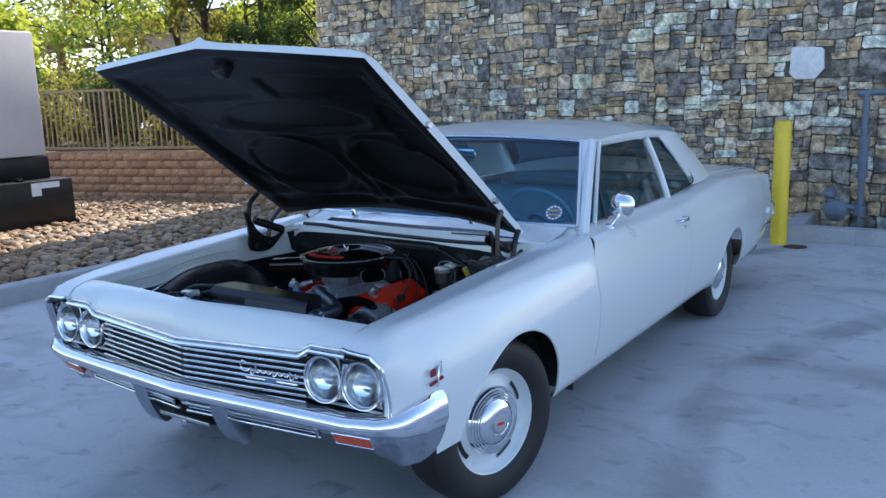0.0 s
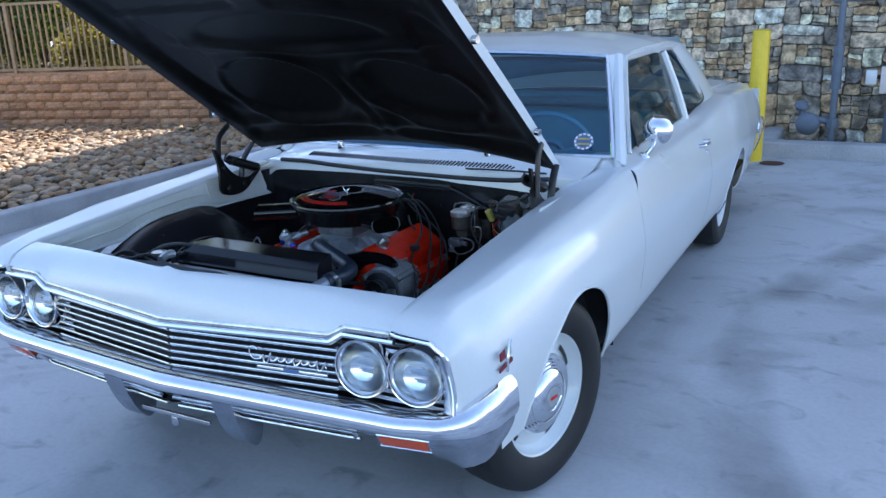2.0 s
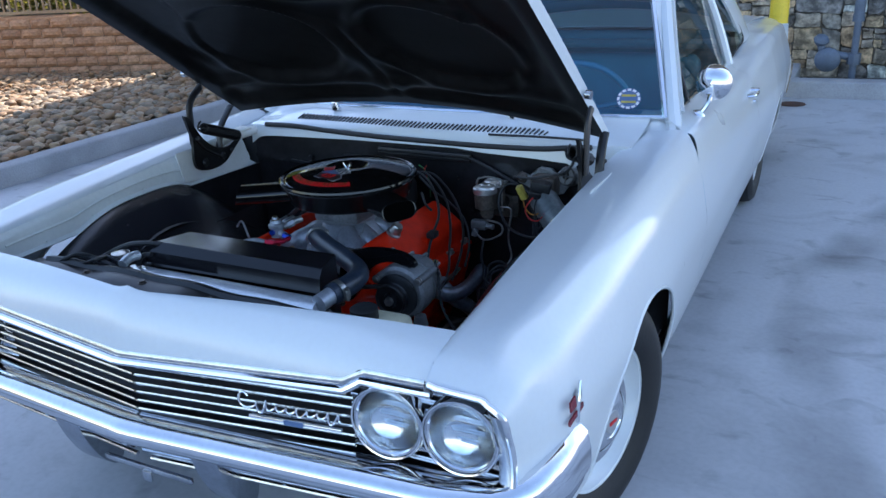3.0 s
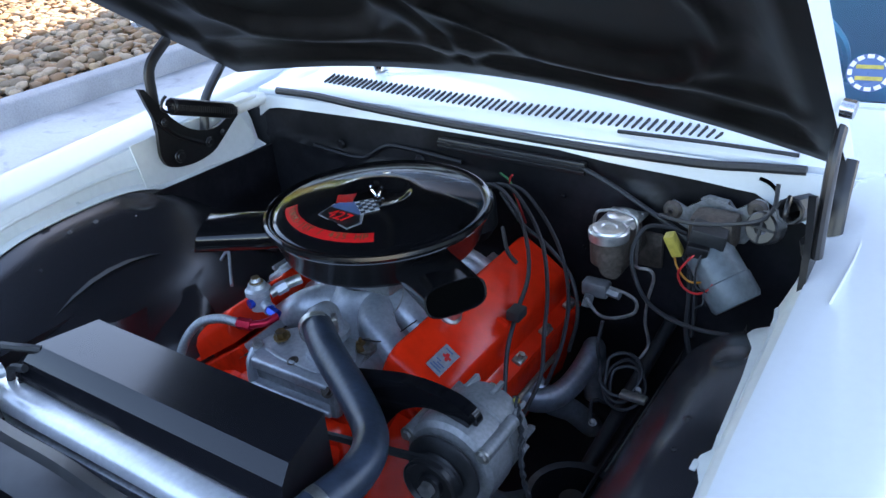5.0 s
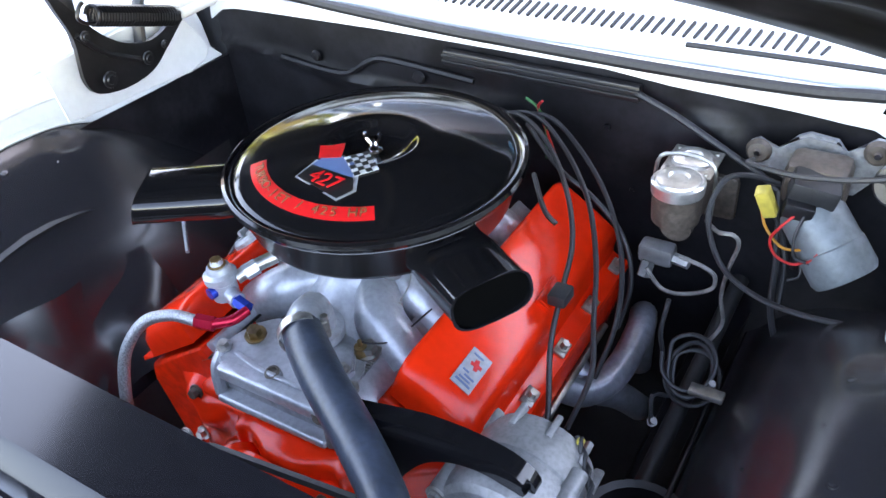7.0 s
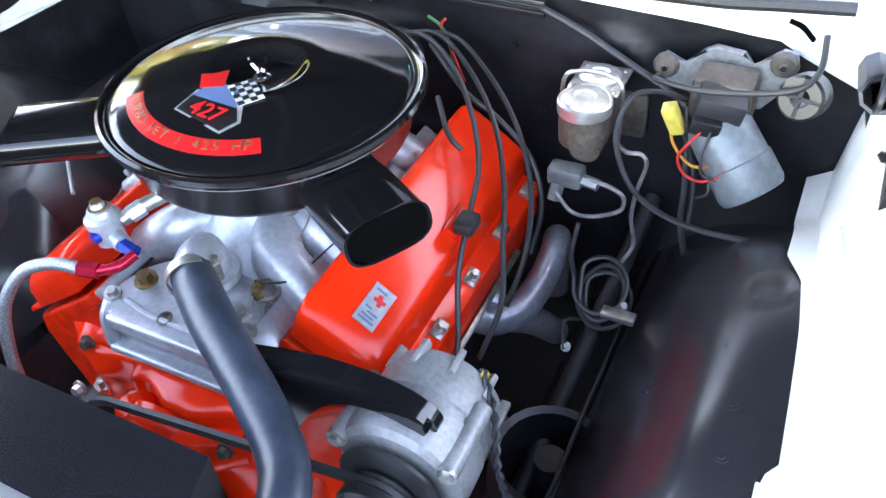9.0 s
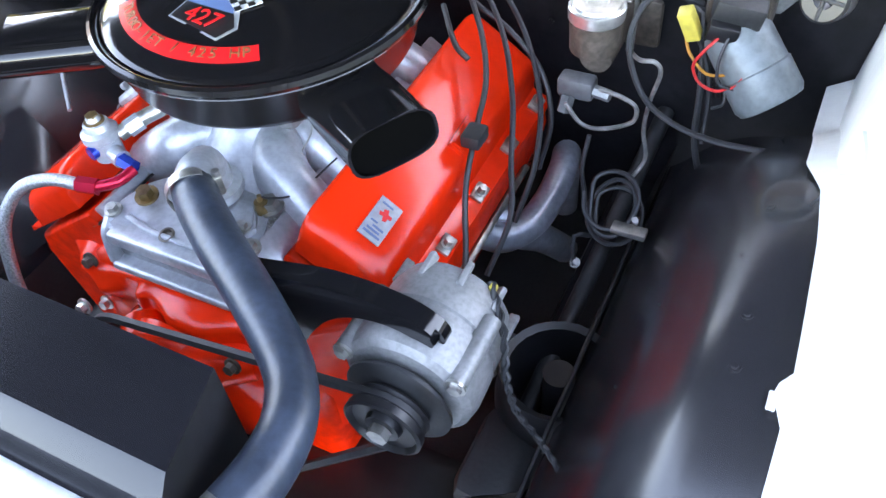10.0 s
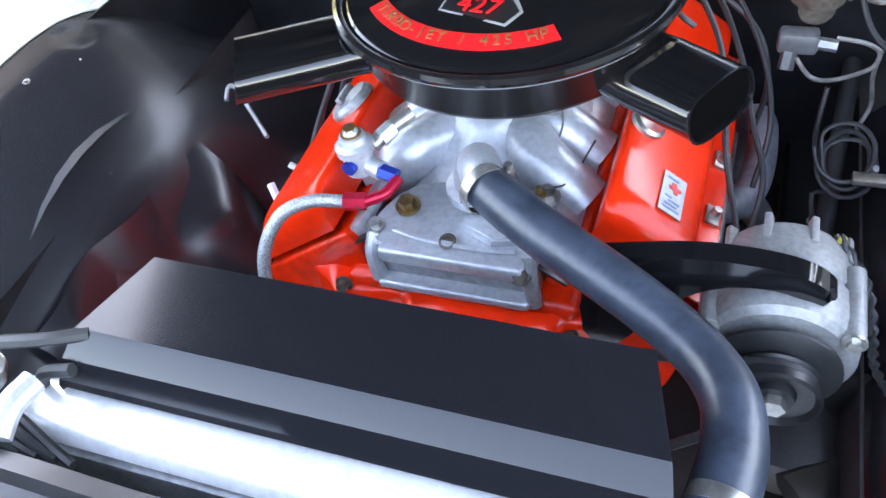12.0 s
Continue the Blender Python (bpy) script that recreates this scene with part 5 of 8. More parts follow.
# ---- wheels ----
def wheel_meshes():
    ty = lathe(bmesh.new(), [(0.205, -0.085), (0.225, -0.098), (0.27, -0.106), (0.298, -0.100), (0.317, -0.084), (0.325, -0.05), (0.327, 0.0), (0.325, 0.05), (0.317, 0.084), (0.298, 0.100), (0.27, 0.106), (0.225, 0.098), (0.205, 0.085)], None, 56)
    rim = lathe(bmesh.new(), [(0.196, -0.085), (0.205, 0.06), (0.215, 0.076), (0.210, 0.086), (0.200, 0.080), (0.192, 0.058), (0.178, 0.046), (0.150, 0.050), (0.128, 0.064), (0.09, 0.06), (0, 0.06)], None, 56)
    cap = lathe(bmesh.new(), [(0.134, 0.060), (0.134, 0.070), (0.128, 0.078), (0.120, 0.079), (0.117, 0.083), (0.110, 0.083), (0.107, 0.087), (0.100, 0.087), (0.097, 0.091), (0.090, 0.091), (0.085, 0.098), (0.06, 0.108), (0.046, 0.110), (0.044, 0.107), (0, 0.109)], None, 48)
    return ty, rim, cap


for s, y in ((1, 0.0), (-1, 0.0), (1, 3.02), (-1, 3.02)):
    m = axis_m((s * (0.762 if y < 1 else 0.775), y + (0.012 if y < 1 else 0), 0.327), (s, -s * 0.25 if y < 1 else 0, 0))
    ty, rim, cap = wheel_meshes()
    wh = part("wheel", rim, WHITE, car, "white steel wheel with chrome hubcap", m=m)
    part("tyre", ty, TYRE, wh)
    hub = part("hubcap", cap, CHROME, wh, "small chrome hubcap")
    part("hub_emblem", lathe(bmesh.new(), [(0, 0.1115), (0.030, 0.1105), (0.032, 0.108)], None, 24), SILVER_INK, wh)
    part("hub_mark", box(bmesh.new(), (-0.018, -0.005, 0.111), (0.018, 0.005, 0.1135), 0.001), RED_INK, wh, "red hubcap mark")
    for k in range(4):
        a = k * math.pi / 2 + 0.5
        bm = bmesh.new()
        sheet(bm, lambda u, v: Vector(((0.158 + 0.018 * v) * math.cos(a + 0.55 * (u - 0.5)), (0.158 + 0.018 * v) * math.sin(a + 0.55 * (u - 0.5)), 0.0525 - 0.004 * v)), 8, 1)
        part("wheel_slot", bm, BLACK_INK, wh, "dark slot")


# ---- open hood ----
HOOD_TILT = radians(35.2)
HOOD_REAR = Vector((0, 0.510, 0.966))
hood_v = Vector((0, -math.cos(HOOD_TILT), math.sin(HOOD_TILT)))
hood_n = Vector((0, math.sin(HOOD_TILT), math.cos(HOOD_TILT)))


def hood_pt(x, d, h):
    """A point of the hood: x across, d metres from its rear edge, h above its lower rim."""
    crown = lerp(0.078, 0.010, soft(0.45, 1.25, d)) * (1 - min(1, abs(x) / 0.715) ** 1.9)
    return HOOD_REAR + hood_v * d + hood_n * (h + crown) + Vector((x, -0.025 * x, -0.012 * x))


def hood_len(x):
    return 1.335 - 0.12 * abs(x)


def hood_half(q):
    return lerp(0.702, 0.712, q)


def hood_top(u, v):
    x = lerp(-1, 1, u) * hood_half(v)
    d = hood_len(x) * v
    dome = 0.012 * math.sin(math.pi * v)
    drop = -0.012 * soft(0.965, 1.0, v) - 0.012 * soft(0.92, 1.0, abs(2 * u - 1))
    ridge = 0.008 * max(0, 1 - abs(x) / 0.10) + 0.014 * max(0, 1 - abs(x) / 0.03) * soft(0.9, 1, v)
    return hood_pt(x, d, 0.024 + dome + drop + ridge)


def hood_under(u, v):
    """The pressed inner panel: rim, ribs and hollows."""
    x = lerp(-1, 1, u) * (hood_half(v) - 0.006)
    L = hood_len(x) - 0.012
    d = L * v
    a, q = abs(x), d / 1.2
    depth = 0.0
    rim_x, rim_d = min(1, (0.70 - a) / 0.05), min(v, 1 - v) / 0.05
    if min(rim_x, rim_d) > 0:
        inside = soft(0.5, 1.4, min((0.70 - a) / 0.06, d / 0.07, (L - d) / 0.08))
        depth += 0.020 * inside
        oval = math.hypot((a - 0.30) / 0.24, (d - 0.40) / 0.24)
        depth += 0.020 * soft(1.05, 0.80, oval) - 0.012 * groove(oval - 1.06, 0.10)
        side = math.hypot((a - 0.55) / 0.085, (d - 0.62) / 0.34)
        depth += 0.014 * soft(1.05, 0.80, side)
        mid = math.hypot(x / 0.40, (d - 0.80) / 0.13)
        depth += 0.016 * soft(1.05, 0.8, mid)
        front = max(abs(a - 0.33) / 0.26, abs(d - 1.04) / 0.07)
        depth += 0.014 * soft(1.1, 0.85, front)
        depth -= 0.014 * groove(d - 0.13 - 0.10 * a, 0.035)
        depth -= 0.012 * groove(d - 0.66 - 0.2 * a, 0.03) * soft(0.6, 0.5, a)
        depth -= 0.012 * groove(a - 0.03 - 0.10 * max(0, d - 0.6), 0.03) * soft(0.55, 0.45, d)
    return hood_pt(x, d + 0.004, -0.010) + hood_n * max(0, min(depth, 0.030))


bm = bmesh.new()
sheet(bm, hood_top, 48, 40)
hood = thick(part("hood", bm, WHITE, car, "raised white hood", sharp=50), 0.006)
bm = bmesh.new()
sheet(bm, hood_under, 110, 100)
part("inner_panel", bm, HOODBLACK, hood, "pressed black inner panel of the hood", sharp=60)
bm = bmesh.new()
for s in (1, -1):
    sheet(bm, lambda u, v: lerp(hood_top(0.5 + s * 0.5, u), hood_under(0.5 + s * 0.5, u), v), 30, 1)
sheet(bm, lambda u, v: lerp(hood_top(u, 1.0), hood_under(u, 1.0), v), 40, 1)
sheet(bm, lambda u, v: lerp(hood_top(u, 0.0), hood_under(u, 0.0), v), 40, 1)
part("hood_edge", bm, WHITE, hood, "white folded hood edge")
part("latch", box(bmesh.new(), (-0.025, -0.02, -0.05), (0.025, 0.03, 0.02), 0.006, m=Matrix.Translation(hood_pt(0, 1.20, 0.02)) @ pose(0, 0, 0, -math.degrees(HOOD_TILT))), BLACK, hood, "black hood latch")
for s in (1, -1):
    for d in (0.30, 0.85):
        part("rubber_stop", cyl(bmesh.new(), hood_pt(s * 0.706, d, 0.0), hood_pt(s * 0.722, d, 0.0), 0.012), DARK_CHROME, hood)


def hinge(s):
    """Hood hinge: a horned base plate, two bowed arms and a coil spring."""
    x = s * 0.685 if s > 0 else -0.700
    plate = spline([(0.233, 1.012, 0), (0.243, 0.975, 0), (0.256, 0.925, 0), (0.252, 0.880, 0), (0.250, 0.845, 0), (0.268, 0.815, 0), (0.330, 0.800, 0), (0.396, 0.806, 0), (0.440, 0.832, 0), (0.475, 0.856, 0), (0.505, 0.878, 0), (0.494, 0.892, 0), (0.455, 0.872, 0), (0.410, 0.862, 0), (0.356, 0.878, 0), (0.310, 0.915, 0), (0.275, 0.965, 0), (0.247, 1.008, 0)], 3)
    bm = prism(bmesh.new(), [(q.x, q.y) for q in plate], 0.010, Matrix(((0, 0, s, x), (1, 0, 0, 0), (0, 1, 0, 0), (0, 0, 0, 1))))
    h = part("hood_hinge", bm, HINGE, car, "black hood hinge")
    for py, pz, pr in ((0.292, 0.835, 0.016), (0.385, 0.838, 0.013), (0.272, 0.925, 0.010), (0.430, 0.848, 0.008)):
        part("hinge_pivot", lathe(bmesh.new(), [(0, 0.006), (pr * 0.5, 0.006), (pr * 0.6, 0.003), (pr * 0.9, 0.003), (pr, 0)], axis_m((x - s * 0.0005 if s > 0 else x + 0.0105, py, pz), (-s, 0, 0)), 16), BLACK, h)
    part("hinge_rib", tube(bmesh.new(), [(x - s * 0.002, 0.262, 0.93), (x - s * 0.002, 0.300, 0.885), (x - s * 0.002, 0.345, 0.855), (x - s * 0.002, 0.375, 0.838)], 0.006, 6, 4), HINGE, h)
    xo = x + s * 0.016
    part("hinge_arm", tube(bmesh.new(), [(xo, 0.272, 0.905), (xo, 0.276, 0.983), (xo, 0.288, 1.048), hood_pt(xo, 0.215, -0.004)], 0.014, 10, 5, flat=0.6), BLACK, h)
    part("hinge_arm", tube(bmesh.new(), [(xo, 0.385, 0.825), (xo, 0.399, 0.864), (xo, 0.421, 0.933), hood_pt(xo, 0.045, -0.004)], 0.014, 10, 5, flat=0.6), BLACK, h)
    bm = bmesh.new()
    a, b = Vector((x - s * 0.030, 0.285, 0.961)), Vector((x - s * 0.030, 0.458, 0.896))
    fx, fy = frame_of(b - a)
    k = 30 * 9
    tube(bm, [a.lerp(b, i / k) + (fx * math.cos(i * math.tau / 9) + fy * math.sin(i * math.tau / 9)) * 0.0175 * (1 - 0.35 * soft(0.93, 1.0, i / k)) for i in range(k + 1)], 0.0031, 5, 1, smooth=False)
    part("hinge_spring", bm, BLACK, h, "black coil spring")
    part("spring_hook", tube(bmesh.new(), [a + Vector((0, 0.004, -0.014)), a + Vector((0, -0.012, -0.010)), a + Vector((0, -0.026, 0.004)), a + Vector((0, -0.018, 0.020)), a + Vector((0, -0.008, 0.026))], 0.0036, 6), BLACK, h)
    part("spring_hook", tube(bmesh.new(), [b, b + Vector((0, 0.010, 0.004)), b + Vector((s * 0.012, 0.022, -0.002)), b + Vector((s * 0.020, 0.026, -0.016))], 0.0036, 6), BLACK, h)


hinge(1)
hinge(-1)


# ---- engine bay: walls ----
def skirt_z(y):
    return 0.47 + 0.355 * math.sqrt(max(0.0, 1 - min(1, abs((y + 0.06) / 0.60)) ** 2.4))


def rim_line(y, s):
    """Edge between the black skirt and the white flange: x and z at y."""
    if s > 0:
        return tab(y, [-0.58, -0.06, -0.045, -0.030, -0.015, 0.15, 0.235, 0.285, 0.6], [0.660, 0.655, 0.642, 0.642, 0.654, 0.646, 0.638, 0.618, 0.62]), sum(tab(y + k * 0.025, [-0.65, -0.45, -0.27, -0.15, -0.08, -0.01, 0.20, 0.30, 0.45, 0.6], [0.44, 0.53, 0.635, 0.700, 0.737, 0.753, 0.752, 0.735, 0.65, 0.52]) for k in (-2, -1, 0, 1, 2)) / 5
    return tab(y, [-0.58, -0.1, 0.2, 0.6], [0.725, 0.735, 0.735, 0.73]), sum(tab(y + k * 0.03, [-0.58, -0.30, -0.14, -0.05, 0.15, 0.23, 0.29, 0.45, 0.6], [0.58, 0.725, 0.780, 0.790, 0.788, 0.770, 0.740, 0.60, 0.46]) for k in (-2, -1, 0, 1, 2)) / 5


def skirt(s):
    """Inner fender: a black pressed skirt that bulges over the wheel."""
    A = [0, 0.16, 0.36, 0.55, 0.72, 0.88, 1.0]
    X = [0.655, 0.605, 0.560, 0.515, 0.480, 0.450, 0.425] if s > 0 else [0.738, 0.700, 0.652, 0.600, 0.550, 0.490, 0.430]
    Q = [1.0, 0.95, 0.85, 0.68, 0.42, 0.14, 0.0] if s > 0 else [1.0, 0.965, 0.865, 0.74, 0.60, 0.33, 0.0]

    def f(u, v):
        y = lerp(-0.58, 0.56, u)
        mean = lambda T: sum(tab(v + k * 0.03, A, T) for k in (-2, -1, 0, 1, 2)) / 5 if v > 0.06 else tab(v, A, T)
        x, z = mean(X), lerp(0.44 if s > 0 else 0.38, rim_line(y, s)[1] + 0.002, mean(Q))
        x += (0.02 * soft(0.25, 0.55, y) if s < 0 else -0.03 * soft(0.2, 0.45, y) * (1 - v)) - 0.015 * soft(0.1, 0.5, v) * soft(-0.25, -0.5, y)
        z += 0.008 * groove(y - 0.05, 0.2) * groove(v - 0.28, 0.16) if s > 0 else 0.0
        d = math.hypot((y - (0.223 if s > 0 else 0.169)) / 0.030, (x - (0.612 if s > 0 else 0.708)) / 0.024)
        z -= 0.006 * soft(1.15, 0.8, d)
        return Vector((s * x, y, z))
    bm = bmesh.new()
    sheet(bm, f, 90, 60)
    ob = thick(part("inner_fender", bm, SKIRT, car, "satin black inner fender over the wheel", sharp=70), 0.004)
    for y, v in ((0.046, 0.17), (-0.015, 0.16), (0.13, 0.26), (0.10, 0.55), (0.0, 0.62)):
        p = f((y + 0.58) / 1.14, v)
        small = v > 0.2
        bm = lathe(bmesh.new(), [(0, 0.003), (0.003, 0.003), (0.0035, 0.0012), (0.006, 0.001), (0.0065, 0)] if not small else [(0, 0.001), (0.002, 0.001), (0.0024, 0)], axis_m(p + Vector((0, 0, 0.0005)), (-s * 0.15, 0, 1)), 14)
        part("fender_screw", bm, SKIRT, ob)
    # lower closing wall down to the frame rail
    bm = bmesh.new()
    sheet(bm, lambda u, v: Vector((s * lerp(0.425, 0.37, v), lerp(-0.40 + 0.34 * v, 0.62, u), lerp(0.445, 0.24, v))), 12, 4)
    part("lower_apron", bm, RUBBER, ob, "black lower apron")
    bm = bmesh.new()
    tube(bm, [f(u, 0.99) + Vector((-s * 0.006, 0, 0.010 + 0.002 * math.sin(u * 40))) for u in np.linspace(0.35, 0.86, 40)], 0.0035, 6, 1, flat=1.8)
    part("skirt_seam", bm, RUBBER, ob, "ragged folded lip")

    # white flange between the skirt and the fender
    def g(u, v):
        y = lerp(-0.575, 0.60, u)
        gx, gz = tab(y, GUT_Y, GUT_X if s > 0 else GUT_XR), tab(y, GUT_Y, GUT_Z)
        edge, ze = rim_line(y, s)
        ze = max(ze, 0.62 if s > 0 else 0.745) + 0.006
        edge -= 0.002 * noise.noise(Vector((y * 6, s * 2.0, 0)))
        pts = [(gx + 0.004, gz - 0.012), (gx - 0.006, gz - 0.020), (gx - 0.012, gz - 0.030), (lerp(gx, edge, 0.45), lerp(gz, ze, 0.55)), (lerp(gx, edge, 0.60), lerp(gz, ze, 0.92)), (edge, ze)]
        i = min(5, round(v * 5))
        return Vector((s * pts[i][0], y, pts[i][1]))
    bm = bmesh.new()
    sheet(bm, g, 90, 5)
    fl = thick(part("fender_flange", bm, CREAM, car, "dull white inner flange of the fender", sharp=30), 0.003)
    part("flange_fold", tube(bmesh.new(), [g(u, 0.6) + Vector((0, 0, 0.002)) for u in np.linspace(0.08, 0.72, 30)], 0.0045, 6, 1), CREAM, fl)
    for y in (-0.35, -0.17, 0.05, 0.25):
        p = g((y + 0.575) / 1.175, 0.8)
        part("flange_bolt", lathe(bmesh.new(), [(0, 0.003), (0.003, 0.003), (0.004, 0.001), (0.006, 0)], axis_m(p + Vector((0, 0, 0.003)), (-s * 0.3, 0, 1)), 12), CREAM, fl)
    p = g((-0.046 + 0.575) / 1.175, 1.0)
    part("bump_bracket", box(bmesh.new(), p + Vector((-0.004, -0.010, 0.0)), p + Vector((0.004, 0.010, 0.003)), 0.001), CREAM, fl)
    # black closing panel between the skirt and the firewall
    bm = bmesh.new()
    sheet(bm, lambda u, v: Vector((s * lerp(0.722 if s < 0 else 0.672, 0.70 if s < 0 else 0.65, v), lerp(0.10, 0.612, u), lerp(lerp(0.770, 0.750, u) if s < 0 else lerp(0.73, 0.80, u), 0.25, v))), 14, 8)
    thick(part("closing_panel", bm, FIREWALL, ob, "black closing panel behind the inner fender"), 0.004)
    # hinge pocket panel with a rounded rear lower corner
    bm = bmesh.new()

    def pocket(u, v):
        y = lerp(0.20, tab(v, [0, 0.3, 0.6, 0.75, 0.88, 0.96, 1], [0.505, 0.528, 0.552, 0.557, 0.548, 0.525, 0.495]), u)
        low = tab(y, [0.20, 0.29, 0.385, 0.49, 0.56], [0.787, 0.776, 0.770, 0.760, 0.756])
        return Vector((s * (lerp(0.740, 0.716, v) + 0.006 * math.sin(math.pi * u)), y, lerp(0.885, low, v)))
    sheet(bm, pocket, 20, 16)
    hp = thick(part("hinge_pocket", bm, CREAM, car, "dull white panel behind the hood hinge"), 0.003)
    part("pocket_rim", tube(bmesh.new(), [pocket(1.0, v) for v in np.linspace(0, 1, 14)] + [pocket(u, 1.0) for u in np.linspace(0.95, 0.1, 10)], 0.0035, 6, 1), CREAM, hp)


skirt(1)
skirt(-1)

bm = bmesh.new()


def firewall_top(x):
    return tab(x, [-0.72, -0.687, -0.65, -0.594, -0.278, 0.145, 0.25, 0.445, 0.50, 0.54, 0.58, 0.65, 0.72], [0.835, 0.858, 0.865, 0.867, 0.871, 0.867, 0.857, 0.849, 0.844, 0.842, 0.820, 0.79, 0.77])


def firewall_at(u, v):
    x, z = lerp(-0.72, 0.72, u), lerp(0.20, firewall_top(lerp(-0.72, 0.72, u)), v)
    y = 0.605 + 0.015 * soft(0.55, 0.35, z) + 0.004 * noise.noise(Vector((x * 5, z * 5, 2.0)))
    y -= 0.010 * groove(z - 0.765 - 0.02 * math.sin(x * 6), 0.008) * soft(0.05, -0.1, x)
    y -= 0.014 * soft(0.13, 0.10, abs(x - 0.02)) * soft(0.60, 0.56, z)
    y -= 0.012 * soft(0.075, 0.06, math.hypot(x - 0.31, z - 0.74))
    return Vector((x, y, z))


sheet(bm, firewall_at, 80, 50)
fw = part("firewall", bm, FIREWALL, car, "dusty satin black firewall", sharp=60)
bm = bmesh.new()
sheet(bm, lambda u, v: Vector((lerp(-0.72, 0.72, u), 0.600 - 0.008 * v, lerp(0.892, firewall_top(lerp(-0.72, 0.72, u)), v))), 40, 3)
thick(part("cowl_lip", bm, WHITE, car, "white lip along the top of the firewall"), 0.004)
part("cowl_bracket", box(bmesh.new(), (-0.748, 0.490, 0.868), (-0.694, 0.606, 0.898), 0.013, seg=3), CREAM, car, "dull white corner bracket between hinge and cowl")
part("bracket_tab", box(bmesh.new(), (-0.725, 0.515, 0.894), (-0.675, 0.590, 0.906), 0.005, m=pose(0, 0, 0, 0, 0, 2)), CREAM, car)
part("lip_slot", tube(bmesh.new(), [(0.545, 0.591, 0.872), (0.563, 0.590, 0.866), (0.580, 0.590, 0.850)], 0.006, 8, 4, flat=0.5), VOID, car, "dark slot in the end of the lip")
part("firewall_strip", box(bmesh.new(), (-0.175, -0.008, -0.014), (0.185, 0.008, 0.014), 0.003, m=pose(0.02, 0.590, 0.838, 0, 1.0, 0)), BLACK, car, "ribbed black wiring channel on the firewall")
for z in (-0.006, 0.004):
    part("channel_rib", box(bmesh.new(), (-0.175, -0.012, z), (0.185, -0.007, z + 0.004), 0.001, m=pose(0.02, 0.590, 0.838, 0, 1.0, 0)), RUBBER, car)
part("harness", tube(bmesh.new(), [(0.20, 0.585, 0.838), (0.27, 0.575, 0.815), (0.36, 0.565, 0.775), (0.42, 0.56, 0.745), (0.47, 0.55, 0.70), (0.48, 0.56, 0.60)], 0.0055, 8, 6), GREY_WIRE, car, "taped wiring harness")
for k, mt in ((0, RED_WIRE), (1, mat("green_wire", (0.03, 0.16, 0.06), 0.5, 0, 0.1, 20, 0))):
    part("loose_wire", tube(bmesh.new(), [(0.07 - 0.02 * k, 0.575, 0.69), (0.052, 0.568, 0.75), (0.04, 0.563, 0.79), (0.05 - 0.03 * k, 0.558, 0.808)], 0.0025, 6, 5), mt, car)
for x, z, r in ((-0.46, 0.79, 0.012), (-0.22, 0.785, 0.014), (-0.02, 0.70, 0.006), (-0.09, 0.75, 0.005), (0.15, 0.76, 0.006), (0.20, 0.65, 0.005)):
    part("firewall_plug", lathe(bmesh.new(), [(0, 0.006), (r * 0.7, 0.005), (r, 0)], axis_m((x, 0.598, z), (0, -1, 0)), 12), FIREWALL, fw)
part("bulkhead_rib", tube(bmesh.new(), [(-0.55, 0.596, 0.775), (-0.40, 0.594, 0.765), (-0.33, 0.594, 0.80), (-0.28, 0.594, 0.812), (-0.10, 0.594, 0.80)], 0.006, 6, 5), FIREWALL, fw)

# floor of the bay: cross-member and rails
part("cross_member", box(bmesh.new(), (-0.40, -0.22, 0.20), (0.40, 0.02, 0.28), 0.03), BLACK, car)
for s in (1, -1):
    part("frame_rail", box(bmesh.new(), (s * 0.33, -0.12, 0.24), (s * 0.43, 0.75, 0.34), 0.02), BLACK, car)
    part("control_arm", tube(bmesh.new(), [(s * 0.36, -0.12, 0.40), (s * 0.50, -0.02, 0.37), (s * 0.62, 0.0, 0.36)], 0.03, 8, 5, flat=0.5), BLACK, car)
    part("spring_tower", lathe(bmesh.new(), [(0.085, 0.0), (0.088, 0.10), (0.080, 0.16), (0.070, 0.155), (0.068, 0.02)], pose(s * 0.405, 0.10, 0.30), 24), BLACK, car)
    part("shock_absorber", cyl(bmesh.new(), (s * 0.405, 0.10, 0.30), (s * 0.405, 0.10, 0.45), 0.022), BLACK, car)
part("splash_floor", box(bmesh.new(), (-0.42, -0.12, 0.20), (0.42, 0.68, 0.22)), RUBBER, car, "dark underside of the bay")
part("steering_shaft", cyl(bmesh.new(), (0.40, 0.60, 0.52), (0.36, 0.0, 0.33), 0.014), RUBBER, car)
part("steering_box", box(bmesh.new(), (0.32, -0.09, 0.28), (0.42, 0.07, 0.40), 0.03), RUBBER, car)

# ---- engine ----
EX = -0.04


COVER = [(0.262, 0.610), (0.282, 0.603), (0.283, 0.594)]


def bank(s, x, y, z):
    """A point of a cylinder bank, x from the engine's middle outwards."""
    return Vector((EX + s * x, y, z))


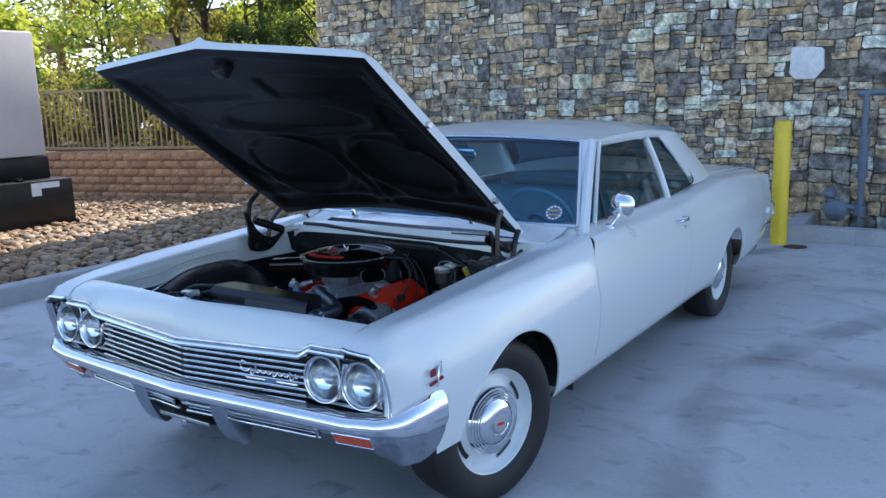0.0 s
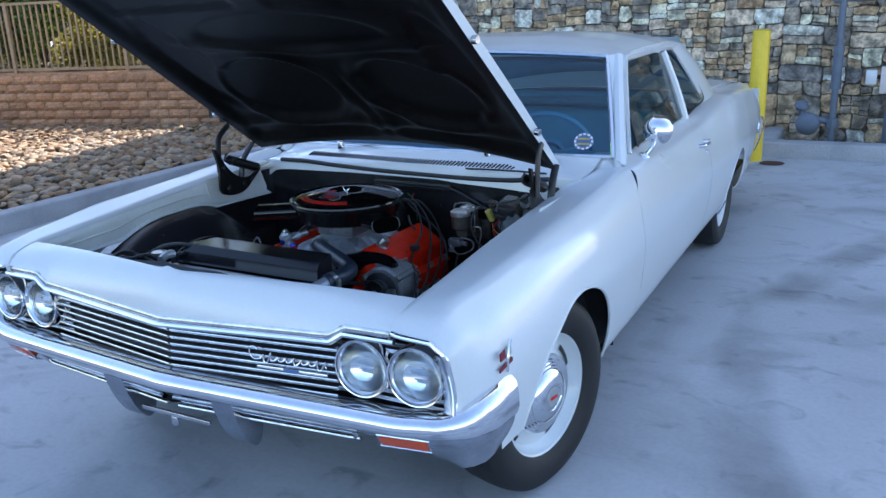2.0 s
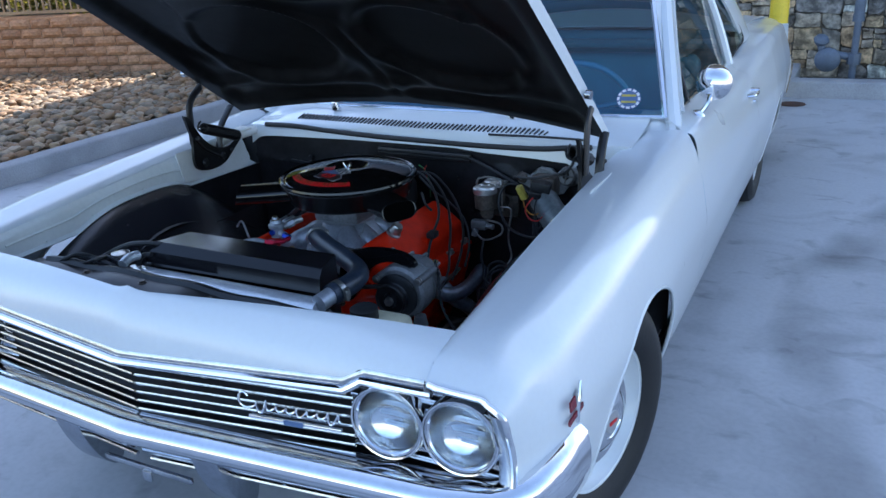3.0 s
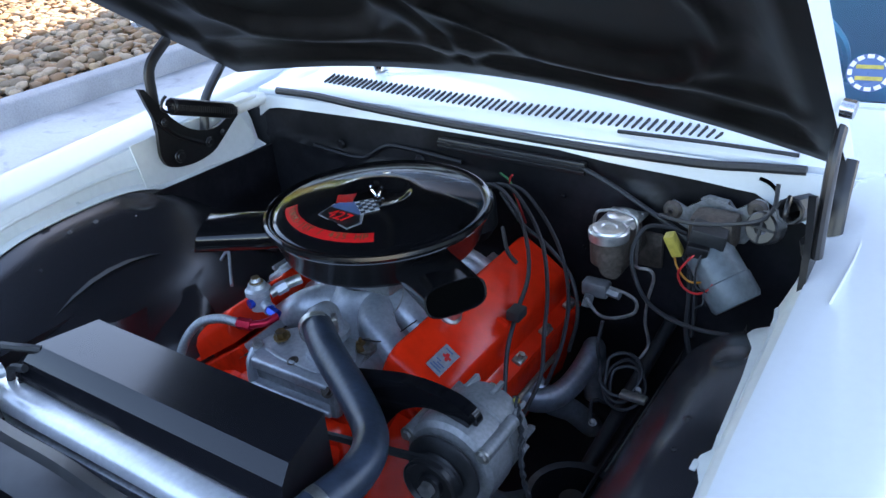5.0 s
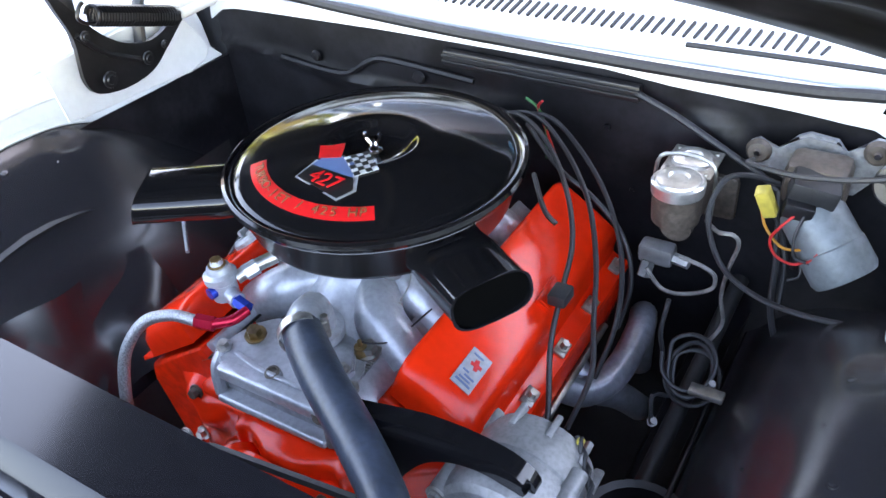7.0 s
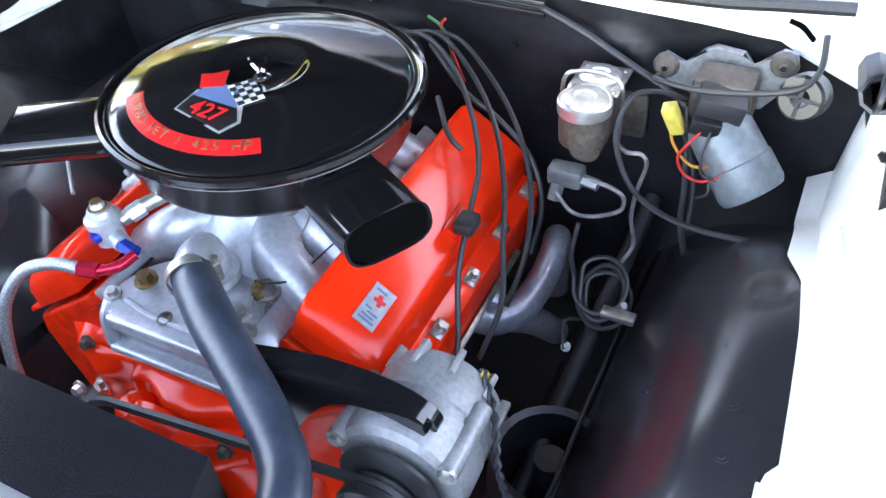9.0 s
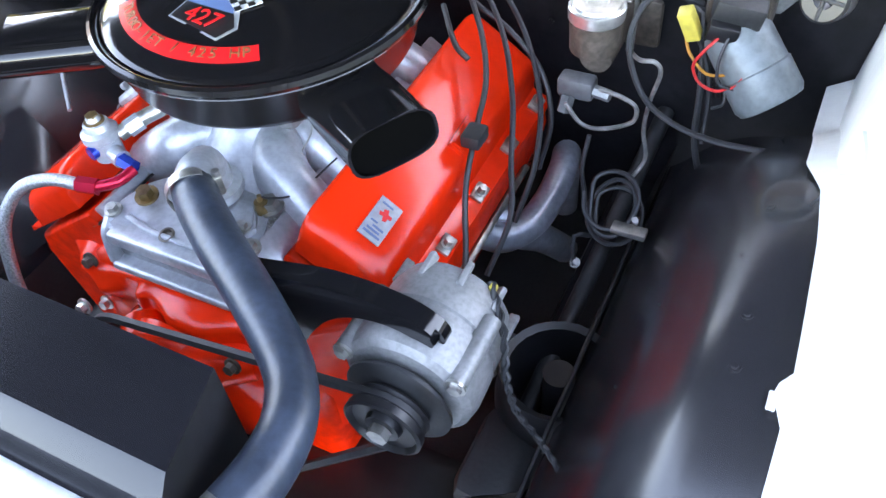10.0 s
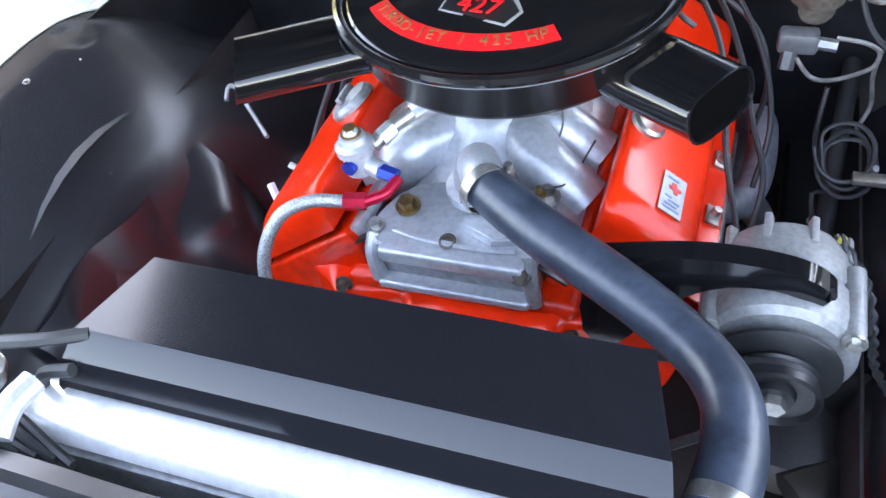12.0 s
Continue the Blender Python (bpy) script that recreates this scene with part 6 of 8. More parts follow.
seat(-0.014, 0.033, -0.029)
bm = bmesh.new()
box(bm, (EX - 0.20, -0.10, 0.30), (EX + 0.20, 0.50, 0.50), 0.03)
box(bm, (EX - 0.15, -0.095, 0.48), (EX + 0.15, 0.46, 0.635), 0.012)
for s in (1, -1):
    y0 = -0.035 if s > 0 else -0.075
    vs = []
    for y in (y0, y0 + 0.50):
        vs.append([bm.verts.new(bank(s, x, y, z)) for x, z in ((0.10, 0.48), (0.128, 0.672), (0.143, 0.689), (0.283, 0.593), (0.288, 0.56), (0.25, 0.42))])
    for k in range(6):
        bm.faces.new((vs[0][k], vs[0][(k + 1) % 6], vs[1][(k + 1) % 6], vs[1][k]))
    bm.faces.new(vs[0]), bm.faces.new(vs[1])
bmesh.ops.recalc_face_normals(bm, faces=bm.faces)
bmesh.ops.bevel(bm, geom=[e for e in bm.edges if len(e.link_faces) == 2 and e.calc_face_angle(0) > 0.5 and e.calc_length() > 0.03], offset=0.009, segments=3, affect="EDGES", profile=0.6)
block = part("engine_block", bm, ORANGE_CAST, car, "orange-painted V8 engine block and heads")
# front of the block: timing cover, water pump, bosses
part("timing_cover", lathe(bmesh.new(), [(0, 0.035), (0.08, 0.034), (0.11, 0.028), (0.125, 0.016), (0.13, 0.010), (0.15, 0.008), (0.155, -0.01)], axis_m((EX, -0.10, 0.435), (0, -1, 0)), 36), ORANGE, block)
bm = bmesh.new()
for a in range(9):
    t = a * math.tau / 9 + 0.3
    hexbolt(bm, (EX + 0.138 * math.cos(t), -0.11, 0.435 + 0.138 * math.sin(t)), (0, -1, 0), 0.006, 0.006)
part("cover_bolts", bm, ORANGE, block)
bm = bmesh.new()
tube(bm, [(EX - 0.055, -0.13, 0.575), (EX - 0.02, -0.165, 0.56), (EX, -0.175, 0.555), (EX + 0.06, -0.15, 0.56), (EX + 0.115, -0.115, 0.56)], lambda q: 0.038 - 0.010 * abs(2 * q - 1), 20, 10)
lathe(bm, [(0, 0.06), (0.03, 0.06), (0.034, 0.02), (0.06, 0.0), (0.065, -0.03)], axis_m((EX, -0.17, 0.545), (0, -1, 0)), 28)
part("water_pump", bm, ORANGE, block, "orange water pump", sharp=80)
for p in ((EX - 0.15, -0.10, 0.62), (EX + 0.14, -0.10, 0.60), (EX - 0.17, -0.10, 0.52), (EX - 0.12, -0.155, 0.60), (EX + 0.12, -0.155, 0.60), (EX + 0.05, -0.155, 0.50)):
    part("block_bolt", hexbolt(bmesh.new(), p, (0, -1, 0.2), 0.008, 0.010), CAST_GREY if p[0] > 0 or p[2] > 0.61 else STEEL, block)
bm = bmesh.new()


def front_casting(u, v):
    x, z = EX + lerp(-0.265, 0.235, u), lerp(0.640, 0.40, v)
    a, r = abs(x - EX), math.hypot(x + 0.006, z - 0.592)
    y = -0.100 + 0.055 * soft(0.15, 0.27, a) + 0.07 * soft(0.612, 0.640, z)
    y -= 0.016 * soft(0.106, 0.096, r) + 0.007 * groove(r - 0.090, 0.007) + 0.022 * soft(0.075, 0.02, r)
    y -= 0.020 * groove(math.hypot(x - EX + 0.125, z - 0.585), 0.022)
    y -= 0.012 * groove((x - EX) * 0.9 + (z - 0.60) + 0.13, 0.014) * soft(0.12, 0.16, a)
    return Vector((x, y + 0.0015 * noise.noise(Vector((x * 14, z * 14, 0))), z))


sheet(bm, front_casting, 90, 60)
part("front_casting", bm, ORANGE, block, "lumpy glossy orange front casting", sharp=80)
part("fan_hub", lathe(bmesh.new(), [(0, 0.03), (0.03, 0.03), (0.03, 0), (0.085, 0), (0.09, -0.01), (0.082, -0.02), (0.09, -0.03)], axis_m((EX, -0.235, 0.565), (0, -1, 0)), 30), BLACK, car, "black water pump pulley")
part("crank_pulley", lathe(bmesh.new(), [(0, 0.02), (0.03, 0.02), (0.09, 0.015), (0.1, 0), (0.09, -0.012), (0.1, -0.025), (0.08, -0.04)], axis_m((EX, -0.20, 0.37), (0, -1, 0)), 30), BLACK, car)


def belt(pulleys, name):
    """A V-belt round pulleys given as (x, z, r) in one plane."""
    pts = []
    n = len(pulleys)
    cx, cz = sum(p[0] for p in pulleys) / n, sum(p[1] for p in pulleys) / n
    for i, (x, z, r) in enumerate(pulleys):
        px, pz, pr = pulleys[i - 1]
        nx, nz, nr = pulleys[(i + 1) % n]
        def out(ax, az, bx, bz):
            d = Vector((bx - ax, bz - az)).normalized()
            o = Vector((d.y, -d.x))
            return o if o.dot(Vector(((ax + bx) / 2 - cx, (az + bz) / 2 - cz))) > 0 else -o
        o1, o2 = out(px, pz, x, z), out(x, z, nx, nz)
        a1, a2 = math.atan2(o1.y, o1.x), math.atan2(o2.y, o2.x)
        turn = (a2 - a1) % math.tau
        if turn > math.pi:
            turn -= math.tau
        for k in range(9):
            a = a1 + turn * k / 8
            pts.append(Vector((x + r * math.cos(a), -0.178, z + r * math.sin(a))))
    return part(name, tube(bmesh.new(), pts + [pts[0]], 0.0065, 6, 1, False, False), RUBBER, car, "black fan belt")


belt([(EX, 0.565, 0.088), (0.320, 0.680, 0.036), (EX, 0.37, 0.098)], "fan_belt")

# valve covers
def rounded(poly, n=2):
    """The outline with its corners cut n times."""
    for _ in range(n):
        cut = [poly[0]]
        for (ax, az), (bx, bz) in zip(poly, poly[1:]):
            cut += [(lerp(ax, bx, 0.25), lerp(az, bz, 0.25)), (lerp(ax, bx, 0.75), lerp(az, bz, 0.75))]
        poly = cut + [poly[-1]]
    return poly


COVER_TOP = rounded([(0.143, 0.690), (0.149, 0.722), (0.158, 0.747), (0.178, 0.738), (0.247, 0.687), (0.259, 0.674), (0.256, 0.640), (0.254, 0.616)])
COVER_ALL = COVER_TOP + COVER


def valve_cover(s):
    last = len(COVER_ALL) - 1
    y0, y1 = (-0.030, 0.465) if s > 0 else (-0.070, 0.425)

    def f(u, v):
        i = round(v * last)
        x, z = COVER_ALL[i]
        e = min(u, 1 - u) * (y1 - y0)
        k = 0.50 + 0.50 * math.sqrt(1 - (1 - min(1, e / 0.042)) ** 2)
        base = lerp(0.700, 0.612, (x - 0.143) / 0.14)
        if 0 < i < last - 3:
            z = lerp(base, z, k)
        return bank(s, x, lerp(y0, y1, u), z)
    seat(*((-0.006, 0.035, -0.028) if s > 0 else (-0.030, 0.030, -0.030)))
    bm = bmesh.new()
    sheet(bm, f, 90, last)
    for end in (0.0, 1.0):
        bm.faces.new([bm.verts.new(f(end, j / last)) for j in range(last + 1)])
    bmesh.ops.remove_doubles(bm, verts=bm.verts, dist=1e-5)
    vc = part("valve_cover", bm, ORANGE, car, "glossy orange valve cover", sharp=50)
    for k in range(5):
        y = lerp(y0 + 0.035, y1 - 0.03, k / 4)
        c = bank(s, 0.270, y, 0.609)
        d = Vector((s * 0.45, 0, 0.89))
        part("hold_down", box(bmesh.new(), (-0.010, -0.016, -0.002), (0.010, 0.016, 0.004), 0.002, m=axis_m(c, d, (0, 1, 0))), STEEL, vc, "zinc hold-down tab")
        part("cover_bolt", hexbolt(bmesh.new(), c + d * 0.004, d, 0.0065, 0.012), STEEL, vc)
    return vc


vcl = valve_cover(1)
vcr = valve_cover(-1)
seat(-0.006, 0.035, -0.028)
NL = Vector((0.59, 0, 0.807)).normalized()
# sticker on the cover: silver plate with a red cross-shaped mark and blue bars
C = bank(1, 0.224, 0.040, 0.7065)
sm = axis_m(C, NL, (0, 1, 0))
sm = Matrix((Vector((0, 1, 0)), NL.cross(Vector((0, 1, 0))), NL)).transposed().to_4x4()
sm.translation = C
stk = part("foil_sticker", prism(bmesh.new(), [(-0.032, -0.016), (0.032, -0.016), (0.032, 0.016), (-0.032, 0.016)], 0.0012, sm), FOIL, vcl, "silver foil sticker with red and blue print")
part("sticker_mark", prism(bmesh.new(), [(0.002, -0.006), (0.008, -0.006), (0.008, -0.010), (0.013, -0.010), (0.013, -0.004), (0.019, -0.002), (0.017, 0.004), (0.012, 0.003), (0.011, 0.008), (0.006, 0.006), (0.007, 0.001), (0.001, -0.001)], 0.0006, sm @ pose(0, 0, 0.0012)), RED_INK, stk)
for dx, dy, w, l in ((-0.024, 0.0, 0.0016, 0.012), (-0.018, 0.001, 0.0014, 0.009), (-0.012, -0.003, 0.0014, 0.008), (-0.006, 0.006, 0.0012, 0.005), (0.024, 0.003, 0.0014, 0.008)):
    part("print_bar", prism(bmesh.new(), [(-w, -l), (w, -l), (w, l), (-w, l)], 0.0006, sm @ pose(dx, dy, 0.0012)), BLUE_INK, stk)
# filler cap, breather, clips
seat(-0.030, 0.030, -0.030)
m = axis_m(bank(-1, 0.192, 0.13, 0.729), (-0.59, 0, 0.807))
cap = part("oil_filler_cap", lathe(bmesh.new(), [(0, 0.014), (0.012, 0.014), (0.02, 0.010), (0.030, 0.010), (0.035, 0.004), (0.035, -0.002)], m, 28), ALU_DULL, car, "dull metal twist oil filler cap")
part("cap_grip", box(bmesh.new(), (-0.02, -0.005, 0.012), (0.02, 0.005, 0.022), 0.003, m=m), ALU_DULL, cap)
seat(-0.006, 0.035, -0.028)
m = axis_m(bank(1, 0.182, 0.13, 0.736), NL)
part("breather", lathe(bmesh.new(), [(0, 0.035), (0.014, 0.034), (0.017, 0.028), (0.018, 0.006), (0.023, 0.003), (0.023, -0.004)], m, 22), STEEL, car, "zinc breather valve in a rubber grommet")
part("cover_pad", prism(bmesh.new(), [(-0.012, -0.03), (0.012, -0.03), (0.014, 0.03), (-0.014, 0.03)], 0.01, axis_m(bank(1, 0.243, 0.235, 0.690), NL, (0, 1, 0)), 0.003), ORANGE, vcl)

seat(-0.026, 0.028, -0.030)
# intake manifold
bm = bmesh.new()


def plenum(u, v):
    a = u * math.tau
    r = tab(v, [0, 0.25, 0.5, 0.75, 0.9, 1], [0.225, 0.20, 0.155, 0.115, 0.10, 0.095])
    z = tab(v, [0, 0.25, 0.5, 0.75, 0.9, 1], [0.655, 0.675, 0.705, 0.735, 0.752, 0.754])
    lobes = 0.014 * (1 - v) * math.cos(4 * a + 0.2)
    return Vector((EX + (r * 0.66 + lobes) * math.cos(a), 0.205 + (r * 1.10 + lobes) * math.sin(a), z))


sheet(bm, plenum, 64, 16)
mani = part("intake_manifold", bm, ALU, car, "cast aluminium intake manifold", sharp=55)
for s in (1, -1):
    for y in (0.055, 0.145, 0.275, 0.37):
        part("runner", tube(bmesh.new(), [(EX + s * 0.045, lerp(y, 0.21, 0.45), 0.716), (EX + s * 0.085, lerp(y, 0.21, 0.12), 0.708), (EX + s * 0.138, y, 0.668)], lambda q: lerp(0.034, 0.038, q), 14, 5), ALU, mani)
    part("manifold_flange", box(bmesh.new(), (-0.02, -0.06, -0.012), (0.02, 0.44, 0.006), 0.004, m=pose(EX + s * 0.128, 0.0, 0.682, 0, s * 36, 0)), ALU, mani)
    part("valley_gasket", box(bmesh.new(), (-0.016, -0.07, -0.016), (0.026, 0.44, -0.012), 0.001, m=pose(EX + s * 0.132, 0.0, 0.682, 0, s * 36, 0)), BLACK_INK, mani)
part("carb_pad", lathe(bmesh.new(), [(0.092, 0.0), (0.092, 0.012), (0, 0.012)], pose(EX, 0.205, 0.750), 30), ALU, mani)
# front water crossover: a flat-topped casting with a long recess in its face
seat()
bm = bmesh.new()
out = spline([(-0.166, -0.018, 0), (-0.164, -0.042, 0), (-0.140, -0.050, 0), (-0.05, -0.048, 0), (0.034, -0.046, 0), (0.046, -0.030, 0), (0.048, 0.030, 0), (0.02, 0.062, 0), (-0.06, 0.066, 0), (-0.13, 0.055, 0), (-0.155, 0.015, 0), (-0.166, -0.018, 0)], 3)[:-1]
prism(bm, [(q.x, q.y) for q in out], 0.058, pose(0, 0, 0.610, 3), 0.005)
part("water_crossover", bm, ALU, mani)
part("crossover_rim", box(bmesh.new(), (-0.146, -0.066, 0.644), (0.034, -0.040, 0.666), 0.006, seg=3), ALU, mani)
part("crossover_rim", box(bmesh.new(), (-0.150, -0.074, 0.604), (0.040, -0.040, 0.617), 0.005, seg=3), ALU, mani)
part("crossover_end", tube(bmesh.new(), [(-0.158, -0.036, 0.664), (-0.158, -0.052, 0.645), (-0.150, -0.062, 0.612)], 0.010, 10, 5), ALU, mani)
part("crossover_end", tube(bmesh.new(), [(0.036, -0.040, 0.664), (0.040, -0.054, 0.640), (0.044, -0.060, 0.606)], 0.010, 10, 5), ALU_DULL, mani)
part("crossover_recess", box(bmesh.new(), (-0.148, -0.054, 0.612), (0.036, -0.046, 0.650)), ALU_DULL, mani, "dull cast recess")
part("crossover_bolt", hexbolt(bmesh.new(), (0.030, -0.058, 0.652), (0.1, -0.8, 0.6), 0.009, 0.010), CAST_GREY, mani)
part("boss_ridge", tube(bmesh.new(), [(-0.135, -0.030, 0.668), (-0.09, -0.040, 0.669), (-0.02, -0.043, 0.669), (0.02, -0.038, 0.668)], 0.004, 8, 5, flat=0.6), ALU, mani)
part("housing_flange", prism(bmesh.new(), [(-0.062, 0.022), (-0.050, -0.018), (-0.010, -0.036), (0.028, -0.026), (0.040, 0.008), (0.020, 0.040), (-0.030, 0.046)], 0.012, pose(0, 0, 0.668), 0.003), ALU, mani)
for q in ((-0.050, 0.018, 0.680), (0.028, 0.000, 0.680)):
    part("flange_bolt", hexbolt(bmesh.new(), q, (0, 0, 1), 0.007, 0.009), STEEL, mani)
seat(-0.026, 0.028, -0.030)
part("sensor_hole", lathe(bmesh.new(), [(0, -0.004), (0.007, -0.003), (0.008, 0.002), (0.011, 0.001)], axis_m((EX + 0.004, -0.068, 0.7005), (0, -0.25, 1)), 16), CAST_GREY, mani)
for p, r, mt in (((-0.10, -0.026, 0.708), 0.011, BRASS), ((-0.132, -0.058, 0.700), 0.008, STEEL), ((0.075, -0.045, 0.70), 0.009, STEEL), ((0.062, 0.02, 0.706), 0.012, STEEL), ((-0.135, 0.10, 0.69), 0.008, STEEL), ((0.075, 0.12, 0.672), 0.010, ALU), ((0.078, 0.20, 0.672), 0.010, ALU), ((-0.145, 0.15, 0.672), 0.010, ALU)):
    part("manifold_bolt", hexbolt(bmesh.new(), p, (0, -0.15, 1), r, r * 1.1), mt, mani)
# thermostat housing and top hose
bm = bmesh.new()
lathe(bm, [(0.040, 0.0), (0.040, 0.012), (0.030, 0.016), (0.029, 0.03), (0.026, 0.045), (0.014, 0.056), (0, 0.058)], pose(-0.018, 0.010, 0.714), 26)
tube(bm, [(-0.016, 0.012, 0.756), (-0.002, -0.018, 0.770), (0.010, -0.036, 0.770)], 0.0255, 16, 4)
th = part("thermostat_housing", bm, ALU, car, "cast aluminium thermostat housing")
HOSE_PTS = [Vector(p) for p in ((-0.022, -0.006, 0.740), (0.012, -0.034, 0.741), (0.067, -0.072, 0.740), (0.157, -0.128, 0.740), (0.226, -0.178, 0.739), (0.260, -0.224, 0.743), (0.270, -0.272, 0.744), (0.266, -0.318, 0.744), (0.258, -0.352, 0.742))]
seat()
part("radiator_hose", tube(bmesh.new(), HOSE_PTS, lambda q: 0.0265 + 0.0012 * math.sin(q * 9), 20, 8), HOSE, car, "thick black rubber radiator hose")


def clamp(at, d, r):
    """A worm-drive hose clamp."""
    m = axis_m(at, d)
    bm = bmesh.new()
    lathe(bm, [(r, -0.007), (r + 0.0015, -0.007), (r + 0.0015, 0.007), (r, 0.007)], m, 28)
    box(bm, (r - 0.002, -0.012, -0.007), (r + 0.010, 0.012, 0.007), 0.002, m=m)
    cyl(bm, m @ Vector((r + 0.005, -0.016, 0)), m @ Vector((r + 0.005, 0.018, 0)), 0.005, seg=10)
    return part("hose_clamp", bm, STEEL, car, "zinc hose clamp")


clamp(Vector(HOSE_PTS[0]) + Vector((0.006, -0.010, 0)), Vector(HOSE_PTS[1]) - Vector(HOSE_PTS[0]), 0.028)
clamp(Vector(HOSE_PTS[-2]) + Vector((0, -0.012, 0)), Vector(HOSE_PTS[-1]) - Vector(HOSE_PTS[-2]), 0.028)
part("radiator_neck", cyl(bmesh.new(), (0.260, -0.345, 0.742), (0.250, -0.39, 0.735), 0.022), ALU, car)
seat(-0.026, 0.028, -0.030)
# throttle spring, sensors, thin wires on the manifold
a, b = Vector((0.058, 0.10, 0.725)), Vector((0.070, -0.005, 0.690))
fx, fy = frame_of(b - a)
part("throttle_spring", tube(bmesh.new(), [a.lerp(b, k / 168) + fx * (0.0055 * math.cos(k * math.tau / 6)) + fy * (0.0055 * math.sin(k * math.tau / 6)) for k in range(169)], 0.0016, 4, 1, smooth=False), STEEL, car)
part("spring_hook", tube(bmesh.new(), [a, a + Vector((0.0, 0.03, 0.012)), a + Vector((-0.01, 0.06, 0.03))], 0.0014, 5), STEEL, car)
tm = part("temperature_sender", lathe(bmesh.new(), [(0, 0.026), (0.003, 0.026), (0.004, 0.018), (0.009, 0.016), (0.010, 0.0)], pose(0.055, 0.012, 0.703), 14), BRASS, car)
part("sender_wire", tube(bmesh.new(), [(0.055, 0.012, 0.728), (0.068, 0.02, 0.722), (0.085, 0.05, 0.712), (0.100, 0.12, 0.716)], 0.0014, 5), GREY_WIRE, car)

seat()
# carburettor under the air cleaner
part("carburettor", box(bmesh.new(), (EX - 0.08, 0.12, 0.735), (EX + 0.08, 0.30, 0.80), 0.012), ALU_DULL, car, "dull metal carburettor under the air cleaner")

# air cleaner
AC = Vector((EX - 0.006, 0.2225, 0))
ac = part("air_cleaner", lathe(bmesh.new(), [(0.06, 0.785), (0.160, 0.786), (0.175, 0.788), (0.183, 0.792), (0.188, 0.800), (0.203, 0.848), (0.207, 0.852), (0.207, 0.857), (0.19, 0.859)], Matrix.Translation(AC), 96), AC_BASE, car, "round glossy black air cleaner with two snorkels")
LID = [(0.206, 0.853), (0.2120, 0.855), (0.2140, 0.860), (0.2125, 0.866), (0.208, 0.8685), (0.2035, 0.8675), (0.2005, 0.8645), (0.1975, 0.8640), (0.1945, 0.8665), (0.191, 0.8680), (0.184, 0.8695), (0.172, 0.8725), (0.155, 0.8768), (0.125, 0.8828), (0.09, 0.8880), (0.069, 0.8902), (0.065, 0.8898), (0.061, 0.8875), (0.054, 0.8810), (0.046, 0.8765), (0.036, 0.8745), (0, 0.8735)]
part("lid", lathe(bmesh.new(), LID, Matrix.Translation(AC), 96), BLACK_GLOSS, ac, "domed lid")
wn = part("wing_nut", lathe(bmesh.new(), [(0, 0.022), (0.003, 0.022), (0.0035, 0.012), (0.007, 0.010), (0.009, 0.003), (0.014, 0.002), (0.016, 0)], Matrix.Translation(AC + Vector((0, 0, 0.8735))) @ Matrix.Scale(0.8, 4), 16), CHROME, ac, "chrome wing nut")
for s in (1, -1):
    part("wing", tube(bmesh.new(), [AC + Vector((0, 0, 0.882)), AC + Vector((s * 0.005, 0.002 * s, 0.886)), AC + Vector((s * 0.010, 0.004 * s, 0.895)), AC + Vector((s * 0.0095, 0.003 * s, 0.901))], 0.0024, 6, 4), CHROME, wn)
part("base_bead", tube(bmesh.new(), [AC + Vector((0.2045 * math.cos(a), 0.2045 * math.sin(a), 0.8495)) for a in np.linspace(0, math.tau, 73)], 0.0025, 6, 1, smooth=False), BLACK_GLOSS, ac)


def snorkel(deg, length, drop):
    a = radians(deg)
    d, side = Vector((math.cos(a), math.sin(a), 0)), Vector((-math.sin(a), math.cos(a), 0))
    ring = []
    for k in range(24):
        t = k * math.tau / 24
        cx, cz = math.cos(t), math.sin(t)
        ring.append((0.054 * math.copysign(abs(cx) ** 0.55, cx), 0.0255 * math.copysign(abs(cz) ** 0.75, cz)))
    bm = bmesh.new()
    rows = []
    for q, w, cut in ((0.16, 0.97, 0), (0.205, 0.97, 0), (0.22, 1.0, 0), (length - 0.002, 1.0, 1), (length + 0.001, 1.03, 1), (length + 0.001, 0.96, 1), (length - 0.004, 0.95, 1)):
        rows.append([bm.verts.new(AC + d * (q + (0.007 * e / 0.0255 * -1 if cut else 0)) + side * (p * w) + Vector((0, 0, 0.8200 - drop * max(0, q - 0.2) + e * w))) for p, e in ring])
    for p, q in zip(rows, rows[1:]):
        for k in range(24):
            bm.faces.new((p[k], p[(k + 1) % 24], q[(k + 1) % 24], q[k]))
    mouth = [v.co.copy() for v in rows[-1]]
    sn = part("snorkel", bm, BLACK_GLOSS, ac, "black intake snorkel", sharp=40)
    bm = bmesh.new()
    bm.faces.new([bm.verts.new(p) for p in mouth])
    part("snorkel_mouth", bm, VOID, ac, "dark snorkel mouth", smooth=False)


snorkel(-30, 0.305, 0.03)
snorkel(-151, 0.345, 0.02)

# printed decals on the lid
def lid_z(r):
    return tab(r, [0.062, 0.09, 0.125, 0.155, 0.172, 0.184, 0.191], [0.8905, 0.8880, 0.8828, 0.8768, 0.8725, 0.8695, 0.8680])


